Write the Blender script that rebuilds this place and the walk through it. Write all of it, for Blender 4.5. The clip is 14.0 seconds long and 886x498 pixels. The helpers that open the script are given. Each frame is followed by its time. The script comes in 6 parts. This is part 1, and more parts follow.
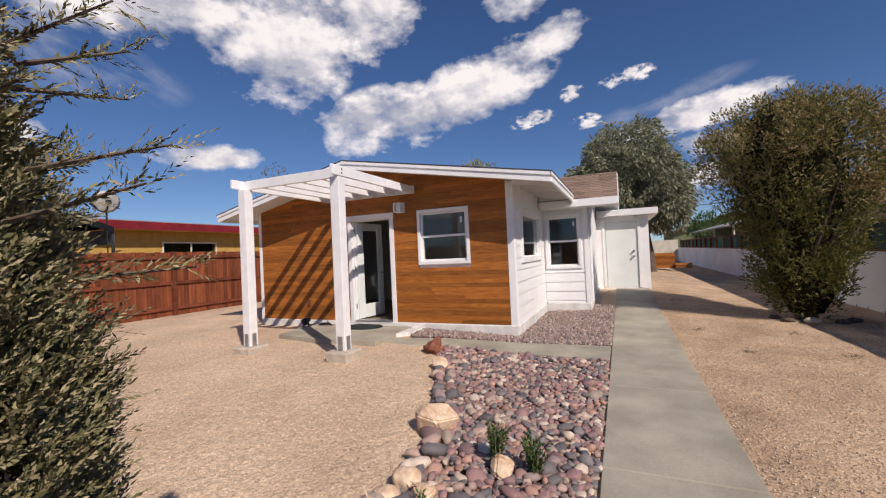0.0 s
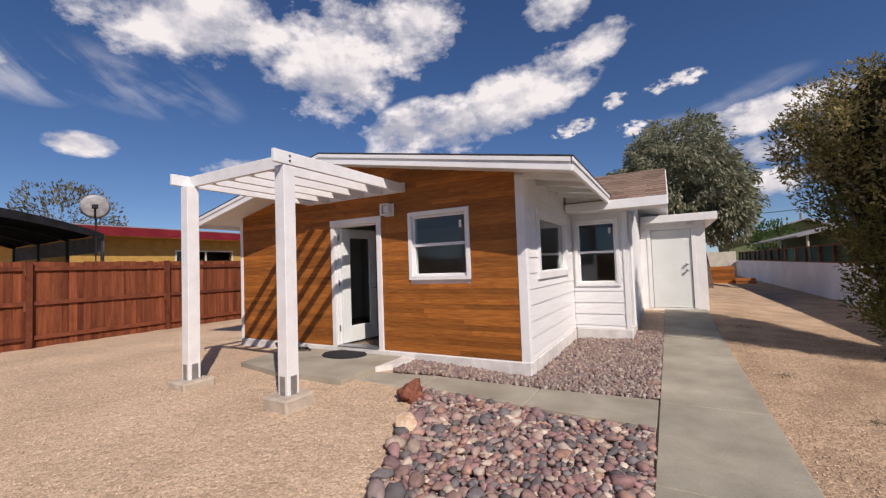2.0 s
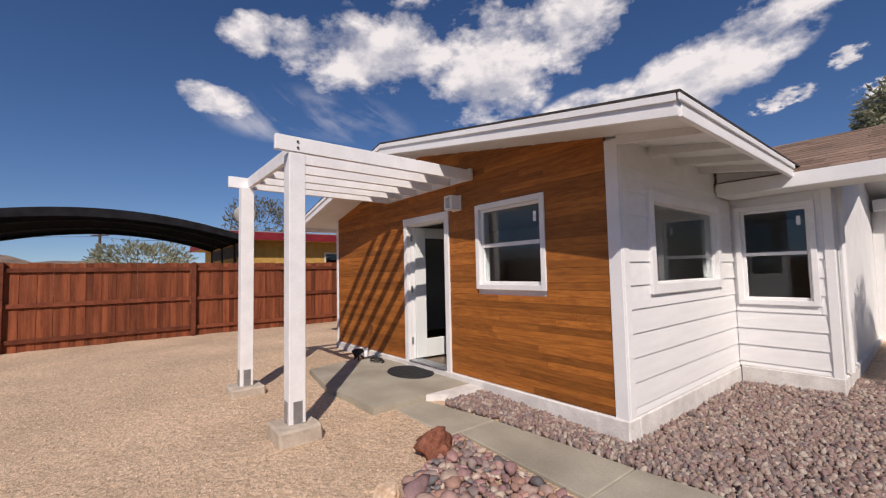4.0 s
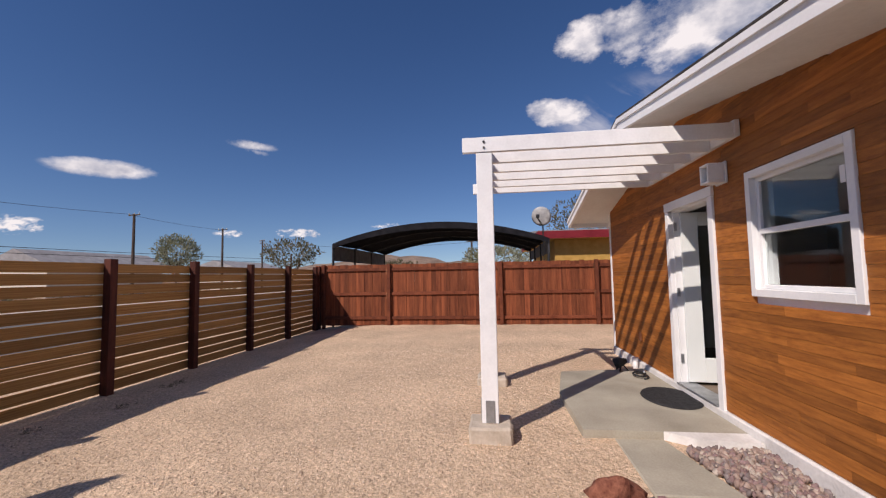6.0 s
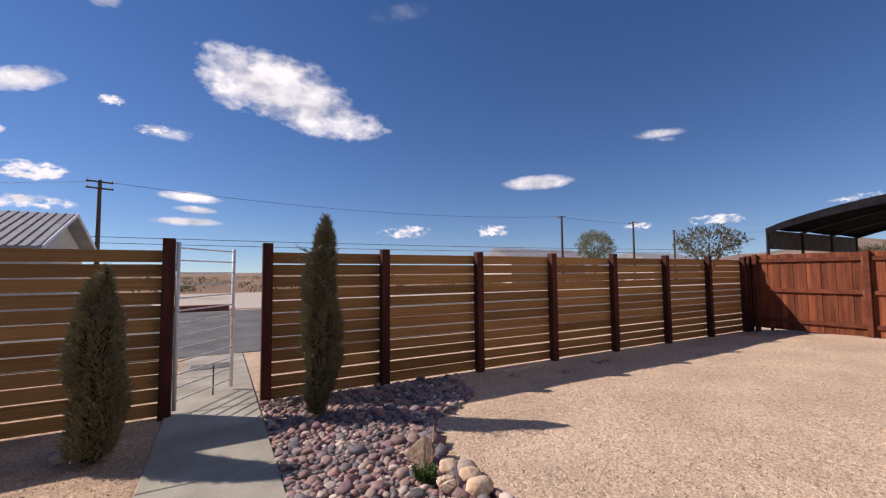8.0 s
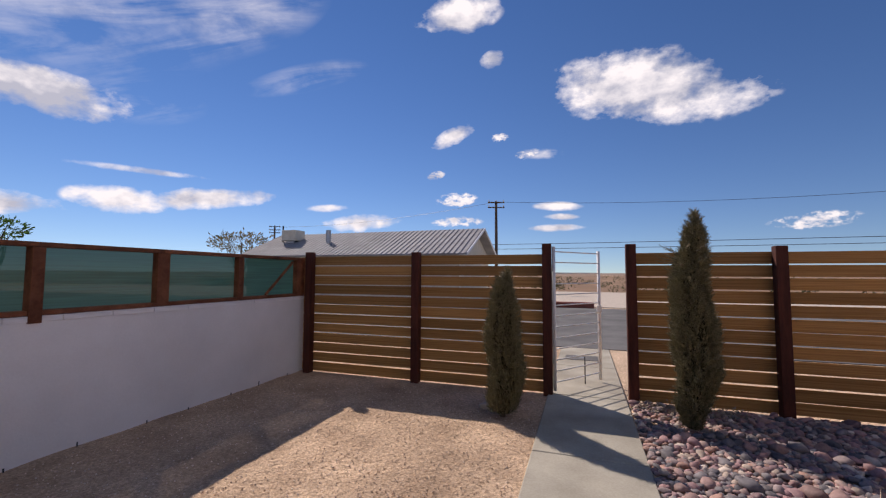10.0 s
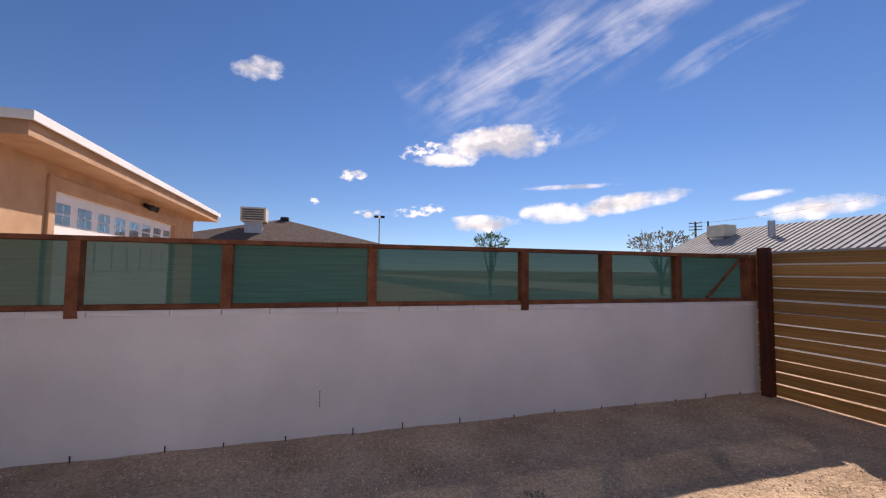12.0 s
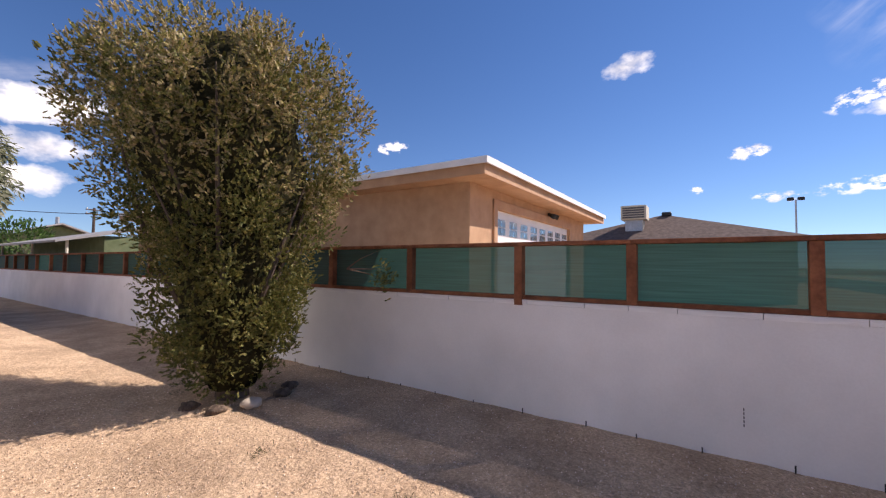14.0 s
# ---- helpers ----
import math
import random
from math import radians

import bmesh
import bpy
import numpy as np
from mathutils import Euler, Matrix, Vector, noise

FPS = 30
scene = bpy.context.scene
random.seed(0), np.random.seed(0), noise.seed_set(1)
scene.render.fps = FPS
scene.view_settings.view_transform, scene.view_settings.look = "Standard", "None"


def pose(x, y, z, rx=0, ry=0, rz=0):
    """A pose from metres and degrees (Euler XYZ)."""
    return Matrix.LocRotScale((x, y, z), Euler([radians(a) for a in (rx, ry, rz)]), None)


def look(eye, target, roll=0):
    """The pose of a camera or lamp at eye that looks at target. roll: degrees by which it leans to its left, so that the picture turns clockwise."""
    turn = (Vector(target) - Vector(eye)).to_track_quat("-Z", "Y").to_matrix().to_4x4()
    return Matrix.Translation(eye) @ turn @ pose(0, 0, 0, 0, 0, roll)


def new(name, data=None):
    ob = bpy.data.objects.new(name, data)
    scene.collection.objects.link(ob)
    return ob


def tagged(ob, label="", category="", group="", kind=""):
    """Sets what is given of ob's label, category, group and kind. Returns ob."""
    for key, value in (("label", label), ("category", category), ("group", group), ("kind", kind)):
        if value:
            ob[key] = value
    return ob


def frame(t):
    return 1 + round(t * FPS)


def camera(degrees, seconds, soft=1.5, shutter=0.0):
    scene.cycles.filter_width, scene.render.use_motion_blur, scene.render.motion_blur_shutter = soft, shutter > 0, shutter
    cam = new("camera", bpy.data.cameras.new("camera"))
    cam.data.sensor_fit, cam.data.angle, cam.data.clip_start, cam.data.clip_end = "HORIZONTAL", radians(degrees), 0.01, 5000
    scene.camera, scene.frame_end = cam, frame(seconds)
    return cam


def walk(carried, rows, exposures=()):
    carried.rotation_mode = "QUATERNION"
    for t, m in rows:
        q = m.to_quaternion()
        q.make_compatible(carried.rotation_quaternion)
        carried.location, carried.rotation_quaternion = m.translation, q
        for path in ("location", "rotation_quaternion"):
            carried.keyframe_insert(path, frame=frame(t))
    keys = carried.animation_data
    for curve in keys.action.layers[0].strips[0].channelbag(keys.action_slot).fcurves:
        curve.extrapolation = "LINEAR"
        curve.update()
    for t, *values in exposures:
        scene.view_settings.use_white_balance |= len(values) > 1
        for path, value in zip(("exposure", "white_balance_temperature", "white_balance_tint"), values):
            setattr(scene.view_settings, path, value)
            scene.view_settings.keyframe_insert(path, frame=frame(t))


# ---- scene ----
cam = camera(95.1, 14.0, soft=1.25)
ROWS = [
    (0.0, -0.009, -0.022, 1.528, 90.77, 2.61, 23.69),
    (0.5, -0.062, 0.327, 1.539, 91.14, 2.89, 24.44),
    (1.0, -0.110, 0.740, 1.523, 91.42, 3.07, 25.22),
    (1.5, -0.062, 1.193, 1.526, 92.00, 2.72, 26.79),
    (2.0, -0.038, 1.642, 1.546, 92.43, 2.04, 29.14),
    (4.5, 0.167, 3.793, 1.563, 93.72, 1.30, 60.62),
    (5.0, 0.190, 4.194, 1.563, 94.14, 1.25, 71.72),
    (5.5, 0.147, 4.492, 1.555, 94.11, 1.20, 84.27),
    (6.0, 0.140, 4.707, 1.563, 93.81, 1.06, 97.23),
    (6.5, 0.184, 4.788, 1.566, 93.33, 1.24, 111.58),
    (7.0, 0.242, 4.725, 1.566, 93.13, 1.16, 126.25),
    (7.5, 0.253, 4.707, 1.553, 93.14, 0.76, 139.02),
    (10.0, 0.292, 4.818, 1.556, 93.59, -0.22, 198.95),
    (10.5, 0.388, 4.815, 1.550, 93.77, -0.36, 210.83),
    (11.0, 0.482, 4.830, 1.541, 93.73, -0.48, 224.29),
    (11.5, 0.531, 4.827, 1.539, 93.58, -0.61, 238.47),
    (12.0, 0.574, 4.850, 1.545, 93.26, -0.58, 253.40),
    (12.5, 0.560, 4.912, 1.550, 93.09, -0.92, 266.49),
    (13.0, 0.534, 4.949, 1.549, 92.92, -1.11, 278.49),
    (13.5, 0.497, 4.974, 1.544, 92.65, -1.13, 291.04),
    (14.0, 0.473, 5.050, 1.547, 92.42, -0.66, 303.41),
]
EXPOSURES = [(0.0, 0.20, 6700, 17), (2.0, 0.14, 6700, 17), (5.0, 0.06, 6700, 18), (7.5, 0.34, 6550, 20), (10.0, 0.30, 6650, 20), (12.0, 0.54, 6950, 20), (14.0, 0.84, 6750, 20)]
walk(cam, [(t, pose(x, y, z, rx, ry, rz)) for t, x, y, z, rx, ry, rz in ROWS], EXPOSURES)

# ---- sun and sky ----
SUN_EL, SUN_AZ = 40.5, 127.0  # degrees; azimuth clockwise from +y
SUN_STRENGTH, SKY_STRENGTH = 3.8, 0.074
CLOUD_WHITE = 0.80


def toward(az, el):
    a, e = radians(az), radians(el)
    return Vector((math.sin(a) * math.cos(e), math.cos(a) * math.cos(e), math.sin(e)))


sun = new("sun", bpy.data.lights.new("sun", "SUN"))
sun.data.energy, sun.data.angle, sun.data.color = SUN_STRENGTH, radians(0.5), (1.0, 0.93, 0.83)
sun.matrix_world = look(toward(SUN_AZ, SUN_EL) * 60, (0, 0, 0))

# heaped clouds: azimuth, elevation, half width, half height, tilt, density
# those above 40 degrees elevation are unseen, added as fill light for the shade
CLOUDS = [
    (-60, 28.5, 13, 5.5, 4, 1.0), (-44, 27, 9, 9, 0, 1.0), (-33, 31, 8, 6.5, 10, 1.0), (-70, 29, 6, 3.5, 0, 0.9), (-48, 43, 22, 9, 4, 1.0), (-22, 45, 13, 8, 10, 0.95), (-80, 41, 11, 6, 0, 0.9), (-35, 60, 28, 9, 0, 0.9),
    (-30, 18.5, 12, 5.0, 10, 1.0), (-17, 22.5, 11, 5.2, 22, 1.0), (-8, 26.5, 6, 2.6, 20, 0.85), (-12, 31.5, 4.5, 3, 0, 0.9),
    (-53.6, 12.9, 7.5, 2.0, 4, 1.0), (-71, 14.1, 3.6, 1.5, 0, 0.95), (-81, 21.4, 5, 2.2, -8, 0.95), (-77, 29, 4, 3, 0, 0.9),
    (8, 15.0, 11, 2.3, 9, 0.95), (10, 11.4, 6, 1.8, 0, 0.85), (9.5, 8.0, 6, 2.0, 0, 0.9),
    (-171.5, 22.9, 13.5, 4.6, -10, 1.0), (114.5, 17.6, 9, 2.9, 2, 1.0), (107, 15.6, 5, 1.2, 0, 0.8),
    (122.5, 8.2, 5.5, 1.8, 0, 0.95), (131, 9.2, 9, 1.5, 8, 0.95), (112, 6.8, 6.5, 1.4, 0, 0.8), (150, 7.2, 7, 1.4, 6, 0.9),
    (162.5, 19.1, 3.8, 1.3, 24, 0.85), (163, 33.6, 6, 2.6, 8, 0.95), (168.4, 28.5, 2.0, 1.3, 10, 0.9), (82, 24.9, 4, 1.9, 10, 0.95),
]
PUFFS = [
    (-0.2, 20.6, 1.6, 1.0, 0, 0.9), (3, 20.9, 2.2, 1.2, 0, 0.95), (-5.2, 20.1, 1.8, 1.1, 20, 0.9), (-10.5, 17.6, 3.4, 1.3, 10, 0.8), (-3.2, 16.4, 2.2, 1.1, 0, 0.8),
    (172.9, 16.5, 1.8, 0.8, 8, 0.8), (169.1, 18.8, 1.3, 0.7, 0, 0.7), (160, 13.8, 1.4, 0.7, 20, 0.8), (163, 10.5, 3.2, 1.1, 4, 0.95), (163, 7.4, 4, 0.9, 2, 0.85),
    (93.6, 13.1, 2.3, 0.9, 6, 0.85), (88.8, 9.4, 0.9, 0.6, 0, 0.9), (103.4, 16.9, 3.4, 1.3, 14, 0.7), (103, 8.6, 4.5, 1.0, 6, 0.7), (96, 8.0, 3, 0.8, 0, 0.6),
    (49.2, 16.2, 2.4, 1.0, 8, 0.9), (-156.4, 5.8, 4, 1.0, 3, 0.8), (-144.1, 5.8, 2.6, 1.1, 0, 0.9), (-116.6, 6.0, 4.0, 0.7, 0, 0.75), (-125, 5.8, 2, 0.6, 0, 0.7), (-103, 7, 5, 0.7, 0, 0.6),
]
# smooth lens-shaped clouds and thin veils
LENSES = [
    (-137.6, 12.3, 5.2, 1.15, 1, 1.0), (-122.4, 16.9, 3.4, 0.7, -3, 0.45), (-122, 16.1, 1.8, 0.5, -3, 0.35), (176.9, 9.3, 3.6, 0.75, -3, 0.95), (177.4, 7.9, 2.6, 0.5, -2, 0.8),
    (176.6, 6.4, 4.2, 0.6, 0, 0.9), (174.7, 16.4, 3.6, 0.8, -4, 0.4), (124, 11.6, 7, 0.45, 0, 0.5), (145, 8.9, 3, 0.6, 4, 0.6),
]
VEILS = [
    (118, 27, 17, 7.5, 18, 0.75), (132, 30, 12, 4.5, 28, 0.85), (142, 25.2, 8, 1.7, 20, 0.85), (108, 22.5, 9, 3.0, -24, 0.6), (123, 19, 7, 2.6, 6, 0.6),
    (-66, 21.2, 11, 3.6, -6, 0.75), (-76.5, 19.5, 6, 2.4, -6, 0.8), (-71, 21.5, 8, 2.6, 6, 0.7), (6, 17.5, 9, 1.4, 12, 0.6), (-157, 33.5, 4, 1.0, 10, 0.5),
]


def link(tree, a, b, out=0, into=0):
    tree.links.new(a.outputs[out], b.inputs[into])


def sky_world():
    world = bpy.data.worlds.new("sky")
    world.use_nodes = True
    scene.world = world
    nt = world.node_tree
    nt.nodes.clear()

    def math_node(op, a, b=None, c=None, clamp=False):
        n = nt.nodes.new("ShaderNodeMath")
        n.operation, n.use_clamp = op, clamp
        for i, v in enumerate((a, b, c)):
            if v is None:
                continue
            if isinstance(v, (int, float)):
                n.inputs[i].default_value = v
            else:
                nt.links.new(v, n.inputs[i])
        return n.outputs[0]

    out = nt.nodes.new("ShaderNodeOutputWorld")
    bg = nt.nodes.new("ShaderNodeBackground")
    sky = nt.nodes.new("ShaderNodeTexSky")
    sky.sky_type, sky.sun_disc = "NISHITA", False
    sky.sun_elevation, sky.sun_rotation = radians(SUN_EL), radians(SUN_AZ)
    sky.altitude, sky.air_density, sky.dust_density, sky.ozone_density = 900, 1.0, 0.0, 3.0
    tc = nt.nodes.new("ShaderNodeTexCoord")
    d = tc.outputs["Generated"]
    # clear desert air: the pale band at the horizon is thin
    lift = nt.nodes.new("ShaderNodeMapping")
    lift.inputs["Location"].default_value, lift.inputs["Scale"].default_value = (0, 0, 0.045), (1, 1, 0.95)
    nt.links.new(d, lift.inputs[0])
    nt.links.new(lift.outputs[0], sky.inputs["Vector"])

    def noise_node(scale, detail, rough, stretch):
        mp = nt.nodes.new("ShaderNodeMapping")
        mp.inputs["Scale"].default_value = (1, 1, stretch)
        n = nt.nodes.new("ShaderNodeTexNoise")
        n.inputs["Scale"].default_value, n.inputs["Detail"].default_value, n.inputs["Roughness"].default_value = scale, detail, rough
        nt.links.new(d, mp.inputs[0])
        nt.links.new(mp.outputs[0], n.inputs["Vector"])
        return n.outputs["Fac"]

    def cover(spots):
        """How deep each direction lies inside any of the cloud outlines, 0 to 1."""
        total = None
        for az, el, hw, hh, tilt, dens in spots:
            c = toward(az, el)
            side = Vector((c.y, -c.x, 0)).normalized()
            up = side.cross(c)
            k = radians(tilt)
            u_axis = (side * math.cos(k) + up * math.sin(k)) / radians(hw)
            v_axis = (up * math.cos(k) - side * math.sin(k)) / radians(hh)
            uv = []
            for axis in (u_axis, v_axis, c):
                n = nt.nodes.new("ShaderNodeVectorMath")
                n.operation = "DOT_PRODUCT"
                nt.links.new(d, n.inputs[0])
                n.inputs[1].default_value = axis
                uv.append(n.outputs["Value"])
            r2 = math_node("MULTIPLY_ADD", uv[0], uv[0], math_node("MULTIPLY", uv[1], uv[1]))
            ahead = math_node("GREATER_THAN", uv[2], 0.0)
            m = math_node("MULTIPLY", math_node("MULTIPLY", math_node("SUBTRACT", 1.0, r2, clamp=True), dens), ahead)
            total = m if total is None else math_node("MAXIMUM", total, m)
        return total

    billow = noise_node(7.5, 9, 0.55, 1.6)
    fine = noise_node(30.0, 6, 0.6, 1.7)
    heap = cover(CLOUDS)
    puff = cover(PUFFS)
    tuft = noise_node(46.0, 7, 0.62, 1.8)
    tufts = math_node("MULTIPLY", math_node("SUBTRACT", math_node("MULTIPLY_ADD", math_node("SUBTRACT", tuft, 0.5), 5.0, math_node("MULTIPLY", puff, 1.3)), 0.35), 1.2, clamp=True)
    tufts = math_node("MULTIPLY", tufts, math_node("MULTIPLY", puff, 3.0, clamp=True))
    shape = math_node("MULTIPLY_ADD", math_node("SUBTRACT", billow, 0.5), 3.5, math_node("MULTIPLY", math_node("SUBTRACT", fine, 0.5), 1.5))
    gate = math_node("MULTIPLY", heap, 5.0, clamp=True)
    density = math_node("MULTIPLY", math_node("SUBTRACT", math_node("ADD", math_node("MULTIPLY", heap, 1.45), shape), 0.38), 1.15, clamp=True)
    density = math_node("MULTIPLY", density, gate, clamp=True)
    lens = cover(LENSES)
    lens = math_node("MULTIPLY", math_node("MULTIPLY", math_node("MULTIPLY_ADD", lens, 1.3, math_node("MULTIPLY", math_node("SUBTRACT", fine, 0.55), 1.6)), 1.1, clamp=True), math_node("MULTIPLY", lens, 3.0, clamp=True))
    # veils drawn out into streaks along one slanting direction
    c = toward(125, 26)
    side = Vector((c.y, -c.x, 0)).normalized()
    up = side.cross(c)
    along, across = side * math.cos(0.38) + up * math.sin(0.38), up * math.cos(0.38) - side * math.sin(0.38)
    comb = nt.nodes.new("ShaderNodeCombineXYZ")
    for i, (axis, k) in enumerate(((along, 3.0), (across, 17.0), (c, 3.0))):
        n = nt.nodes.new("ShaderNodeVectorMath")
        n.operation = "DOT_PRODUCT"
        nt.links.new(d, n.inputs[0])
        n.inputs[1].default_value = axis * k
        nt.links.new(n.outputs["Value"], comb.inputs[i])
    streak = nt.nodes.new("ShaderNodeTexNoise")
    streak.inputs["Scale"].default_value, streak.inputs["Detail"].default_value, streak.inputs["Roughness"].default_value = 1.0, 7, 0.6
    streak.inputs["Distortion"].default_value = 0.7
    nt.links.new(comb.outputs[0], streak.inputs["Vector"])
    veil = math_node("MULTIPLY", cover(VEILS), math_node("MULTIPLY", math_node("SUBTRACT", math_node("ADD", streak.outputs["Fac"], math_node("MULTIPLY", math_node("SUBTRACT", billow, 0.5), 0.6)), 0.40), 3.2, clamp=True))
    veil = math_node("MULTIPLY", veil, 0.6, clamp=True)
    density = math_node("MAXIMUM", math_node("MAXIMUM", density, tufts), math_node("MAXIMUM", lens, veil))
    # relief: parts of a heap that face the sun are white, the rest grey
    shift = nt.nodes.new("ShaderNodeVectorMath")
    shift.inputs[1].default_value = toward(SUN_AZ, SUN_EL) * 0.02 + Vector((0, 0, 0.022))
    nt.links.new(d, shift.inputs[0])
    mp = nt.nodes.new("ShaderNodeMapping")
    mp.inputs["Scale"].default_value = (1, 1, 1.6)
    lit = nt.nodes.new("ShaderNodeTexNoise")
    lit.inputs["Scale"].default_value, lit.inputs["Detail"].default_value, lit.inputs["Roughness"].default_value = 7.5, 9, 0.55
    nt.links.new(shift.outputs[0], mp.inputs[0])
    nt.links.new(mp.outputs[0], lit.inputs["Vector"])
    relief = math_node("MULTIPLY_ADD", math_node("SUBTRACT", billow, lit.outputs["Fac"]), 3.4, math_node("SUBTRACT", 0.74, math_node("MULTIPLY", heap, 0.34)))
    ramp = nt.nodes.new("ShaderNodeValToRGB")
    ramp.color_ramp.elements[0].position, ramp.color_ramp.elements[0].color = 0.12, (0.50 * CLOUD_WHITE, 0.53 * CLOUD_WHITE, 0.61 * CLOUD_WHITE, 1)
    ramp.color_ramp.elements[1].position, ramp.color_ramp.elements[1].color = 0.80, (CLOUD_WHITE, CLOUD_WHITE * 0.985, CLOUD_WHITE * 0.97, 1)
    nt.links.new(relief, ramp.inputs[0])
    scaled = nt.nodes.new("ShaderNodeVectorMath")
    scaled.operation = "SCALE"
    scaled.inputs["Scale"].default_value = SKY_STRENGTH
    rich = nt.nodes.new("ShaderNodeHueSaturation")
    rich.inputs["Hue"].default_value, rich.inputs["Saturation"].default_value = 0.507, 1.2
    nt.links.new(sky.outputs[0], rich.inputs["Color"])
    nt.links.new(rich.outputs[0], scaled.inputs[0])
    mix = nt.nodes.new("ShaderNodeMix")
    mix.data_type = "RGBA"
    nt.links.new(density, mix.inputs[0])
    nt.links.new(scaled.outputs[0], mix.inputs[6])
    nt.links.new(ramp.outputs[0], mix.inputs[7])
    nt.links.new(mix.outputs[2], bg.inputs[0])
    nt.links.new(bg.outputs[0], out.inputs[0])


sky_world()

# ---- materials ----


def mat(name, dark, light, scale=6.0, rough=0.8, bump=0.2, fine=90.0, stretch=(1, 1, 1), per="", spread=0.25, metal=0.0, bump_dist=0.01, detail=5.0, stain=0.0, spec=0.3):
    """Procedural surface: two noises mix two colours, with bump; per = 'object' or 'island' varies each piece."""
    m = bpy.data.materials.new(name)
    m.use_nodes = True
    nt = m.node_tree
    b = nt.nodes["Principled BSDF"]
    b.inputs["Roughness"].default_value, b.inputs["Metallic"].default_value = rough, metal
    b.inputs["Specular IOR Level"].default_value = spec
    tc = nt.nodes.new("ShaderNodeTexCoord")
    mp = nt.nodes.new("ShaderNodeMapping")
    mp.inputs["Scale"].default_value = stretch
    nt.links.new(tc.outputs["Object"], mp.inputs[0])
    vec = mp.outputs[0]
    rnd = None
    if per:
        src = nt.nodes.new("ShaderNodeObjectInfo" if per == "object" else "ShaderNodeNewGeometry")
        rnd = src.outputs["Random"] if per == "object" else src.outputs["Random Per Island"]
        sh = nt.nodes.new("ShaderNodeVectorMath")
        sh.operation = "MULTIPLY_ADD"
        nt.links.new(rnd, sh.inputs[0])
        sh.inputs[1].default_value = (31.7, 17.3, 23.9)
        nt.links.new(vec, sh.inputs[2])
        vec = sh.outputs[0]
    big = nt.nodes.new("ShaderNodeTexNoise")
    big.inputs["Scale"].default_value, big.inputs["Detail"].default_value = scale, detail
    small = nt.nodes.new("ShaderNodeTexNoise")
    small.inputs["Scale"].default_value, small.inputs["Detail"].default_value = fine, 3
    for n in (big, small):
        nt.links.new(vec, n.inputs["Vector"])
    add = nt.nodes.new("ShaderNodeMath")
    add.operation = "MULTIPLY_ADD"
    nt.links.new(small.outputs["Fac"], add.inputs[0])
    add.inputs[1].default_value = 0.45
    nt.links.new(big.outputs["Fac"], add.inputs[2])
    ramp = nt.nodes.new("ShaderNodeValToRGB")
    e = ramp.color_ramp.elements
    e[0].position, e[0].color = 0.5, (*dark, 1)
    e[1].position, e[1].color = 0.95, (*light, 1)
    nt.links.new(add.outputs[0], ramp.inputs[0])
    colour = ramp.outputs[0]
    if rnd is not None:
        hsv = nt.nodes.new("ShaderNodeHueSaturation")
        mr = nt.nodes.new("ShaderNodeMapRange")
        mr.inputs["To Min"].default_value, mr.inputs["To Max"].default_value = 1 - spread, 1 + spread
        nt.links.new(rnd, mr.inputs[0])
        nt.links.new(mr.outputs[0], hsv.inputs["Value"])
        nt.links.new(colour, hsv.inputs["Color"])
        colour = hsv.outputs[0]
    if stain:
        st = nt.nodes.new("ShaderNodeTexNoise")
        st.inputs["Scale"].default_value, st.inputs["Detail"].default_value = 0.9, 6
        nt.links.new(tc.outputs["Object"], st.inputs["Vector"])
        mr = nt.nodes.new("ShaderNodeMapRange")
        mr.inputs[1].default_value, mr.inputs[2].default_value = 0.35, 0.7
        mr.inputs["To Min"].default_value, mr.inputs["To Max"].default_value = 1 - stain, 1 + stain * 0.4
        nt.links.new(st.outputs["Fac"], mr.inputs[0])
        hs = nt.nodes.new("ShaderNodeHueSaturation")
        nt.links.new(mr.outputs[0], hs.inputs["Value"])
        nt.links.new(colour, hs.inputs["Color"])
        colour = hs.outputs[0]
    nt.links.new(colour, b.inputs["Base Color"])
    if bump:
        bp = nt.nodes.new("ShaderNodeBump")
        bp.inputs["Strength"].default_value, bp.inputs["Distance"].default_value = bump, bump_dist
        nt.links.new(add.outputs[0], bp.inputs["Height"])
        nt.links.new(bp.outputs[0], b.inputs["Normal"])
    return m


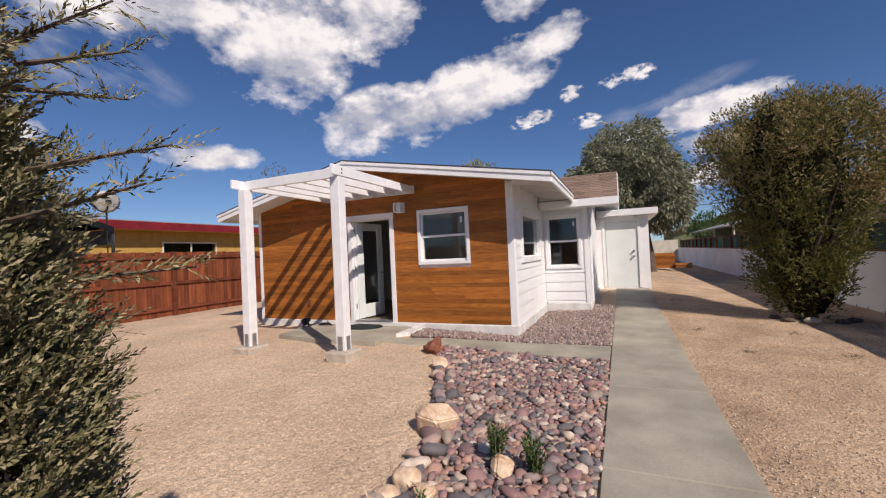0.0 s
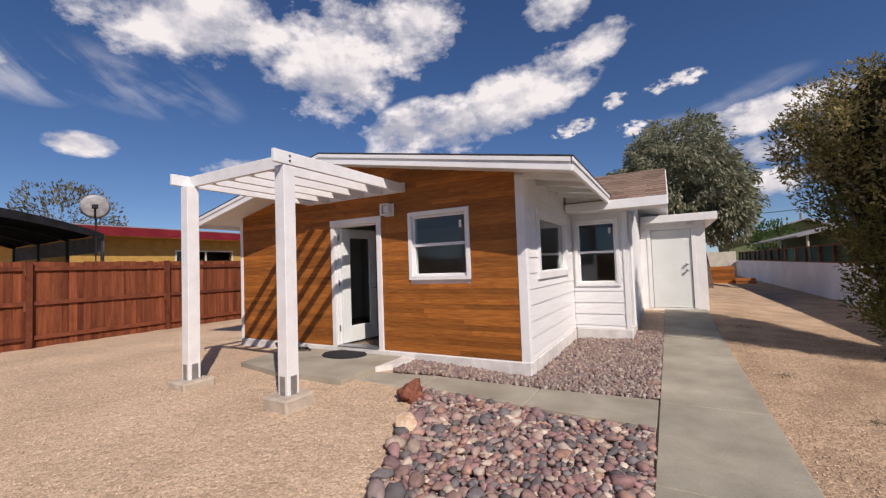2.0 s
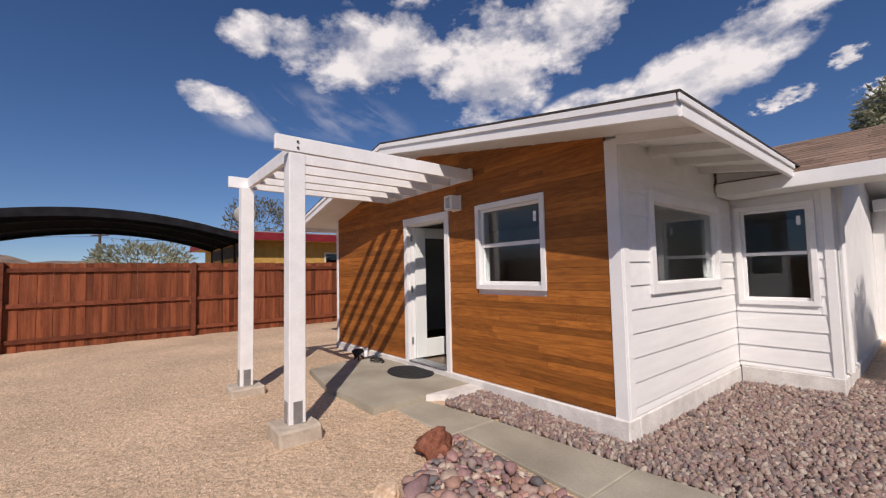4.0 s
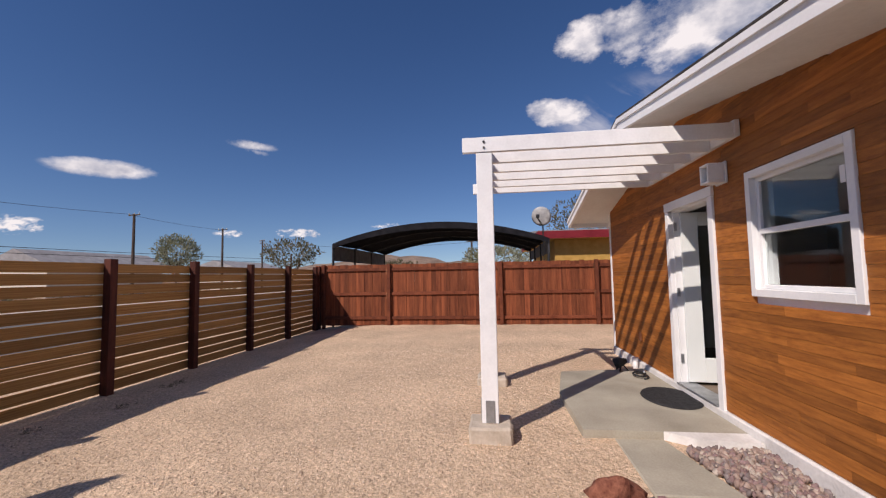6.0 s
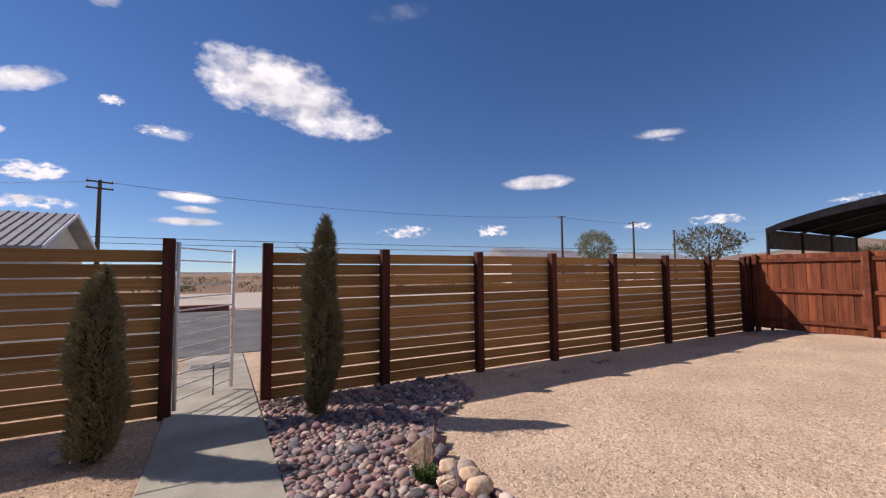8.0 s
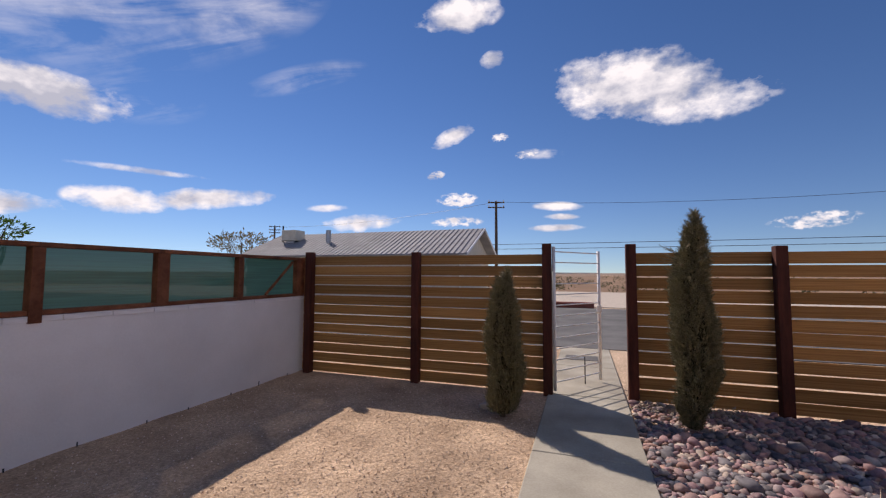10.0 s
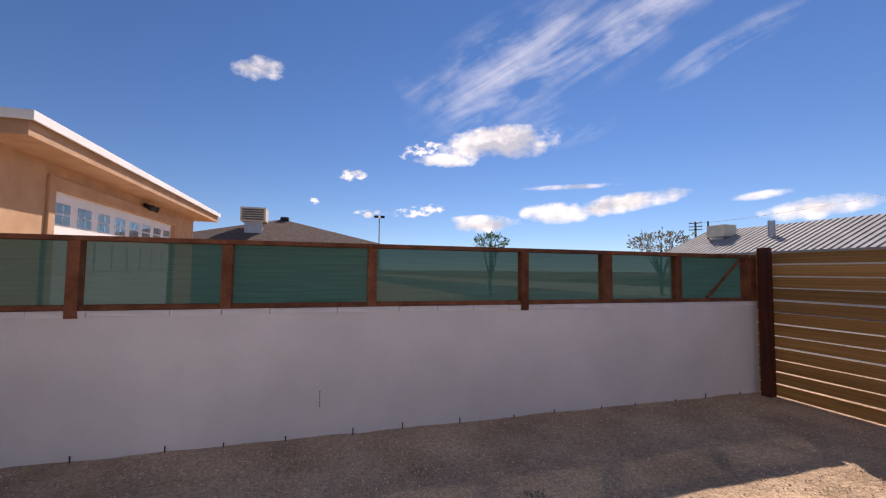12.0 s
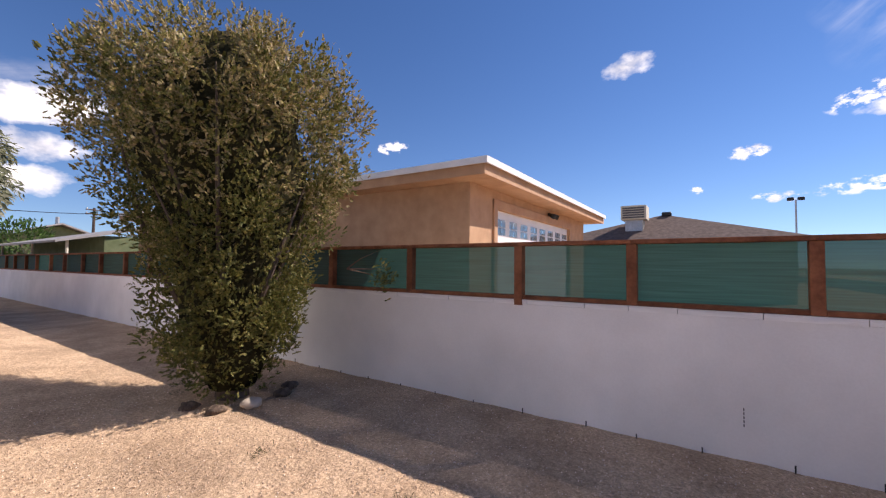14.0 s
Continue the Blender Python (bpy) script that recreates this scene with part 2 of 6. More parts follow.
def palette(name, colours, rough=0.7, per="island", scale=14.0, bump=0.15):
    """Pieces that take one of several colours each, with speckle."""
    m = mat(name, (0.62,) * 3, (1.0,) * 3, scale=scale, rough=rough, per=per, spread=0.22, bump=bump)
    nt = m.node_tree
    b = nt.nodes["Principled BSDF"]
    base = b.inputs["Base Color"].links[0].from_socket
    src = [n for n in nt.nodes if n.bl_idname in ("ShaderNodeObjectInfo", "ShaderNodeNewGeometry")][0].outputs["Random" if per == "object" else "Random Per Island"]
    mul = nt.nodes.new("ShaderNodeMath")
    mul.operation = "MULTIPLY"
    mul.inputs[1].default_value = 7.31
    fr = nt.nodes.new("ShaderNodeMath")
    fr.operation = "FRACT"
    nt.links.new(src, mul.inputs[0])
    nt.links.new(mul.outputs[0], fr.inputs[0])
    ramp = nt.nodes.new("ShaderNodeValToRGB")
    ramp.color_ramp.interpolation = "CONSTANT"
    e = ramp.color_ramp.elements
    e[0].color = (*colours[0], 1)
    e[1].position, e[1].color = 1 / len(colours), (*colours[1], 1)
    for i, c in enumerate(colours[2:], 2):
        e.new(i / len(colours)).color = (*c, 1)
    nt.links.new(fr.outputs[0], ramp.inputs[0])
    mix = nt.nodes.new("ShaderNodeMix")
    mix.data_type, mix.blend_type = "RGBA", "MULTIPLY"
    mix.inputs[0].default_value = 1.0
    nt.links.new(base, mix.inputs[6])
    nt.links.new(ramp.outputs[0], mix.inputs[7])
    nt.links.new(mix.outputs[2], b.inputs["Base Color"])
    return m


M_SAND = mat("sand", (0.54, 0.386, 0.252), (0.82, 0.625, 0.45), scale=40.0, rough=0.95, bump=0.5, fine=150, bump_dist=0.012, detail=4, stain=0.17, spec=0.1)


def pebbled(m, scale=95.0, value=(0.82, 1.14), height=0.6, distance=0.01):
    """Adds close-packed small stones, each of its own shade, to a ground material."""
    nt = m.node_tree
    b = nt.nodes["Principled BSDF"]
    tc = nt.nodes.new("ShaderNodeTexCoord")
    vo = nt.nodes.new("ShaderNodeTexVoronoi")
    vo.inputs["Scale"].default_value = scale
    nt.links.new(tc.outputs["Object"], vo.inputs["Vector"])
    sep = nt.nodes.new("ShaderNodeSeparateColor")
    nt.links.new(vo.outputs["Color"], sep.inputs[0])
    mr = nt.nodes.new("ShaderNodeMapRange")
    mr.inputs["To Min"].default_value, mr.inputs["To Max"].default_value = value
    nt.links.new(sep.outputs[0], mr.inputs[0])
    hs = nt.nodes.new("ShaderNodeHueSaturation")
    nt.links.new(mr.outputs[0], hs.inputs["Value"])
    nt.links.new(b.inputs["Base Color"].links[0].from_socket, hs.inputs["Color"])
    nt.links.new(hs.outputs[0], b.inputs["Base Color"])
    inv = nt.nodes.new("ShaderNodeMath")
    inv.operation = "MULTIPLY_ADD"
    inv.inputs[1].default_value, inv.inputs[2].default_value = -1.0, 1.0
    nt.links.new(vo.outputs["Distance"], inv.inputs[0])
    bp = nt.nodes.new("ShaderNodeBump")
    bp.inputs["Strength"].default_value, bp.inputs["Distance"].default_value = height, distance
    nt.links.new(inv.outputs[0], bp.inputs["Height"])
    nt.links.new(b.inputs["Normal"].links[0].from_socket, bp.inputs["Normal"])
    scuff = nt.nodes.new("ShaderNodeTexNoise")
    scuff.inputs["Scale"].default_value, scuff.inputs["Detail"].default_value = 10.0, 6
    nt.links.new(tc.outputs["Object"], scuff.inputs["Vector"])
    lump = nt.nodes.new("ShaderNodeBump")
    lump.inputs["Strength"].default_value, lump.inputs["Distance"].default_value = 0.5, 0.055
    nt.links.new(scuff.outputs["Fac"], lump.inputs["Height"])
    nt.links.new(bp.outputs[0], lump.inputs["Normal"])
    # coarser stones among the fine ones
    big = nt.nodes.new("ShaderNodeTexVoronoi")
    big.inputs["Scale"].default_value = scale * 0.36
    nt.links.new(tc.outputs["Object"], big.inputs["Vector"])
    split = nt.nodes.new("ShaderNodeSeparateColor")
    nt.links.new(big.outputs["Color"], split.inputs[0])
    tone = nt.nodes.new("ShaderNodeMapRange")
    tone.inputs["To Min"].default_value, tone.inputs["To Max"].default_value = 0.86, 1.12
    nt.links.new(split.outputs[1], tone.inputs[0])
    shade = nt.nodes.new("ShaderNodeHueSaturation")
    nt.links.new(tone.outputs[0], shade.inputs["Value"])
    nt.links.new(hs.outputs[0], shade.inputs["Color"])
    nt.links.new(shade.outputs[0], b.inputs["Base Color"])
    neg = nt.nodes.new("ShaderNodeMath")
    neg.operation = "SUBTRACT"
    neg.inputs[0].default_value = 1.0
    nt.links.new(big.outputs["Distance"], neg.inputs[1])
    knob = nt.nodes.new("ShaderNodeBump")
    knob.inputs["Strength"].default_value, knob.inputs["Distance"].default_value = 0.28, 0.016
    nt.links.new(neg.outputs[0], knob.inputs["Height"])
    nt.links.new(lump.outputs[0], knob.inputs["Normal"])
    nt.links.new(knob.outputs[0], b.inputs["Normal"])


def packed_dirt(m, border):
    """East of the border the loose granite gives way to darker packed dirt."""
    nt = m.node_tree
    b = nt.nodes["Principled BSDF"]
    tc = nt.nodes.new("ShaderNodeTexCoord")
    sep = nt.nodes.new("ShaderNodeSeparateXYZ")
    nt.links.new(tc.outputs["Object"], sep.inputs[0])
    mask = nt.nodes.new("ShaderNodeMapRange")
    mask.inputs[1].default_value, mask.inputs[2].default_value = border - 0.1, border + 0.1
    nt.links.new(sep.outputs["X"], mask.inputs[0])
    blotch = nt.nodes.new("ShaderNodeTexNoise")
    blotch.inputs["Scale"].default_value, blotch.inputs["Detail"].default_value = 1.7, 7
    nt.links.new(tc.outputs["Object"], blotch.inputs["Vector"])
    tint = nt.nodes.new("ShaderNodeValToRGB")
    e = tint.color_ramp.elements
    e[0].position, e[0].color = 0.32, (0.68, 0.64, 0.61, 1)
    e[1].position, e[1].color = 0.62, (0.93, 0.90, 0.87, 1)
    nt.links.new(blotch.outputs["Fac"], tint.inputs[0])
    mix = nt.nodes.new("ShaderNodeMix")
    mix.data_type, mix.blend_type = "RGBA", "MULTIPLY"
    nt.links.new(mask.outputs[0], mix.inputs[0])
    nt.links.new(b.inputs["Base Color"].links[0].from_socket, mix.inputs[6])
    nt.links.new(tint.outputs[0], mix.inputs[7])
    nt.links.new(mix.outputs[2], b.inputs["Base Color"])


pebbled(M_SAND)
packed_dirt(M_SAND, 0.3)
M_CONC = mat("concrete", (0.33, 0.30, 0.235), (0.47, 0.435, 0.35), scale=2.2, rough=0.85, bump=0.12, fine=60, stain=0.22, spec=0.2)
M_PLANK = mat("stained_cedar", (0.225, 0.071, 0.0125), (0.43, 0.155, 0.030), scale=5.0, rough=0.6, bump=0.15, fine=34, stretch=(1.0, 1, 0.6), per="object", spread=0.30)
M_WHITE = mat("white_paint", (0.77, 0.77, 0.765), (0.86, 0.86, 0.855), scale=3.0, rough=0.55, bump=0.05, fine=50, stain=0.04)
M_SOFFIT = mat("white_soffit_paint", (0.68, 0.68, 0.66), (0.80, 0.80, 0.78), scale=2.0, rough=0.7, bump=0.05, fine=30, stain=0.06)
M_PERG = mat("white_painted_timber", (0.76, 0.76, 0.755), (0.87, 0.87, 0.865), scale=5.0, rough=0.6, bump=0.15, fine=45, stretch=(1, 1, 1), stain=0.05)
M_FOUND = mat("painted_stem_wall", (0.62, 0.60, 0.57), (0.82, 0.80, 0.77), scale=6.0, rough=0.9, bump=0.5, fine=40, bump_dist=0.02, stain=0.12)
M_BLOCK = mat("whitewashed_block", (0.80, 0.78, 0.77), (0.88, 0.86, 0.85), scale=1.6, rough=0.92, bump=0.3, fine=55, bump_dist=0.012, stain=0.1)
M_REDF = mat("red_stained_board", (0.12, 0.030, 0.012), (0.28, 0.083, 0.033), scale=5.0, rough=0.8, bump=0.25, fine=35, stretch=(2.5, 2.5, 0.35), per="object", spread=0.32)
M_REDRAIL = mat("red_stained_rail", (0.10, 0.025, 0.011), (0.21, 0.060, 0.027), scale=5.0, rough=0.8, bump=0.2, fine=35, per="object", spread=0.2)
M_SLAT = mat("tan_cedar_slat", (0.25, 0.115, 0.030), (0.48, 0.26, 0.088), scale=4.0, rough=0.75, bump=0.2, fine=30, stretch=(0.3, 1, 4), per="object", spread=0.26)
M_POST = mat("dark_redwood_post", (0.042, 0.010, 0.006), (0.10, 0.026, 0.014), scale=5.0, rough=0.75, bump=0.2, fine=35, stretch=(3, 3, 0.4), per="object", spread=0.2)
M_TIMB = mat("rust_stained_timber", (0.13, 0.042, 0.018), (0.27, 0.105, 0.05), scale=6.0, rough=0.8, bump=0.25, fine=35, per="object", spread=0.28)
COBBLE_TONES = [(0.374, 0.242, 0.211), (0.218, 0.194, 0.194), (0.489, 0.291, 0.225), (0.302, 0.194, 0.194), (0.520, 0.407, 0.324), (0.250, 0.223, 0.221), (0.416, 0.247, 0.230), (0.686, 0.563, 0.459), (0.333, 0.257, 0.239), (0.468, 0.330, 0.279), (0.161, 0.145, 0.149), (0.354, 0.213, 0.207)]
M_COB = palette("river_cobble", COBBLE_TONES, rough=0.6, per="object", scale=22)
M_COBI = palette("river_cobble_bed", COBBLE_TONES, rough=0.65, per="island", scale=22)
M_GRAV = palette("crushed_gravel", [(0.34, 0.24, 0.20), (0.26, 0.21, 0.20), (0.40, 0.30, 0.25), (0.30, 0.20, 0.19), (0.46, 0.39, 0.33)], rough=0.85, per="island", scale=40)
M_GRIT = palette("decomposed_granite", [(0.80, 0.61, 0.45), (0.66, 0.48, 0.35), (0.95, 0.78, 0.62), (0.58, 0.43, 0.32)], rough=0.9, per="island", scale=60)
M_ROCKY = mat("ochre_boulder", (0.50, 0.31, 0.18), (0.80, 0.65, 0.48), scale=7, rough=0.85, bump=0.5, fine=30, bump_dist=0.02)
M_ROCKR = mat("red_lava_rock", (0.13, 0.04, 0.025), (0.32, 0.13, 0.08), scale=18, rough=0.95, bump=0.8, fine=60, bump_dist=0.02)
M_BLACKF = mat("black_shade_fabric", (0.012, 0.012, 0.014), (0.026, 0.026, 0.03), scale=5, rough=0.95, bump=0.2, fine=60, spec=0.03)
M_GREYF = mat("grey_side_fabric", (0.08, 0.08, 0.085), (0.14, 0.14, 0.15), scale=5, rough=0.8, bump=0.2, fine=60)
M_DARK = mat("black_metal", (0.015, 0.015, 0.016), (0.035, 0.035, 0.036), scale=8, rough=0.5, bump=0.1)
M_STEEL = mat("galvanised_steel", (0.33, 0.34, 0.35), (0.5, 0.51, 0.52), scale=12, rough=0.45, metal=0.8, bump=0.05)
M_GATE = mat("white_enamel_steel", (0.66, 0.66, 0.66), (0.80, 0.80, 0.80), scale=8, rough=0.45, bump=0.03)
M_RUBBER = mat("black_rubber_mat", (0.012, 0.012, 0.013), (0.04, 0.04, 0.042), scale=20, rough=0.85, bump=0.5, fine=80, bump_dist=0.01)
M_SHING = mat("brown_shingle", (0.16, 0.105, 0.075), (0.32, 0.22, 0.165), scale=7, rough=0.95, bump=0.4, fine=60, per="object", spread=0.28)
M_SHINGD = mat("dark_roofing", (0.025, 0.022, 0.02), (0.07, 0.06, 0.055), scale=7, rough=0.95, bump=0.4, fine=60)
M_ASPH = mat("asphalt", (0.105, 0.103, 0.098), (0.18, 0.175, 0.165), scale=1.2, rough=0.95, bump=0.3, fine=70, stain=0.2)
M_TAN = mat("tan_stucco", (0.44, 0.27, 0.16), (0.56, 0.36, 0.225), scale=4, rough=0.95, bump=0.3, fine=60, stain=0.06)
M_TANF = mat("tan_fascia", (0.42, 0.25, 0.15), (0.54, 0.34, 0.21), scale=3, rough=0.8, bump=0.1)
M_YEL = mat("ochre_stucco", (0.42, 0.25, 0.06), (0.54, 0.34, 0.10), scale=4, rough=0.95, bump=0.3, fine=60)
M_RED = mat("red_fascia_paint", (0.16, 0.010, 0.016), (0.24, 0.02, 0.028), scale=3, rough=0.6, bump=0.05)
M_GREENH = mat("olive_siding", (0.10, 0.13, 0.06), (0.17, 0.20, 0.11), scale=3, rough=0.85, bump=0.1)
M_METROOF = mat("ribbed_metal_roof", (0.26, 0.25, 0.25), (0.38, 0.37, 0.37), scale=1.5, rough=0.75, bump=0.05, metal=0.0, stain=0.15)
M_CREAM = mat("cream_stucco", (0.58, 0.53, 0.42), (0.70, 0.65, 0.54), scale=3, rough=0.95, bump=0.2)
M_BROWNR = mat("brown_roof", (0.085, 0.06, 0.05), (0.16, 0.115, 0.10), scale=5, rough=0.95, bump=0.3)
M_POLE = mat("weathered_pole", (0.05, 0.035, 0.028), (0.11, 0.08, 0.06), scale=6, rough=0.9, bump=0.3)
M_BARK = mat("bark", (0.07, 0.048, 0.035), (0.17, 0.125, 0.095), scale=9, rough=0.95, bump=0.7, fine=40, stretch=(2, 2, 0.4), bump_dist=0.02)
M_TWIG = mat("dry_twig", (0.24, 0.19, 0.13), (0.42, 0.35, 0.26), scale=9, rough=0.9, bump=0.2)
M_DISH = mat("dish_enamel", (0.30, 0.30, 0.30), (0.52, 0.52, 0.51), scale=6, rough=0.6, bump=0.05)
M_DOORW = mat("pale_door_paint", (0.70, 0.74, 0.72), (0.78, 0.81, 0.79), scale=2, rough=0.4, bump=0.03)
M_CONCP = mat("pier_concrete", (0.40, 0.34, 0.27), (0.58, 0.50, 0.41), scale=6, rough=0.95, bump=0.6, fine=40, bump_dist=0.02)
M_HILL = mat("desert_hill", (0.17, 0.115, 0.08), (0.34, 0.25, 0.185), scale=0.02, rough=1, bump=0.0, fine=0.15)
M_DESERT = mat("desert_flat", (0.15, 0.085, 0.048), (0.33, 0.21, 0.12), scale=0.05, rough=1, bump=0.0, fine=0.6)
# near-black filler for evergreen crowns, their inner shade put into its colour
M_INNER = mat("dark_inner_shade", (0.018, 0.016, 0.009), (0.05, 0.045, 0.022), scale=20, rough=1.0, bump=0.8, fine=60, bump_dist=0.03, spec=0.02)
M_KERB = mat("red_kerb_paint", (0.20, 0.06, 0.04), (0.32, 0.11, 0.08), scale=2, rough=0.85, bump=0.2)
M_INT = mat("interior_plaster", (0.52, 0.51, 0.48), (0.64, 0.63, 0.60), scale=2, rough=0.9, bump=0.05)
M_FLOORI = mat("interior_floor", (0.15, 0.11, 0.08), (0.24, 0.18, 0.13), scale=3, rough=0.5, bump=0.05)


def foliage(name, colours, rough=0.65, glow=0.35):
    m = palette(name, colours, rough=rough, per="island", scale=30, bump=0.0)
    nt = m.node_tree
    b = nt.nodes["Principled BSDF"]
    colour = b.inputs["Base Color"].links[0].from_socket
    tr = nt.nodes.new("ShaderNodeBsdfTranslucent")
    nt.links.new(colour, tr.inputs[0])
    mx = nt.nodes.new("ShaderNodeMixShader")
    mx.inputs[0].default_value = glow
    nt.links.new(b.outputs[0], mx.inputs[1])
    nt.links.new(tr.outputs[0], mx.inputs[2])
    nt.links.new(mx.outputs[0], nt.nodes["Material Output"].inputs[0])
    return m


M_CYP = foliage("cypress_foliage", [(0.20, 0.185, 0.085), (0.31, 0.27, 0.14), (0.13, 0.125, 0.055), (0.42, 0.35, 0.205)], glow=0.0)
M_BUSH = foliage("arborvitae_foliage", [(0.165, 0.17, 0.04), (0.24, 0.225, 0.06), (0.12, 0.13, 0.032), (0.31, 0.26, 0.085)], glow=0.28)
# bush top: browned foliage, its colour also lightened for the sun on it
M_BUSHTIP = foliage("browned_sunlit_foliage", [(0.50, 0.39, 0.19), (0.38, 0.33, 0.10), (0.60, 0.49, 0.28), (0.31, 0.28, 0.085), (0.45, 0.33, 0.17)], glow=0.3)
M_PEPPER = foliage("pepper_tree_foliage", [(0.28, 0.295, 0.185), (0.35, 0.36, 0.235), (0.22, 0.24, 0.145), (0.42, 0.41, 0.285)])
M_SCRUB = foliage("desert_scrub_foliage", [(0.16, 0.15, 0.08), (0.22, 0.19, 0.11), (0.12, 0.12, 0.06), (0.27, 0.21, 0.13)])
M_GREEN = foliage("fresh_green_foliage", [(0.07, 0.14, 0.03), (0.10, 0.19, 0.04), (0.05, 0.10, 0.025)])


def glass_material():
    m = bpy.data.materials.new("window_glass")
    m.use_nodes = True
    b = m.node_tree.nodes["Principled BSDF"]
    b.inputs["Base Color"].default_value = (0.62, 0.68, 0.70, 1)
    b.inputs["Roughness"].default_value = 0.02
    b.inputs["IOR"].default_value = 1.5
    b.inputs["Transmission Weight"].default_value = 1.0
    return m


def mesh_screen_material():
    """Woven green privacy cloth: threads with tiny open gaps between them."""
    m = bpy.data.materials.new("green_shade_cloth")
    m.use_nodes = True
    nt = m.node_tree
    b = nt.nodes["Principled BSDF"]
    b.inputs["Roughness"].default_value = 0.75
    tc = nt.nodes.new("ShaderNodeTexCoord")
    mp = nt.nodes.new("ShaderNodeMapping")
    mp.inputs["Scale"].default_value = (1, 0.35, 14)
    n = nt.nodes.new("ShaderNodeTexNoise")
    n.inputs["Scale"].default_value, n.inputs["Detail"].default_value = 4.0, 5
    ramp = nt.nodes.new("ShaderNodeValToRGB")
    e = ramp.color_ramp.elements
    e[0].position, e[0].color = 0.3, (0.014, 0.055, 0.049, 1)
    e[1].position, e[1].color = 0.75, (0.028, 0.100, 0.088, 1)
    nt.links.new(tc.outputs["Object"], mp.inputs[0])
    nt.links.new(mp.outputs[0], n.inputs["Vector"])
    nt.links.new(n.outputs["Fac"], ramp.inputs[0])
    nt.links.new(ramp.outputs[0], b.inputs["Base Color"])
    tl = nt.nodes.new("ShaderNodeBsdfTranslucent")
    nt.links.new(ramp.outputs[0], tl.inputs[0])
    mx = nt.nodes.new("ShaderNodeMixShader")
    mx.inputs[0].default_value = 0.3
    nt.links.new(b.outputs[0], mx.inputs[1])
    nt.links.new(tl.outputs[0], mx.inputs[2])
    tr = nt.nodes.new("ShaderNodeBsdfTransparent")
    mx2 = nt.nodes.new("ShaderNodeMixShader")
    mr = nt.nodes.new("ShaderNodeMapRange")
    mr.inputs["To Min"].default_value, mr.inputs["To Max"].default_value = 0.075, 0.03
    nt.links.new(n.outputs["Fac"], mr.inputs[0])
    nt.links.new(mr.outputs[0], mx2.inputs[0])
    nt.links.new(mx.outputs[0], mx2.inputs[1])
    nt.links.new(tr.outputs[0], mx2.inputs[2])
    nt.links.new(mx2.outputs[0], nt.nodes["Material Output"].inputs[0])
    return m


M_GLASS, M_SCREEN = glass_material(), mesh_screen_material()

# ---- builders ----


def world_of(ob):
    m = ob.matrix_basis.copy()
    if ob.parent:
        m = world_of(ob.parent) @ ob.matrix_parent_inverse @ m
    return m


def adopt(ob, parent):
    ob.parent = parent
    ob.matrix_parent_inverse = world_of(parent).inverted()
    return ob


def mesh_of(name, bm, material, smooth=False):
    me = bpy.data.meshes.new(name)
    bm.to_mesh(me)
    bm.free()
    me.materials.append(material)
    if smooth:
        me.shade_smooth()
    return me


def part(name, bm, material, parent, label="", smooth=False):
    ob = new(name, mesh_of(name, bm, material, smooth))
    if parent:
        adopt(ob, parent)
    if label:
        ob["label"] = label
    return ob


def piece(name, me, parent, m):
    ob = new(name, me)
    ob.matrix_basis = m
    adopt(ob, parent)
    return ob


def thing(name, at, label, category, group="", kind=""):
    ob = new(name)
    ob.location = at
    ob.empty_display_size = 0.1
    return tagged(ob, label, category, group, kind)


def structure(name, bm, material, label="", smooth=False):
    ob = new(name, mesh_of(name, bm, material, smooth))
    return tagged(ob, label, kind="structure")


def box(bm, x0, x1, y0, y1, z0, z1, bevel=0.0, m=None):
    t = Matrix.Translation(((x0 + x1) / 2, (y0 + y1) / 2, (z0 + z1) / 2)) @ Matrix.Diagonal((abs(x1 - x0), abs(y1 - y0), abs(z1 - z0), 1))
    vs = bmesh.ops.create_cube(bm, size=1, matrix=(m @ t) if m else t)["verts"]
    if bevel:
        es = list({e for v in vs for e in v.link_edges})
        bmesh.ops.bevel(bm, geom=es, offset=bevel, segments=1, affect="EDGES")
    return bm


def boxed(x0, x1, y0, y1, z0, z1, bevel=0.0):
    return box(bmesh.new(), x0, x1, y0, y1, z0, z1, bevel)


def tube(bm, pts, radii, sides=8, cap=True):
    """A tapered tube along points."""
    rings, n = [], len(pts)
    pts = [Vector(p) for p in pts]
    for i, p in enumerate(pts):
        d = (pts[min(i + 1, n - 1)] - pts[max(i - 1, 0)]).normalized()
        q = d.to_track_quat("Z", "Y")
        r = radii[i] if not isinstance(radii, (int, float)) else radii
        rings.append([bm.verts.new(p + q @ Vector((math.cos(a) * r, math.sin(a) * r, 0))) for a in (2 * math.pi * k / sides for k in range(sides))])
    for a, b in zip(rings, rings[1:]):
        for k in range(sides):
            bm.faces.new((a[k], a[(k + 1) % sides], b[(k + 1) % sides], b[k]))
    if cap:
        bm.faces.new(list(reversed(rings[0])))
        bm.faces.new(rings[-1])
    return bm


def prism(bm, outline, axis, a, b):
    """Extrude an outline of pairs along an axis from a to b."""
    def at(u, v, w):
        return {"x": (w, u, v), "y": (u, w, v), "z": (u, v, w)}[axis]
    lo = [bm.verts.new(at(u, v, a)) for u, v in outline]
    hi = [bm.verts.new(at(u, v, b)) for u, v in outline]
    n = len(outline)
    bm.faces.new(lo)
    bm.faces.new(list(reversed(hi)))
    for i in range(n):
        bm.faces.new((lo[i], hi[i], hi[(i + 1) % n], lo[(i + 1) % n]))
    bmesh.ops.recalc_face_normals(bm, faces=bm.faces)
    return bm


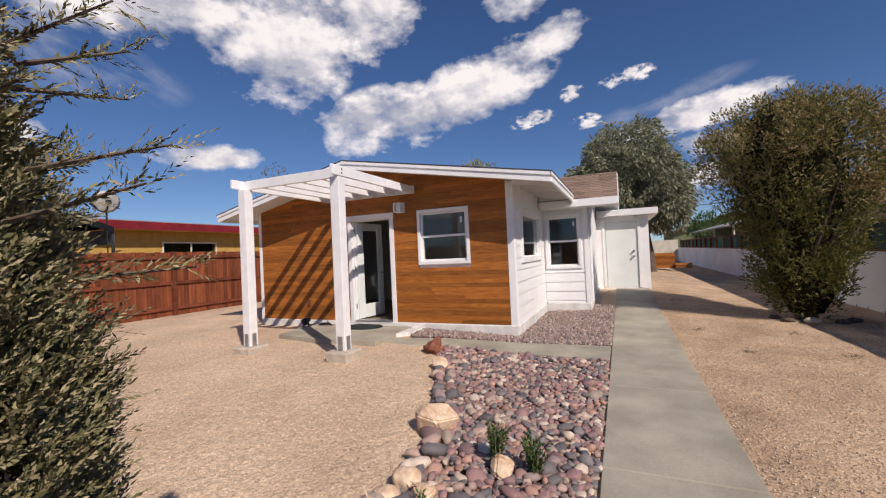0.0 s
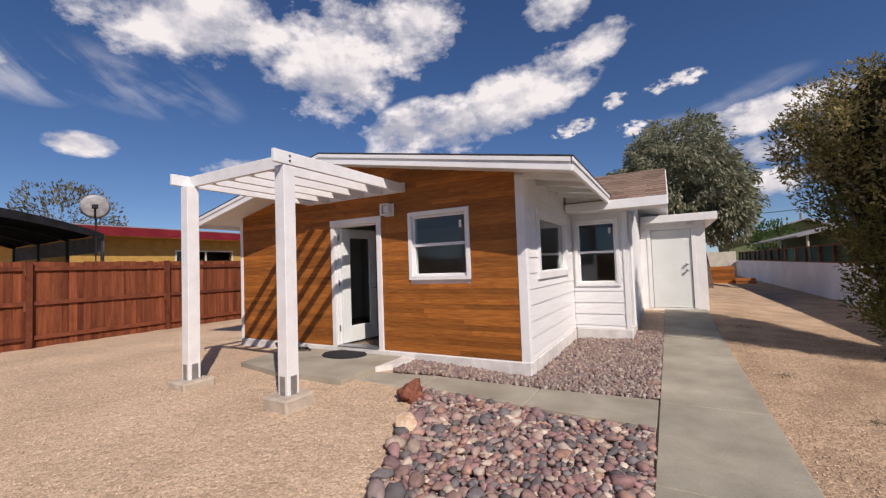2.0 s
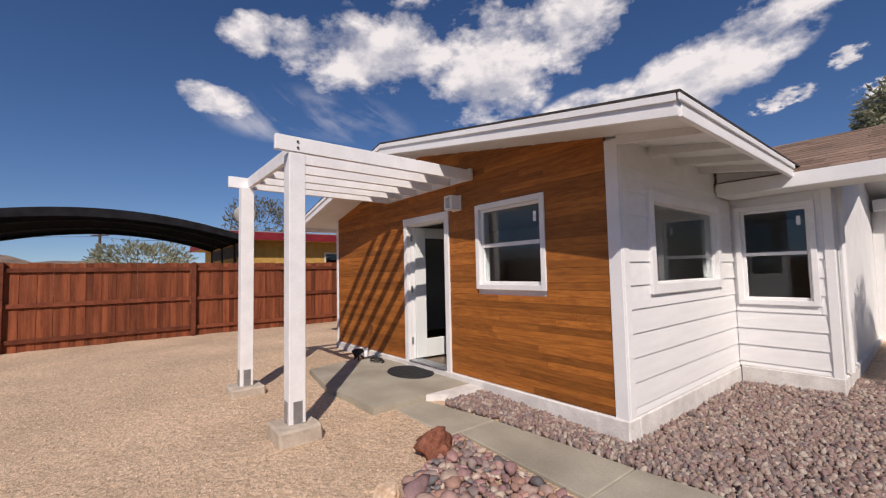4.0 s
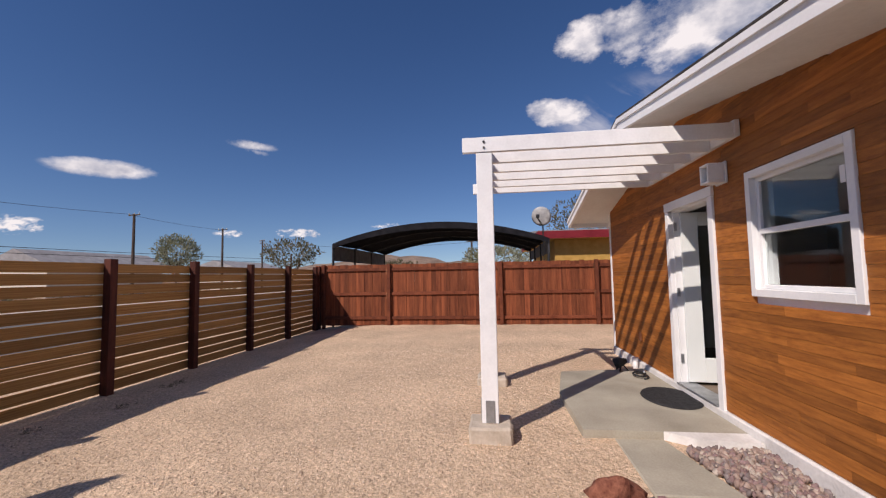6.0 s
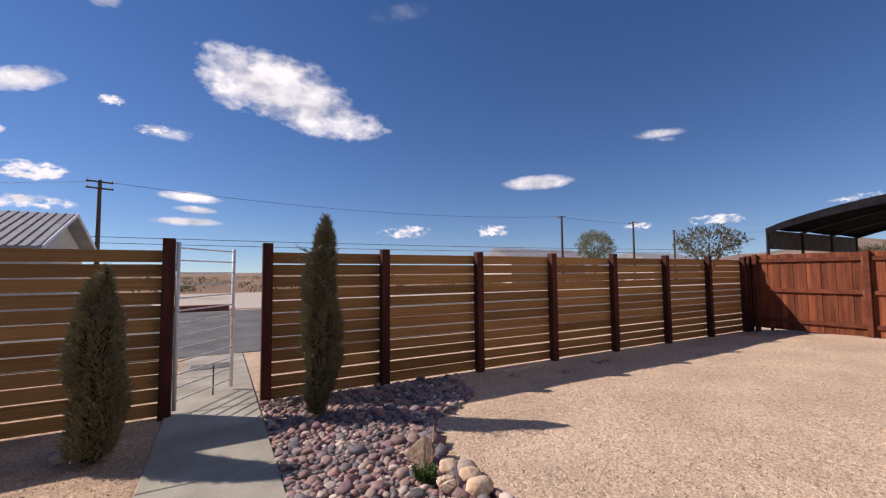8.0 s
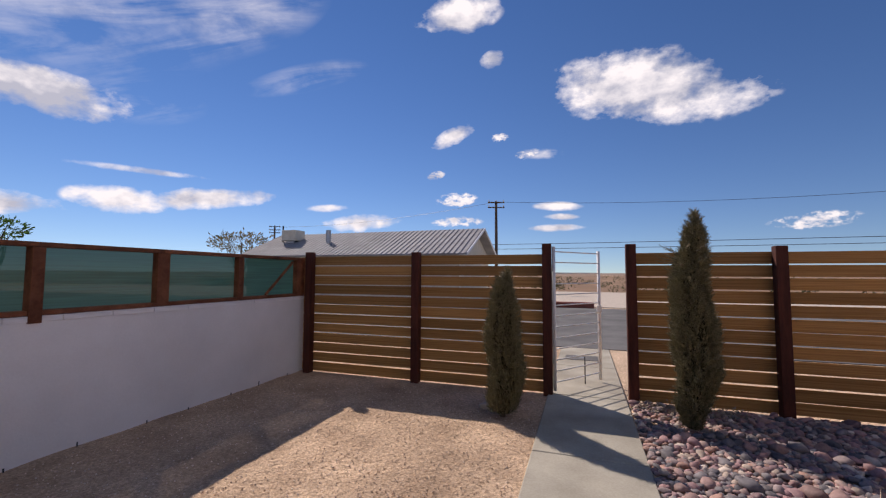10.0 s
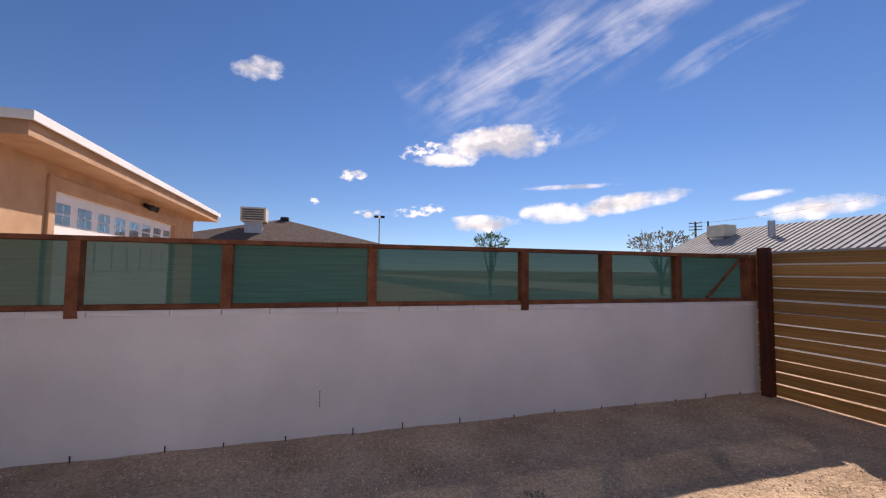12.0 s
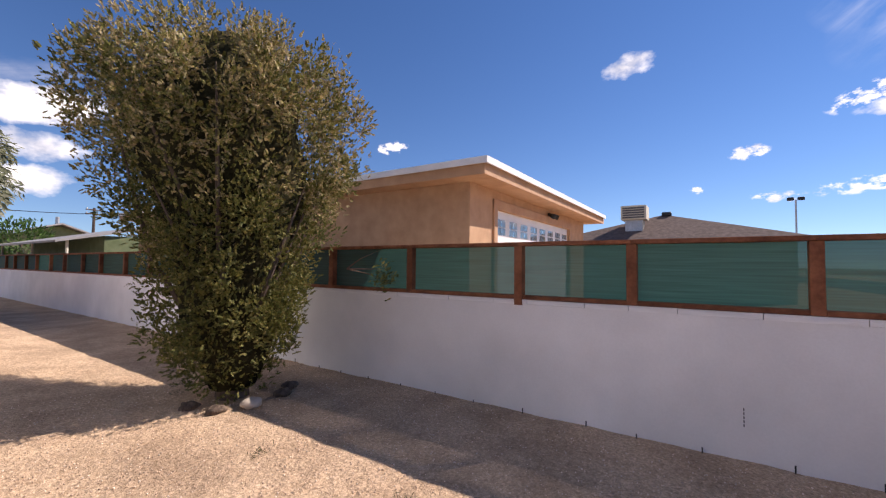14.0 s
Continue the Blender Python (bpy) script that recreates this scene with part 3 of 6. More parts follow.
def smooth01(t):
    t = min(1.0, max(0.0, t))
    return t * t * (3 - 2 * t)


def gz(x, y):
    """Height of the yard's ground."""
    left = 0.12 * smooth01((-x - 0.6) / 3.2) * smooth01((y - 0.5) / 4.0)
    back = 0.20 * smooth01((y - 7.0) / 8.0) * smooth01((3.2 - x) / 2.5)
    far_left = 0.12 * smooth01((-x - 7) / 4.0) * (1 - smooth01((y - 0.5) / 4.0)) * smooth01((y + 0.6) / 2.0)
    return max(left, back * smooth01((x + 2.5) / 1.5)) + far_left


def stone_mesh(name, material, seed, subdiv=1, flat=0.65, rough=0.34):
    rng = random.Random(seed)
    bm = bmesh.new()
    bmesh.ops.create_icosphere(bm, subdivisions=subdiv, radius=1)
    off = Vector((rng.random() * 50, rng.random() * 50, 0))
    sx, sy = rng.uniform(0.95, 1.5), rng.uniform(0.7, 1.0)
    for v in bm.verts:
        v.co *= 1 + rough * noise.noise(v.co * 1.1 + off) + rough * 0.35 * noise.noise(v.co * 2.7 + off)
        v.co = Vector((v.co.x * sx, v.co.y * sy, v.co.z * flat))
    return mesh_of(name, bm, material, True)


def leaves(points, size, rng, blades=3, droop=0.0, thin=0.35, up=0.5):
    """Many small pointed leaf blades: points are (place, outward direction, scale)."""
    verts, faces = [], []
    for p, d, s in points:
        for _ in range(blades):
            w = Vector((rng.gauss(0, 1), rng.gauss(0, 1), rng.gauss(0, 1)))
            ax = (d * 1.0 + w * 0.55 + Vector((0, 0, up - droop))).normalized()
            sd = ax.cross(Vector((rng.gauss(0, 1), rng.gauss(0, 1), rng.gauss(0, 1)))).normalized()
            ln = size * s * rng.uniform(0.7, 1.4)
            a = p + Vector((rng.gauss(0, 1), rng.gauss(0, 1), rng.gauss(0, 1))) * size * 0.35
            n = len(verts)
            mid = a + ax * ln * 0.5
            verts += [a, mid + sd * ln * thin * 0.5, a + ax * ln, mid - sd * ln * thin * 0.5]
            faces.append((n, n + 1, n + 2, n + 3))
    return verts, faces


def sprays(points, length, blade, rng, count=8, thin=0.35, up=0.5, spread=0.5, fan=0.75):
    """Feathery sprays: short blades set alternately along a twig at each point."""
    verts, faces = [], []
    for p, d, s in points:
        w = Vector((rng.gauss(0, 1), rng.gauss(0, 1), rng.gauss(0, 1)))
        ax = (d + w * spread + Vector((0, 0, up))).normalized()
        flat = ax.cross(Vector((rng.gauss(0, 1), rng.gauss(0, 1), rng.gauss(0, 1)))).normalized()
        ln = length * s * rng.uniform(0.7, 1.3)
        for k in range(count):
            f = k / count
            side = flat * (1 if k % 2 else -1) * (fan - 0.5 * fan * f)
            way = (ax + side + Vector((rng.gauss(0, 0.2), rng.gauss(0, 0.2), rng.gauss(0, 0.2)))).normalized()
            bl = blade * s * (1.15 - 0.5 * f) * rng.uniform(0.8, 1.2)
            a = p + ax * ln * f
            sd = way.cross(w).normalized() * bl * thin * 0.5
            n = len(verts)
            verts += [a, a + way * bl * 0.5 + sd, a + way * bl, a + way * bl * 0.5 - sd]
            faces.append((n, n + 1, n + 2, n + 3))
    return verts, faces


def leaf_part(name, vf, material, parent, label=""):
    me = bpy.data.meshes.new(name)
    me.from_pydata([tuple(v) for v in vf[0]], [], vf[1])
    me.materials.append(material)
    ob = new(name, me)
    adopt(ob, parent)
    if label:
        ob["label"] = label
    return ob

# ---- ground, road, pavement ----


def lines(lo, hi, step, far):
    inner = list(np.arange(lo, hi + 1e-6, step))
    out, s, a, b = [], step * 1.6, lo, hi
    left, right = [], []
    while a > -far:
        a, b = a - s, b + s
        left.append(a)
        right.append(b)
        s *= 1.35
    return list(reversed(left)) + inner + right


def build_ground():
    xs, ys = lines(-13.0, 6.0, 0.11, 3500), lines(-4.0, 22.0, 0.11, 3500)
    verts, faces = [], []
    for y in ys:
        for x in xs:
            near = 1.0 if (-13 < x < 5.5 and -0.6 < y < 30) else 0.0
            z = gz(x, y) if -0.8 < y < 60 and -14 < x < 6 else 0.0
            on_walk = -0.35 < x < 0.95 or (5.6 < y < 6.9 and -6.5 < x < 0)
            amp = 0.0 if on_walk else 0.012 * near
            z += amp * (noise.noise(Vector((x * 2.1, y * 2.1, 0))) + 0.6 * noise.noise(Vector((x * 5.3, y * 5.3, 3)))) - 0.004
            verts.append((x, y, z))
    w = len(xs)
    for j in range(len(ys) - 1):
        for i in range(w - 1):
            a = j * w + i
            faces.append((a, a + 1, a + w + 1, a + w))
    me = bpy.data.meshes.new("ground")
    me.from_pydata(verts, [], faces)
    me.materials.append(M_SAND)
    me.shade_smooth()
    return tagged(new("ground", me), "pale tan decomposed granite yard and desert soil", "ground", kind="structure")


ground = build_ground()
road = structure("road", boxed(-140, 140, -15.3, -4.4, -0.05, 0.012), M_ASPH, "worn grey asphalt street beyond the gate")
verge = structure("pavement", boxed(-60, 60, -34.0, -15.9, -0.05, 0.03), M_CONCP, "pale bare concrete lot across the street")
structure("ground_desert", boxed(-1500, 1500, -1400, -34.1, -0.05, 0.02), M_DESERT, "brown scrubby desert flat beyond the street")
kerb = structure("kerb", boxed(-0.2, 16, -15.75, -15.4, 0, 0.27, 0.03), M_KERB, "faded red painted kerb across the street")


def walk_edge(x):
    """Far edge of the side path, which narrows towards the porch."""
    return 6.66 + 0.135 * x * (1 if x > -2.7 else 1 + (-2.7 - x) * 0.1)


def slab(bm, x0, x1, y0, y1, top, thick=0.12):
    vs = bmesh.ops.create_cube(bm, size=1)["verts"]
    for v in vs:
        x = x0 if v.co.x < 0 else x1
        y = y0 if v.co.y < 0 else (y1(x) if callable(y1) else y1)
        z = top(x, y) - (thick if v.co.z < 0 else 0)
        v.co = (x, y, z)
    es = list({e for v in vs for e in v.link_edges})
    bmesh.ops.bevel(bm, geom=es, offset=0.008, segments=1, affect="EDGES")


walkway = thing("pavement_walk", (0.28, 5, 0), "straight grey concrete walkway of poured slabs", "pavement", kind="structure")
for y0, y1 in [(-4.3, -2.5), (-2.49, -0.72), (-0.71, 1.1), (1.11, 2.95), (2.96, 4.75), (4.76, 6.55), (6.56, 8.4), (8.41, 10.2), (10.21, 12.0), (12.01, 13.88)]:
    bm = bmesh.new()
    slab(bm, -0.2, 0.74, y0, y1, lambda x, y: gz(0.3, y) + 0.022)
    part("slab", bm, M_CONC, walkway)
crosswalk = thing("pavement_crosswalk", (-2, 6.2, 0), "grey concrete side path to the front door", "pavement", kind="structure")
for x0, x1 in [(-1.45, -0.212), (-2.75, -1.46), (-3.66, -2.76)]:
    bm = bmesh.new()
    slab(bm, x0, x1, 5.83 - (0.0 if x1 > -2.7 else 0.12), walk_edge, lambda x, y: 0.022 + 0.1 * smooth01((-x - 0.4) / 3.0))
    part("slab", bm, M_CONC, crosswalk)
bm = bmesh.new()
prism(bm, [(-3.67, 5.45), (-3.67, 6.8), (-6.1, 6.8), (-5.85, 5.6), (-4.8, 5.42)], "z", 0.0, 0.185)
porch = structure("porch_slab", bm, M_CONC, "grey concrete porch slab at the front door")
bm = bmesh.new()
prism(bm, [(-3.665, 6.12), (-3.52, 6.32), (-3.44, 6.79), (-3.665, 6.79)], "z", 0.0, 0.188)
structure("porch_step", bm, M_FOUND, "white painted end of the porch step")

# ---- house: walls ----

HX0, HX1, HY = -7.58, -1.69, 6.855
BAY_Y, REAR_X, REAR_Y = 9.8, -0.70, 14.3
RIDGE_X, RIDGE_Z = -4.71, 3.36
EAVE_L, EAVE_R = (-8.12, 2.61), (-0.92, 2.70)
FRONT_Y = 6.2


def roof_z(x):
    """Top of the front gable roof."""
    if x < RIDGE_X:
        return EAVE_L[1] + (RIDGE_Z - EAVE_L[1]) * (x - EAVE_L[0]) / (RIDGE_X - EAVE_L[0])
    return EAVE_R[1] + (RIDGE_Z - EAVE_R[1]) * (x - EAVE_R[0]) / (RIDGE_X - EAVE_R[0])


def wall_cells(bm, a0, a1, z0, z1, holes, place):
    """Fill a wall rectangle but for its holes (a, b, low, high)."""
    cuts = sorted({a0, a1, *[h[0] for h in holes], *[h[1] for h in holes]})
    for p, q in zip(cuts, cuts[1:]):
        spans = [(z0, z1)]
        for h in holes:
            if h[0] <= p and h[1] >= q:
                spans = [s for lo, hi in spans for s in ((lo, min(hi, h[2])), (max(lo, h[3]), hi)) if s[1] - s[0] > 1e-4]
        for lo, hi in spans:
            place(p, q, lo, hi)


DOOR = (-5.03, -4.13, 0.25, 2.29)
WIN1 = (-3.46, -2.54, 1.41, 2.32)
WIN2 = (7.455, 9.165, 1.41, 2.225)     # along y, on the side wall
WIN3 = (-1.57, -0.89, 1.13, 2.27)   # on the bay wall
T = 0.14

bm = bmesh.new()
wall_cells(bm, HX0 + 0.01, HX1 - 0.02, 0.26, 2.5, [DOOR, WIN1], lambda p, q, lo, hi: box(bm, p, q, HY, HY + T, lo, hi))
prism(bm, [(HX0 + 0.01, 2.5), (HX1 - 0.02, 2.5), (HX1 - 0.02, roof_z(HX1) - 0.08), (RIDGE_X, RIDGE_Z - 0.08), (HX0 + 0.01, roof_z(HX0) - 0.08)], "y", HY, HY + T)
wall_front = structure("wall_front", bm, M_WHITE, "front gable wall clad in stained cedar planks")
bm = bmesh.new()
wall_cells(bm, HY + T + 0.002, BAY_Y + T, 0.26, 2.755, [WIN2], lambda p, q, lo, hi: box(bm, HX1 - T, HX1, p, q, lo, hi))
wall_side = structure("wall_side", bm, M_WHITE, "white lap sided wall beside the front gable")
bm = bmesh.new()
wall_cells(bm, HX1 + 0.002, REAR_X, 0.26, 2.62, [WIN3], lambda p, q, lo, hi: box(bm, p, q, BAY_Y, BAY_Y + T, lo, hi))
wall_bay = structure("wall_bay", bm, M_WHITE, "white lap sided wall of the set back wing")
structure("wall_wing", boxed(REAR_X - T, REAR_X - 0.002, BAY_Y + T + 0.002, REAR_Y, 0.26, 2.62), M_WHITE, "white painted side wall of the rear wing")
structure("wall_rear", boxed(HX0, REAR_X - T, REAR_Y - T, REAR_Y, 0.1, 2.62), M_WHITE, "plain white rear wall")
structure("wall_west", boxed(HX0, HX0 + T, HY + T + 0.002, REAR_Y - T - 0.002, 0.1, 2.60), M_WHITE, "plain white west wall")
structure("wall_partition", boxed(HX0 + T, HX1 - T, BAY_Y + 0.5, BAY_Y + 0.62, 0.26, 2.6), M_INT, "plain inner partition wall")
structure("floor", boxed(HX0 + T, HX1 - T, HY + T, REAR_Y - T, 0.1, 0.25), M_FLOORI, "dark interior wooden floor")
structure("ceiling", boxed(HX0 + T, HX1 - T, HY + T, REAR_Y - T, 2.5, 2.55), M_INT, "plain interior ceiling")
structure("ceiling_bay", boxed(HX1 - T + 0.01, REAR_X - T, BAY_Y + T, REAR_Y - T, 2.5, 2.55), M_INT, "plain ceiling of the rear wing")
bm = bmesh.new()
box(bm, HX0 - 0.02, HX1 + 0.035, HY - 0.055, HY + T, -0.1, 0.255, 0.012)
box(bm, HX1 - T, HX1 + 0.035, HY + T, BAY_Y - 0.03, -0.1, 0.255, 0.012)
box(bm, HX1 + 0.036, REAR_X + 0.03, BAY_Y - 0.04, BAY_Y + T, -0.1, 0.27, 0.012)
box(bm, REAR_X - T, REAR_X + 0.03, BAY_Y + T + 0.001, REAR_Y, -0.1, 0.27, 0.012)
structure("foundation", bm, M_FOUND, "rough white painted concrete stem wall")

# corner boards
for nm, b in (("trim_corner", boxed(HX1 - 0.10, HX1 + 0.022, HY - 0.036, HY - 0.001, 0.225, roof_z(HX1) - 0.1, 0.004)),
              ("trim_corner_side", boxed(HX1 + 0.001, HX1 + 0.026, HY - 0.0, HY + 0.10, 0.225, roof_z(HX1) - 0.1, 0.004)),
              ("trim_corner_west", boxed(HX0 - 0.03, HX0 + 0.05, HY - 0.036, HY - 0.001, 0.225, roof_z(HX0) - 0.1, 0.004)),
              ("trim_corner_wing", boxed(REAR_X - 0.07, REAR_X + 0.022, BAY_Y - 0.034, BAY_Y - 0.001, 0.25, 2.60, 0.004)),
              ("trim_downspout", tube(bmesh.new(), [(REAR_X + 0.05, BAY_Y + 0.25, 0.3), (REAR_X + 0.05, BAY_Y + 0.25, 2.5)], 0.03))):
    structure(nm, b, M_WHITE, "white painted corner trim")

# ---- house: roofs ----


def roof_plane(bm, x0, z0, x1, z1, y0, y1, thick):
    prism(bm, [(x0, z0), (x1, z1), (x1, z1 - thick), (x0, z0 - thick)], "y", y0, y1)


bm = bmesh.new()
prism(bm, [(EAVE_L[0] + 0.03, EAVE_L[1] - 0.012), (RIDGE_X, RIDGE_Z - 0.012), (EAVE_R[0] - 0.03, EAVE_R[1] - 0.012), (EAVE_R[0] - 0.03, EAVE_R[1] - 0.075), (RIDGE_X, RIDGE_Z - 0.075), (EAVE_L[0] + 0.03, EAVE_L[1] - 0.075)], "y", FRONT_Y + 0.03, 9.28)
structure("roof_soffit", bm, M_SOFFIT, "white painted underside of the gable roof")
bm = bmesh.new()
prism(bm, [(EAVE_L[0] - 0.03, EAVE_L[1] - 0.005), (EAVE_L[0] - 0.03, EAVE_L[1] + 0.012), (RIDGE_X, RIDGE_Z + 0.02), (EAVE_R[0] + 0.03, EAVE_R[1] + 0.012), (EAVE_R[0] + 0.03, EAVE_R[1] - 0.005), (RIDGE_X, RIDGE_Z)], "y", FRONT_Y - 0.03, 12.0)
structure("roof_gable", bm, M_SHINGD, "dark roofing on the front gable")
for nm, (xa, za), (xb, zb) in (("fascia_left", EAVE_L, (RIDGE_X, RIDGE_Z)), ("fascia_right", (RIDGE_X, RIDGE_Z), EAVE_R)):
    bm = bmesh.new()
    prism(bm, [(xa, za - 0.004), (xb, zb - 0.004), (xb, zb - 0.15), (xa, za - 0.15)], "y", FRONT_Y - 0.015, FRONT_Y + 0.028)
    fas = structure(nm, bm, M_WHITE, "white painted barge board")
    bm = bmesh.new()
    prism(bm, [(xa, za - 0.006), (xb, zb - 0.006), (xb, zb - 0.055), (xa, za - 0.055)], "y", FRONT_Y - 0.034, FRONT_Y - 0.017)
    part("drip_strip", bm, M_WHITE, fas)
structure("fascia_eave", boxed(EAVE_R[0] - 0.028, EAVE_R[0] + 0.012, FRONT_Y + 0.03, 9.3, EAVE_R[1] - 0.15, EAVE_R[1] - 0.006, 0.004), M_WHITE, "white eave board on the side")
structure("fascia_eave_west", boxed(EAVE_L[0] - 0.012, EAVE_L[0] + 0.028, FRONT_Y + 0.03, 9.3, EAVE_L[1] - 0.15, EAVE_L[1] - 0.006, 0.004), M_WHITE, "white eave board on the west side")
structure("fascia_eave_strip", boxed(EAVE_R[0] + 0.0125, EAVE_R[0] + 0.029, FRONT_Y - 0.034, 9.3, EAVE_R[1] - 0.057, EAVE_R[1] - 0.008, 0.003), M_WHITE, "white drip strip along the side eave")
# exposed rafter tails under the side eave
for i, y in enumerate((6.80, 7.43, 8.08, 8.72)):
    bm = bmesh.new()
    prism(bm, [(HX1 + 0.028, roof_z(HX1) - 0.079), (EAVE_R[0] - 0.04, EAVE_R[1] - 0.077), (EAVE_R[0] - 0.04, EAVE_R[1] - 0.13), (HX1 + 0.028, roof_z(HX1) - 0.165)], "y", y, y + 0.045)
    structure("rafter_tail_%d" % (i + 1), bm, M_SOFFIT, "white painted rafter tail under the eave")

# rear wing roof: ridge along x
RW0, RW1, RZ_E, RZ_R, RY_R = -8.1, -0.03, 2.60, 3.54, 12.0
bm = bmesh.new()
for ya, yb in ((9.3, RY_R), (14.75, RY_R)):
    prism(bm, [(ya, RZ_E - 0.02), (yb, RZ_R - 0.02), (yb, RZ_R - 0.10), (ya, RZ_E - 0.10)], "x", RW0, RW1)
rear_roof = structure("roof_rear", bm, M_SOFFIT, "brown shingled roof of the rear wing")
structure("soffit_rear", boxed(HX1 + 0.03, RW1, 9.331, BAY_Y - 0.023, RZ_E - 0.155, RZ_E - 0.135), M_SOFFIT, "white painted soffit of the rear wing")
structure("fascia_rear", boxed(HX1 + 0.03, RW1 + 0.02, 9.262, 9.30, RZ_E - 0.16, RZ_E + 0.0, 0.004), M_WHITE, "white eave board of the rear wing")
bm = bmesh.new()
prism(bm, [(9.3, RZ_E), (RY_R, RZ_R), (14.75, RZ_E), (14.75, RZ_E - 0.14), (RY_R, RZ_R - 0.14), (9.3, RZ_E - 0.14)], "x", RW1 + 0.001, RW1 + 0.035)
structure("fascia_rear_rake", bm, M_WHITE, "white rake board of the rear wing")
bm = bmesh.new()
prism(bm, [(BAY_Y + T, 2.62), (RY_R, RZ_R - 0.11), (REAR_Y, 2.62)], "x", REAR_X - T, REAR_X - 0.003)
structure("wall_wing_gable", bm, M_WHITE, "white gable end of the rear wing")
bm = bmesh.new()
prism(bm, [(HX1 + 0.03, RZ_E - 0.13), (-0.96, RZ_E - 0.13), (-0.96, roof_z(-0.96) - 0.08), (HX1 + 0.03, roof_z(HX1 + 0.03) - 0.08)], "y", 9.305, 9.33)
structure("trim_eave_closure", bm, M_SOFFIT, "white board closing the eave between the two roofs")
slope = math.atan2(RZ_R - RZ_E, RY_R - 9.3)
bm = box(bmesh.new(), -0.5, 0.5, -0.5, 0.5, -0.5, 0.5)
SHINGLE = mesh_of("shingle", bm, M_SHING)
rng = random.Random(5)
length = math.hypot(RZ_R - RZ_E, RY_R - 9.3)
row = 0
while row * 0.2 < length - 0.05:
    s = row * 0.2
    x = -2.6 - rng.uniform(0, 0.3)
    while x < RW1:
        w = rng.uniform(0.26, 0.42)
        x1 = min(x + w, RW1 + 0.02)
        c = Vector(((x + x1) / 2, 9.28 + (s + 0.11) * math.cos(slope), RZ_E + (s + 0.11) * math.sin(slope) + 0.002))
        if x1 - x > 0.05:
            piece("shingle", SHINGLE, rear_roof, Matrix.Translation(c) @ pose(0, 0, 0, math.degrees(slope) - 1.6) @ Matrix.Diagonal((x1 - x - 0.006, 0.225, 0.012 + rng.uniform(0, 0.006), 1)))
        x = x1
    row += 1

# storage lean-to at the end of the walk
SH_Y = 13.9
bm = bmesh.new()
SDOOR = (-0.44, 0.49, 0.24, 2.30)
wall_cells(bm, REAR_X + 0.001, 0.80, 0.1, 2.468, [SDOOR], lambda p, q, lo, hi: box(bm, p, q, SH_Y, SH_Y + 0.1, lo, hi))
box(bm, 0.70, 0.80, SH_Y + 0.101, 17.0, 0.1, 2.42)
box(bm, REAR_X + 0.001, 0.80, 17.001, 17.1, 0.1, 2.4)
structure("wall_storage", bm, M_WHITE, "white painted storage lean-to wall")
structure("roof_storage", boxed(REAR_X + 0.05, 1.06, 13.62, 17.4, 2.47, 2.665, 0.01), M_WHITE, "flat white roof with a deep fascia over the storage door")
sd = tagged(new("door_2"), "pale painted flush storage door with chrome lock", kind="structure")
sd.location = (0, SH_Y, 0.24)
part("door_leaf", boxed(SDOOR[0] + 0.012, SDOOR[1] - 0.012, SH_Y + 0.02, SH_Y + 0.062, SDOOR[2] + 0.012, SDOOR[3] - 0.012, 0.003), M_DOORW, sd)
bm = bmesh.new()
for a in ((SDOOR[0] - 0.09, SDOOR[0], 0.24, 2.39), (SDOOR[1], SDOOR[1] + 0.09, 0.24, 2.39), (SDOOR[0] + 0.001, SDOOR[1] - 0.001, 2.30, 2.39)):
    box(bm, a[0], a[1], SH_Y - 0.022, SH_Y - 0.001, a[2], a[3], 0.003)
part("door_frame", bm, M_WHITE, sd)
for z, nm in ((1.22, "door_handle"), (1.38, "deadbolt")):
    bm = tube(bmesh.new(), [(0.37, SH_Y + 0.02, z), (0.37, SH_Y - 0.03, z), (0.37, SH_Y - 0.06, z)], [0.028, 0.026, 0.032], 12)
    part(nm, bm, M_STEEL, sd, "chrome lock hardware", True)

shed_lamp = thing("wall_lamp", (0.42, SH_Y, 2.42), "small white square light above the storage door", "lamp")
part("backplate", boxed(0.36, 0.48, SH_Y - 0.036, SH_Y - 0.0235, 2.395, 2.465, 0.003), M_WHITE, shed_lamp)
part("shade", boxed(0.375, 0.465, SH_Y - 0.12, SH_Y - 0.037, 2.40, 2.46, 0.01), M_GATE, shed_lamp)

# ---- windows and door ----


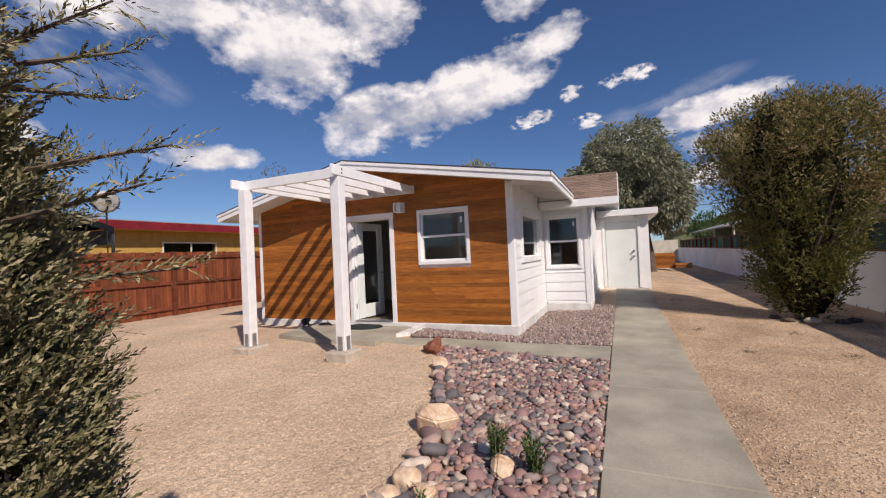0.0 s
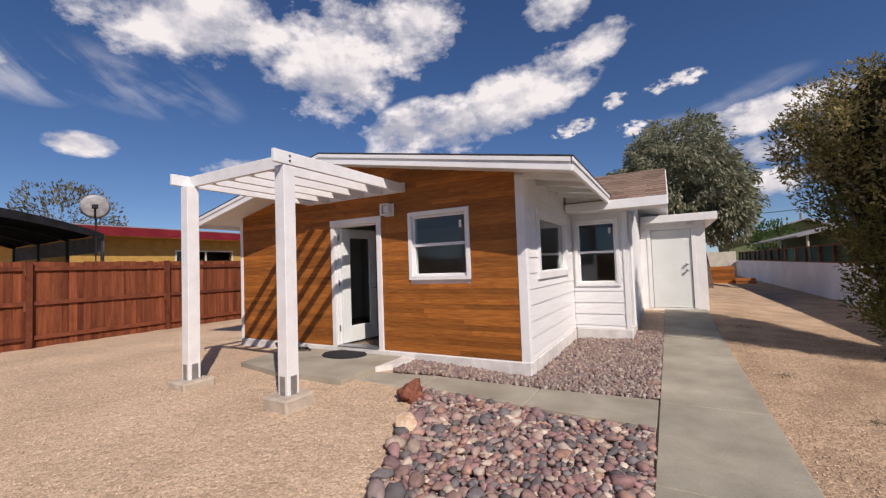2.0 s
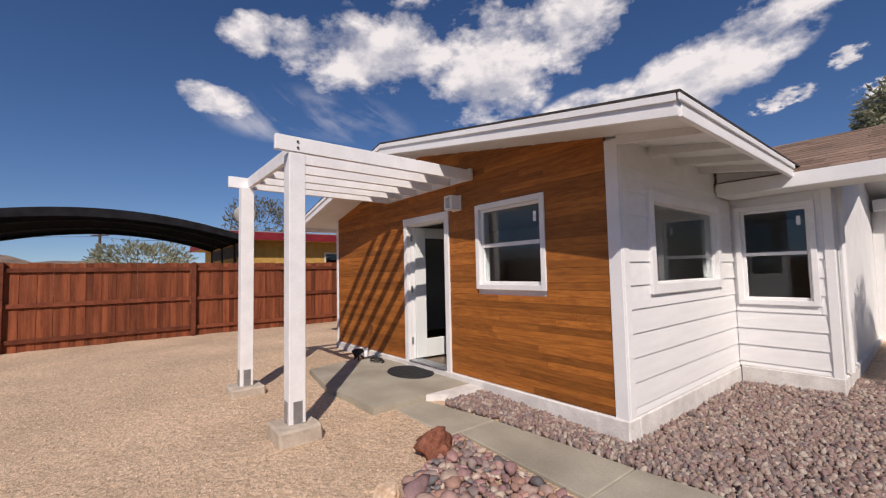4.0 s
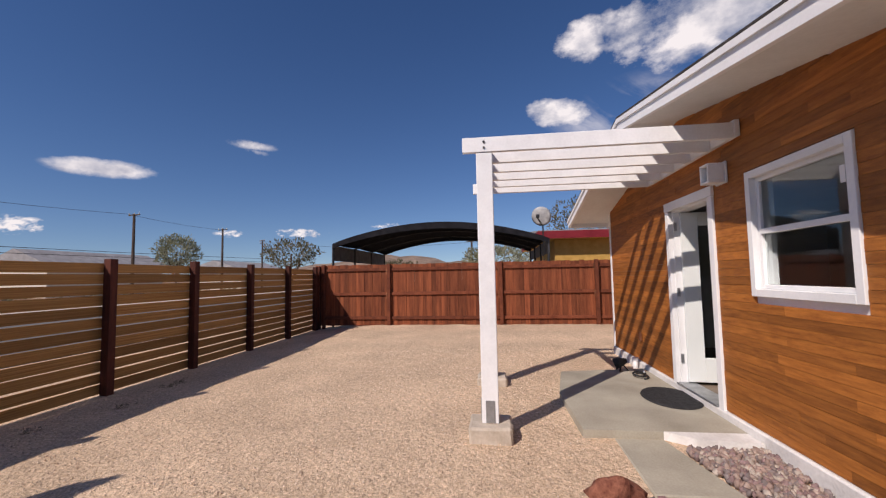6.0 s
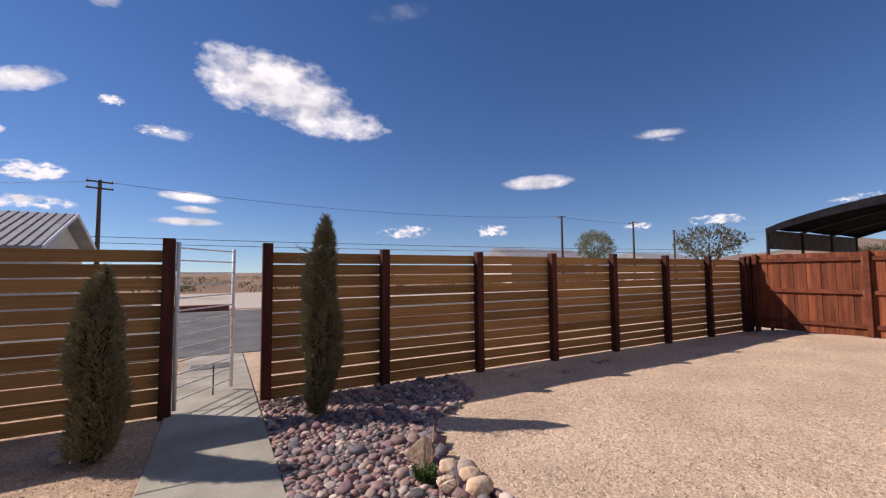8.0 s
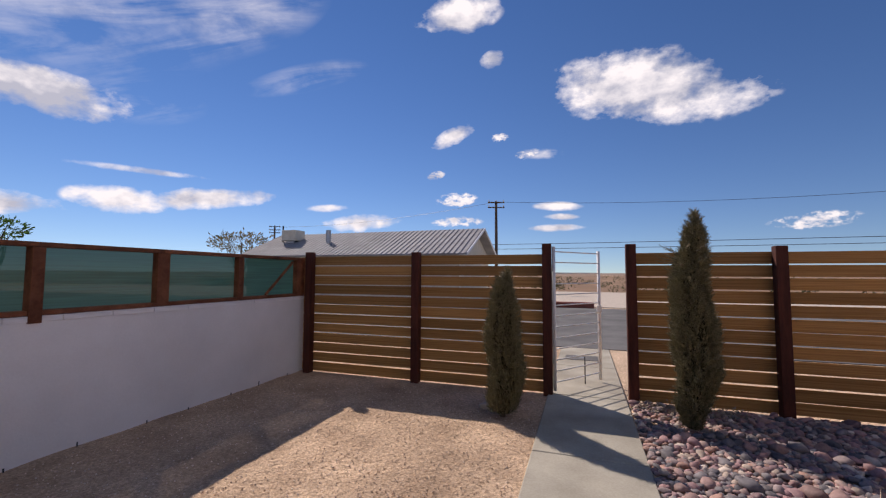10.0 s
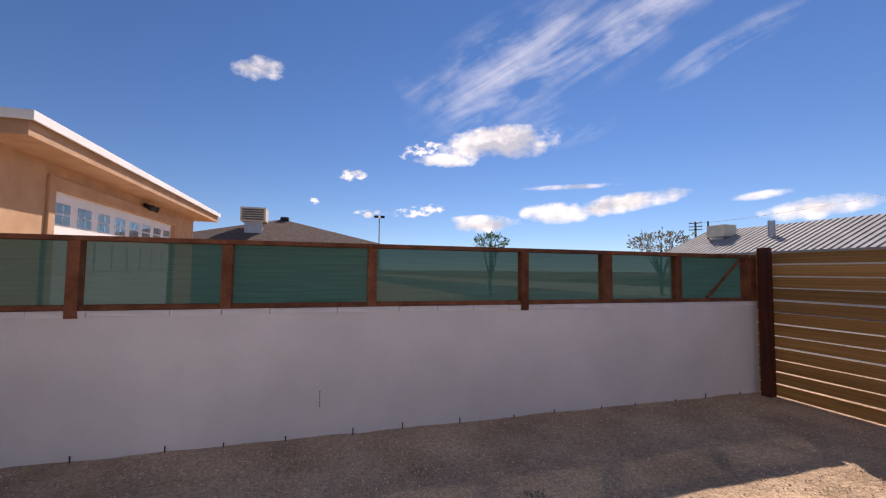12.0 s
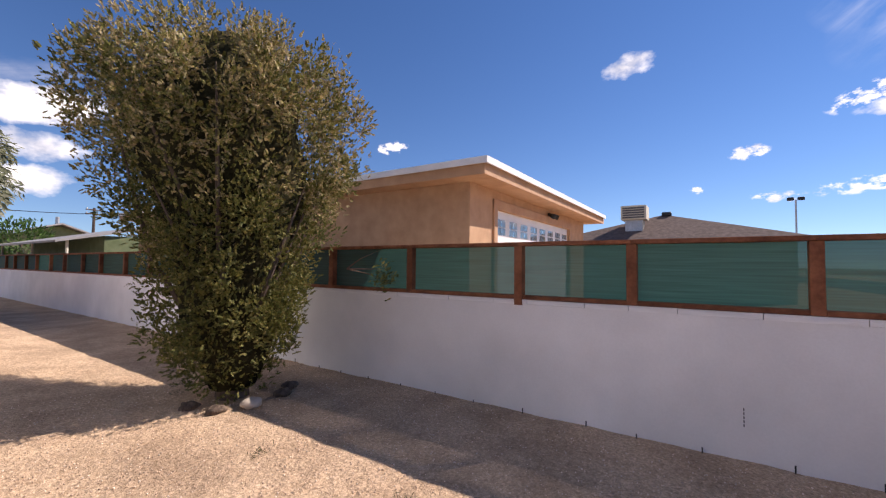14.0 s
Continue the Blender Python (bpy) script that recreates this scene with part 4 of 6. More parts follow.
def window(name, label, a0, a1, z0, z1, put, depth, split=True, trim=0.06, sash=0.035):
    """put(a, b, d0, d1, z0, z1) makes a box with a along the wall and d outwards (positive = outside)."""
    w = tagged(new(name), label, kind="structure")
    bm = bmesh.new()
    for a, b, lo, hi in ((a0 - trim, a0, z0 - trim, z1 + trim), (a1, a1 + trim, z0 - trim, z1 + trim), (a0 + 0.0005, a1 - 0.0005, z1, z1 + trim), (a0 + 0.0005, a1 - 0.0005, z0 - trim, z0)):
        put(bm, a, b, 0.001, depth, lo, hi)
    part("window_frame", bm, M_WHITE, w)
    zm = (z0 + z1) / 2 + 0.01
    bm = bmesh.new()
    for a, b, lo, hi in ((a0, a0 + sash, z0, z1), (a1 - sash, a1, z0, z1), (a0 + sash, a1 - sash, z0, z0 + sash), (a0 + sash, a1 - sash, z1 - sash, z1)):
        put(bm, a, b, -0.05, -0.005, lo, hi)
    part("sash", bm, M_WHITE, w)
    if split:
        bm = bmesh.new()
        put(bm, a0 + sash, a1 - sash, -0.045, 0.004, zm - 0.022, zm + 0.022)
        part("meeting_rail", bm, M_WHITE, w)
        panes = ((z0 + sash, zm - 0.022), (zm + 0.022, z1 - sash))
    else:
        panes = ((z0 + sash, z1 - sash),)
    for lo, hi in panes:
        bm = bmesh.new()
        put(bm, a0 + sash, a1 - sash, -0.032, -0.026, lo, hi)
        g = part("pane", bm, M_GLASS, w)
        g.visible_shadow = False
    return w


def on_front(y):
    return lambda bm, a, b, d0, d1, z0, z1: box(bm, a, b, y - d1, y - d0, z0, z1, 0.003)


def on_side(x):
    return lambda bm, a, b, d0, d1, z0, z1: box(bm, x + d0, x + d1, a, b, z0, z1, 0.003)


window("window_1", "white vinyl single hung window in the cedar wall", *WIN1, on_front(HY), 0.045)
window("window_2", "wide white framed picture window on the lap sided wall", *WIN2, on_side(HX1), 0.045, split=False, trim=0.10, sash=0.02)
window("window_3", "white vinyl single hung window of the set back wing", *WIN3, on_front(BAY_Y), 0.045)

for nm, x, y, z in (("window_1", WIN1[1] - 0.11, HY, 2.10), ("window_3", WIN3[1] - 0.10, BAY_Y, 2.05)):
    part("sticker", boxed(x - 0.02, x + 0.02, y + 0.0245, y + 0.0255, z, z + 0.11), M_WHITE, bpy.data.objects[nm], "white paper sticker on the glass")

door = tagged(new("door_1"), "white glazed front door standing wide open inwards", kind="structure")
door.location = (DOOR[0], HY, DOOR[2])
bm = bmesh.new()
for a in ((DOOR[0] - 0.09, DOOR[0], 0.225, DOOR[3]), (DOOR[1], DOOR[1] + 0.09, 0.225, DOOR[3])):
    box(bm, a[0], a[1], HY - 0.05, HY - 0.001, a[2], a[3], 0.004)
box(bm, DOOR[0] - 0.10, DOOR[1] + 0.10, HY - 0.055, HY - 0.001, DOOR[3] + 0.001, DOOR[3] + 0.1, 0.004)
part("door_frame", bm, M_WHITE, door)
bm = bmesh.new()
box(bm, DOOR[0], DOOR[0] + 0.02, HY, HY + T, DOOR[2], DOOR[3])
box(bm, DOOR[1] - 0.02, DOOR[1], HY, HY + T, DOOR[2], DOOR[3])
box(bm, DOOR[0] + 0.02, DOOR[1] - 0.02, HY, HY + T, DOOR[3] - 0.02, DOOR[3])
part("door_jamb", bm, M_WHITE, door)
part("threshold", boxed(DOOR[0] + 0.021, DOOR[1] - 0.021, HY - 0.06, HY + T, 0.252, 0.275, 0.004), M_STEEL, door)
AJAR = pose(DOOR[0] + 0.065, HY + 0.06, 0, 0, 0, 84)
W = 0.82
leaf = new("door_leaf", mesh_of("door_leaf", (lambda bm: [box(bm, a, b, 0, 0.04, lo, hi, 0.003) for a, b, lo, hi in ((0, 0.18, 0.285, 2.26), (W - 0.18, W, 0.285, 2.26), (0.181, W - 0.181, 0.285, 0.56), (0.181, W - 0.181, 2.10, 2.26))] and bm)(bmesh.new()), M_DOORW))
leaf.matrix_basis = AJAR
adopt(leaf, door)
gl = new("pane", mesh_of("pane", boxed(0.181, W - 0.181, 0.016, 0.024, 0.561, 2.099), M_GLASS))
gl.matrix_basis = AJAR
adopt(gl, leaf)
gl.visible_shadow = False
kn = new("door_handle", mesh_of("door_handle", tube(bmesh.new(), [(W - 0.065, 0.0, 1.2), (W - 0.065, -0.045, 1.2), (W - 0.16, -0.05, 1.2)], [0.014, 0.012, 0.01], 8), M_STEEL, True))
kn.matrix_basis = AJAR
adopt(kn, leaf)
for z in (0.5, 1.27, 2.05):
    part("hinge", boxed(DOOR[0] + 0.02, DOOR[0] + 0.034, HY + 0.0, HY + 0.03, z, z + 0.1), M_STEEL, door, "steel hinge")

# porch light, outlet, doormat, garden spotlight
lamp = thing("wall_lamp", (-3.86, HY, 2.44), "white square wall light above the door trim", "lamp")
part("backplate", boxed(-3.95, -3.77, HY - 0.05, HY - 0.031, 2.36, 2.56, 0.004), M_WHITE, lamp)
bm = bmesh.new()
box(bm, -3.935, -3.785, HY - 0.19, HY - 0.052, 2.53, 2.55, 0.003)
box(bm, -3.935, -3.785, HY - 0.19, HY - 0.052, 2.37, 2.39, 0.003)
box(bm, -3.935, -3.915, HY - 0.19, HY - 0.052, 2.391, 2.529, 0.003)
box(bm, -3.805, -3.785, HY - 0.19, HY - 0.052, 2.391, 2.529, 0.003)
part("shade", bm, M_WHITE, lamp)
part("lens", boxed(-3.90, -3.82, HY - 0.15, HY - 0.053, 2.40, 2.52, 0.01), M_GATE, lamp, "frosted square lens")
outlet = thing("outlet_box", (-6.2, HY - 0.04, 0.62), "small weathered outlet cover on the cedar wall", "outlet")
part("cover", boxed(-6.24, -6.16, HY - 0.06, HY - 0.031, 0.56, 0.68, 0.006), M_TIMB, outlet)
mat_y = 6.58
bm = bmesh.new()
bmesh.ops.create_cone(bm, cap_ends=True, segments=28, radius1=0.40, radius2=0.385, depth=0.016, matrix=Matrix.Translation((-4.66, mat_y, 0.1965)) @ Matrix.Diagonal((1, 0.72, 1, 1)))
door_mat = tagged(new("doormat", mesh_of("doormat", bm, M_RUBBER)), "oval black rubber doormat on the porch slab", "doormat")
sp = thing("garden_spotlight", (-5.95, 6.45, 0.185), "small black spotlight with legs standing by the wall", "spotlight")
bm = tube(bmesh.new(), [(-5.98, 6.37, 0.27), (-5.96, 6.43, 0.30), (-5.93, 6.52, 0.33)], [0.075, 0.07, 0.03], 12)
part("head", bm, M_DARK, sp, "", True)
for dx, dy in ((-0.07, -0.05), (0.07, -0.04), (0.0, 0.09)):
    part("leg", tube(bmesh.new(), [(-5.95, 6.45, 0.29), (-5.95 + dx, 6.45 + dy, 0.186)], 0.012, 6), M_DARK, sp)
pipe = thing("cleanout_pipe", (-6.0, HY - 0.12, 0.15), "short white capped pipe at the foot of the wall", "pipe")
part("pipe", tube(bmesh.new(), [(-6.25, HY - 0.12, 0.1), (-6.25, HY - 0.12, 0.27)], 0.035, 10), M_WHITE, pipe, "", True)
part("cap", tube(bmesh.new(), [(-6.25, HY - 0.12, 0.271), (-6.25, HY - 0.12, 0.31)], 0.045, 10), M_WHITE, pipe)

hose = thing("garden_hose", (-5.62, 6.6, 0.19), "short dark garden hose coiled by the wall", "hose")
ring = [(-5.60 + math.cos(a) * (0.16 - 0.006 * a), 6.58 + math.sin(a) * (0.10 - 0.004 * a), 0.197 + 0.004 * a) for a in np.arange(0, 13.5, 0.35)]
part("coil", tube(bmesh.new(), ring, 0.011, 6), M_DARK, hose, "", True)
part("nozzle", tube(bmesh.new(), [ring[-1], (ring[-1][0] - 0.05, ring[-1][1] + 0.03, 0.27)], [0.014, 0.02], 8), M_STEEL, hose, "", True)

# ---- pergola ----

perg = thing("pergola", (-4.6, 5.6, 0.12), "white painted timber pergola over the porch", "pergola")
PX_R, PX_L, PY = -3.64, -5.45, 4.64
PZ = 2.84
for px in (PX_R, PX_L):
    bz = 0.25 if px == PX_R else 0.22
    p = part("post", boxed(px - 0.075, px + 0.075, PY - 0.075, PY + 0.075, bz, PZ - 0.145, 0.006), M_PERG, perg)
    part("post_base", boxed(px - 0.04, px + 0.04, PY - 0.083, PY - 0.0765, bz + 0.01, bz + 0.20, 0.002), M_STEEL, p, "galvanised steel post base")
    part("post_base", boxed(px + 0.0765, px + 0.083, PY - 0.04, PY + 0.04, bz + 0.01, bz + 0.20, 0.002), M_STEEL, p, "galvanised steel post base")
n_r = 6
for i in range(n_r):
    x = PX_R + 0.06 + (PX_L - 0.06 - PX_R - 0.06) * i / (n_r - 1)
    y0 = 4.44 if i in (0, n_r - 1) else PY + 0.06
    r = part("rafter", boxed(x - 0.022, x + 0.022, y0, HY - 0.078, PZ - 0.14, PZ, 0.004), M_PERG, perg)
    if i == 0:
        for zz in (-0.045, -0.1):
            part("bolt", tube(bmesh.new(), [(x + 0.022, PY, PZ + zz), (x + 0.032, PY, PZ + zz)], 0.011, 8), M_DARK, r)
part("header_beam", boxed(PX_L - 0.037, PX_R + 0.036, PY + 0.012, PY + 0.056, PZ - 0.1439, PZ - 0.003, 0.004), M_PERG, perg)
part("ledger", boxed(PX_L - 0.10, PX_R + 0.095, HY - 0.076, HY - 0.032, PZ - 0.125, PZ + 0.02, 0.004), M_PERG, perg)
for px, pz in ((PX_R, 0.25), (PX_L, 0.22)):
    pier = thing("concrete_pier", (px, PY, 0.05), "rough square concrete pier under the pergola post", "pier", "pergola piers")
    bm = box(bmesh.new(), px - 0.19, px + 0.19, PY - 0.19, PY + 0.19, -0.05, pz, 0.02)
    bmesh.ops.subdivide_edges(bm, edges=bm.edges, cuts=2, use_grid_fill=True)
    for v in bm.verts:
        v.co += Vector((noise.noise(v.co * 9), noise.noise(v.co * 9 + Vector((5, 5, 5))), 0)) * 0.014
        if v.co.z > pz - 0.03:
            v.co.z = min(v.co.z, pz)
    part("block", bm, M_CONCP, pier)

# ---- front fence of horizontal slats, gate ----

FY = -0.70
POSTS = [-11.86, -11.62, -10.0, -8.33, -6.62, -4.99, -3.40, -1.806, -0.277, 0.735, 2.603, 4.46]
TOPS = [1.92, 1.90, 1.90, 1.90, 1.91, 1.89, 1.885, 1.89, 1.94, 1.965, 1.88, 1.905]
fence = thing("slat_fence", (-4, FY, 0), "tan cedar slat fence with dark redwood posts", "fence")
rng = random.Random(3)
for x, top in zip(POSTS, TOPS):
    part("post", boxed(x - 0.058, x + 0.058, FY - 0.058, FY + 0.058, -0.1, top, 0.005), M_POST, fence, "dark redwood post")
SLAT = mesh_of("slat", box(bmesh.new(), -0.5, 0.5, -0.5, 0.5, -0.5, 0.5), M_SLAT)
for a, b in zip(POSTS, POSTS[1:]):
    if a == -0.277:
        continue
    b = 4.622 if b == 4.46 else b
    for k in range(12):
        z = 0.085 + 0.1525 * k + rng.uniform(-0.004, 0.004)
        piece("slat", SLAT, fence, Matrix.Translation(((a + b) / 2, FY - 0.074 + rng.uniform(-0.002, 0.002), z)) @ pose(0, 0, 0, 0, rng.uniform(-0.12, 0.12), 0) @ Matrix.Diagonal((b - a + (0.0 if k else -0.001), 0.015, 0.134 + rng.uniform(-0.004, 0.006), 1)))

gate = thing("metal_gate", (0.66, FY, 0.05), "white enamelled steel bar gate standing open outwards", "gate")
gx, gy, fx, fy = 0.65, FY - 0.03, 0.07, -1.52
for nm, x, y in (("hinge_stile", gx, gy), ("lock_stile", fx, fy)):
    part(nm, tube(bmesh.new(), [(x, y, 0.06), (x, y, 1.93 if nm == "hinge_stile" else 1.9)], 0.022, 8), M_GATE, gate, "", True)
for k in range(13):
    z = 0.16 + k * 0.142
    part("bar", tube(bmesh.new(), [(gx, gy, z), (fx, fy, z)], 0.009, 6), M_GATE, gate, "", True)
for z in (0.4, 1.6):
    part("hinge", boxed(0.655, 0.68, FY - 0.045, FY - 0.01, z, z + 0.08, 0.003), M_STEEL, gate)
part("latch", boxed(fx - 0.03, fx + 0.03, fy - 0.05, fy + 0.05, 1.02, 1.12, 0.004), M_GATE, gate)
part("drop_bolt", tube(bmesh.new(), [(0.28, -1.235, 0.05), (0.28, -1.235, 0.42)], 0.008, 6), M_DARK, gate)

# ---- red board fence ----

RX = -11.93
rfence = thing("board_fence", (RX, 8, 0.12), "red-stained vertical board fence with three rails", "fence")
rng = random.Random(9)
BOARD = []
for k in range(5):
    bm = box(bmesh.new(), -0.009, 0.009, -0.069, 0.069, 0, 1.0)
    BOARD.append(mesh_of("board", bm, M_REDF))
y, i = -0.78, 0
while y < 27:
    top = 1.95 + rng.uniform(-0.012, 0.012)
    base = 0.10 if y < 24 else 0.15
    off = -0.0 if i % 2 else -0.011
    piece("board", BOARD[i % 5], rfence, Matrix.Translation((RX - 0.03 + off, y, base)) @ pose(0, 0, 0, rng.uniform(-0.25, 0.25)) @ Matrix.Diagonal((1, 1, top - base, 1)))
    y += 0.131
    i += 1
RPOSTS = [-0.55, 1.52, 4.886, 7.6, 10.3, 13.0, 15.7, 18.4, 21.1, 23.8, 26.5]
for y in RPOSTS:
    part("post", boxed(RX - 0.01, RX + 0.085, y - 0.048, y + 0.048, 0.0, 1.965, 0.005), M_REDRAIL, rfence)
for a, b in zip(RPOSTS, RPOSTS[1:]):
    for z in (0.33, 1.06, 1.80):
        part("rail", boxed(RX - 0.015, RX + 0.025, a + 0.049, b - 0.049, z - 0.045, z + 0.045, 0.004), M_REDRAIL, rfence)
    for z in (1.06, 1.80):
        part("rail_block", boxed(RX + 0.026, RX + 0.06, b - 0.085, b - 0.0495, z - 0.16, z + 0.05, 0.003), M_TIMB, rfence, "paler offcut block beside the post")

# ---- white block wall with screened timber rail ----

WX = 4.63
WALL_END = 41.0
bm = boxed(WX, WX + 0.2, -0.9, WALL_END, -0.2, 1.145)
bwall = structure("wall_east", bm, M_BLOCK, "whitewashed block garden wall in shade")
rng = random.Random(11)
CAPB = mesh_of("cap_block", box(bmesh.new(), -0.5, 0.5, -0.5, 0.5, -0.5, 0.5), M_BLOCK)
y = -0.9
while y < WALL_END:
    w = 0.4 if rng.random() < 0.7 else 0.6
    w = min(w, WALL_END - y)
    piece("cap_block", CAPB, bwall, Matrix.Translation((WX + 0.1, y + w / 2, 1.171)) @ Matrix.Diagonal((0.222 + rng.uniform(-0.006, 0.006), w - 0.006, 0.05 + rng.uniform(-0.003, 0.003), 1)))
    y += w
SCR = [-0.63, 0.54, 1.61, 2.70, 4.37, 5.67, 6.80, 8.31, 9.8]
while SCR[-1] < WALL_END - 2:
    SCR.append(SCR[-1] + (1.45 if len(SCR) % 2 else 1.7))
screen = thing("screen_rail", (WX + 0.1, 10, 1.2), "rust-stained timber rail with green shade cloth", "screen")
for i, y in enumerate(SCR):
    w = 0.07 if i == 2 else 0.045
    low = 1.135 if y in (2.70, 6.80) else 1.20
    part("post", boxed(WX - 0.025 if low < 1.2 else WX - 0.01, WX + 0.075, y - w, y + w, low, 1.775, 0.004), M_TIMB, screen)
for a, b in zip(SCR, SCR[1:]):
    part("top_rail", boxed(WX - 0.02, WX + 0.09, a - 0.0 + 0.001, b, 1.776, 1.818, 0.004), M_TIMB, screen)
    part("bottom_rail", boxed(WX - 0.006, WX + 0.085, a + 0.046, b - 0.046, 1.199, 1.242, 0.004), M_TIMB, screen)
    bm = bmesh.new()
    n = 10
    for r in range(n):
        y0, y1 = a + (b - a) * r / n, a + (b - a) * (r + 1) / n
        f = [bm.verts.new((WX + 0.082 + 0.006 * noise.noise(Vector((yy * 3, zz * 4, 1))), yy, zz)) for yy, zz in ((y0, 1.21), (y1, 1.21), (y1, 1.80), (y0, 1.80))]
        bm.faces.new(f)
    bmesh.ops.remove_doubles(bm, verts=bm.verts, dist=0.0005)
    part("shade_cloth", bm, M_SCREEN, screen, "translucent green shade cloth", True)

# filler post added at the corner to block sun between screen and fence
part("post", boxed(WX - 0.01, WX + 0.075, -0.81, -0.676, 1.20, 1.818, 0.004), M_TIMB, screen)
part("brace", tube(bmesh.new(), [(WX + 0.03, 0.05, 1.25), (WX + 0.03, -0.52, 1.74)], 0.025, 4), M_TIMB, screen)

# ---- vegetation ----


def lumpy(rng_seed):
    off = Vector((rng_seed * 3.1, rng_seed * 1.7, rng_seed * 0.9))
    return lambda d: 1 + 0.27 * noise.noise(d * 2.2 + off) + 0.20 * noise.noise(d * 5.0 + off)


def profile(table, z):
    for (z0, r0), (z1, r1) in zip(table, table[1:]):
        if z0 <= z <= z1:
            return r0 + (r1 - r0) * smooth01((z - z0) / (z1 - z0))
    return 0.0


def crown_points(rng, axis, table, count, shell=0.55, seed=1, scale=1.0):
    """Places in a crown of turned outline; most of them near its uneven surface."""
    bump = lumpy(seed)
    z0, z1 = table[0][0], table[-1][0]
    out = []
    while len(out) < count:
        z = rng.uniform(z0, z1)
        r = profile(table, z)
        if rng.random() > r / max(t[1] for t in table):
            continue
        a = rng.uniform(0, 2 * math.pi)
        d = Vector((math.cos(a), math.sin(a), 0))
        rr = r * bump(Vector((d.x, d.y, z * 1.1)))
        k = 1 - (1 - shell) * rng.random() ** 2.2
        if noise.noise(Vector((d.x * 2.6 + seed, d.y * 2.6, z * 2.6))) < -0.33 and k > 0.8:
            continue
        c = axis(z)
        p = Vector((c[0] + d.x * rr * k, c[1] + d.y * rr * k, z))
        out.append((p, Vector((d.x, d.y, 0.25)), scale * rng.uniform(0.7, 1.3)))
    return out


def ball_points(rng, centre, radii, count, seed=1, shell=0.6):
    bump = lumpy(seed)
    out = []
    while len(out) < count:
        d = Vector((rng.gauss(0, 1), rng.gauss(0, 1), rng.gauss(0, 1))).normalized()
        k = 1 - (1 - shell) * rng.random() ** 2
        if noise.noise(d * 3.2 + Vector((seed, 0, 0))) < -0.28 and k > 0.75:
            continue
        b = bump(d) * k
        out.append((Vector((centre[0] + d.x * radii[0] * b, centre[1] + d.y * radii[1] * b, centre[2] + d.z * radii[2] * b)), d, rng.uniform(0.7, 1.3)))
    return out


def limbs(bm, rng, base, tips, r0, bend=0.3):
    base = Vector(base)
    for tip in tips:
        tip = Vector(tip)
        mid = base.lerp(tip, 0.5) + Vector((rng.uniform(-bend, bend), rng.uniform(-bend, bend), 0))
        tube(bm, [base, base.lerp(mid, 0.6), mid, mid.lerp(tip, 0.6), tip], [r0, r0 * 0.75, r0 * 0.5, r0 * 0.3, r0 * 0.1], 6)


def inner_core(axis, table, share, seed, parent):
    """A dark core added inside an evergreen for its inner shade; it lets no light through."""
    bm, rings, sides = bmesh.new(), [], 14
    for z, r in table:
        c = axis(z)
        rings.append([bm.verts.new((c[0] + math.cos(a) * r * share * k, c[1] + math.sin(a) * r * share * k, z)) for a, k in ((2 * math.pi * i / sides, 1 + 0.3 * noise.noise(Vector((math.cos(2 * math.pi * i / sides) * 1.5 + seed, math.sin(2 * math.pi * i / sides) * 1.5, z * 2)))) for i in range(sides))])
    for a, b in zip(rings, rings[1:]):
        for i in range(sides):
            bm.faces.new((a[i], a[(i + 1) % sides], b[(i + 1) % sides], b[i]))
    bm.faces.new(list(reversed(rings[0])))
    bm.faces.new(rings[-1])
    return part("inner_foliage", bm, M_INNER, parent, "dark solid core added for the shade inside the crown", True)


def cypress(at, label, table, count, seed, spread, lean=0.0):
    rng = random.Random(seed)
    t = thing("cypress_tree", at, label, "tree", "young cypresses by the gate")
    x, y, z0 = at
    h = table[-1][0]
    bm = tube(bmesh.new(), [(x, y, z0 - 0.05), (x + 0.01, y, h * 0.5), (x, y, h * 0.95)], [0.035, 0.022, 0.006], 8)
    limbs(bm, rng, (x, y, z0 + 0.1), [(x + math.cos(a) * table[3][1] * 0.7, y + math.sin(a) * table[3][1] * 0.7, h * rng.uniform(0.4, 0.75)) for a in np.arange(0, 6.28, 0.6)], 0.012, 0.04)
    part("trunk", bm, M_BARK, t)
    def axis(z):
        return (x + lean * z + 0.03 * math.sin(4.1 * z + seed) + 0.015 * math.sin(9.7 * z), y + 0.025 * math.sin(5.3 * z + 2))
    pts = crown_points(rng, axis, table, count, shell=0.5, seed=seed, scale=1.0)
    leaf_part("crown", sprays(pts, spread * 2.6, spread * 0.52, rng, count=17, thin=0.42, up=0.9, fan=0.6), M_CYP, t)
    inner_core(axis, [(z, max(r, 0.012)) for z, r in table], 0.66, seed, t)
    return t


cyp_a = cypress((-0.74, 0.13, 0.0), "slender young cypress with grey-green feathery foliage by the gate", [(0.06, 0.075), (0.3, 0.13), (0.7, 0.175), (1.0, 0.18), (1.3, 0.155), (1.6, 0.13), (1.9, 0.09), (2.2, 0.013)], 21000, 21, 0.022, -0.012)
cyp_b = cypress((1.15, 0.27, 0.0), "small dark young cypress beside the walkway", [(0.05, 0.12), (0.2, 0.155), (0.45, 0.185), (0.8, 0.19), (1.1, 0.15), (1.4, 0.08), (1.62, 0.01)], 13000, 22, 0.023, -0.03)
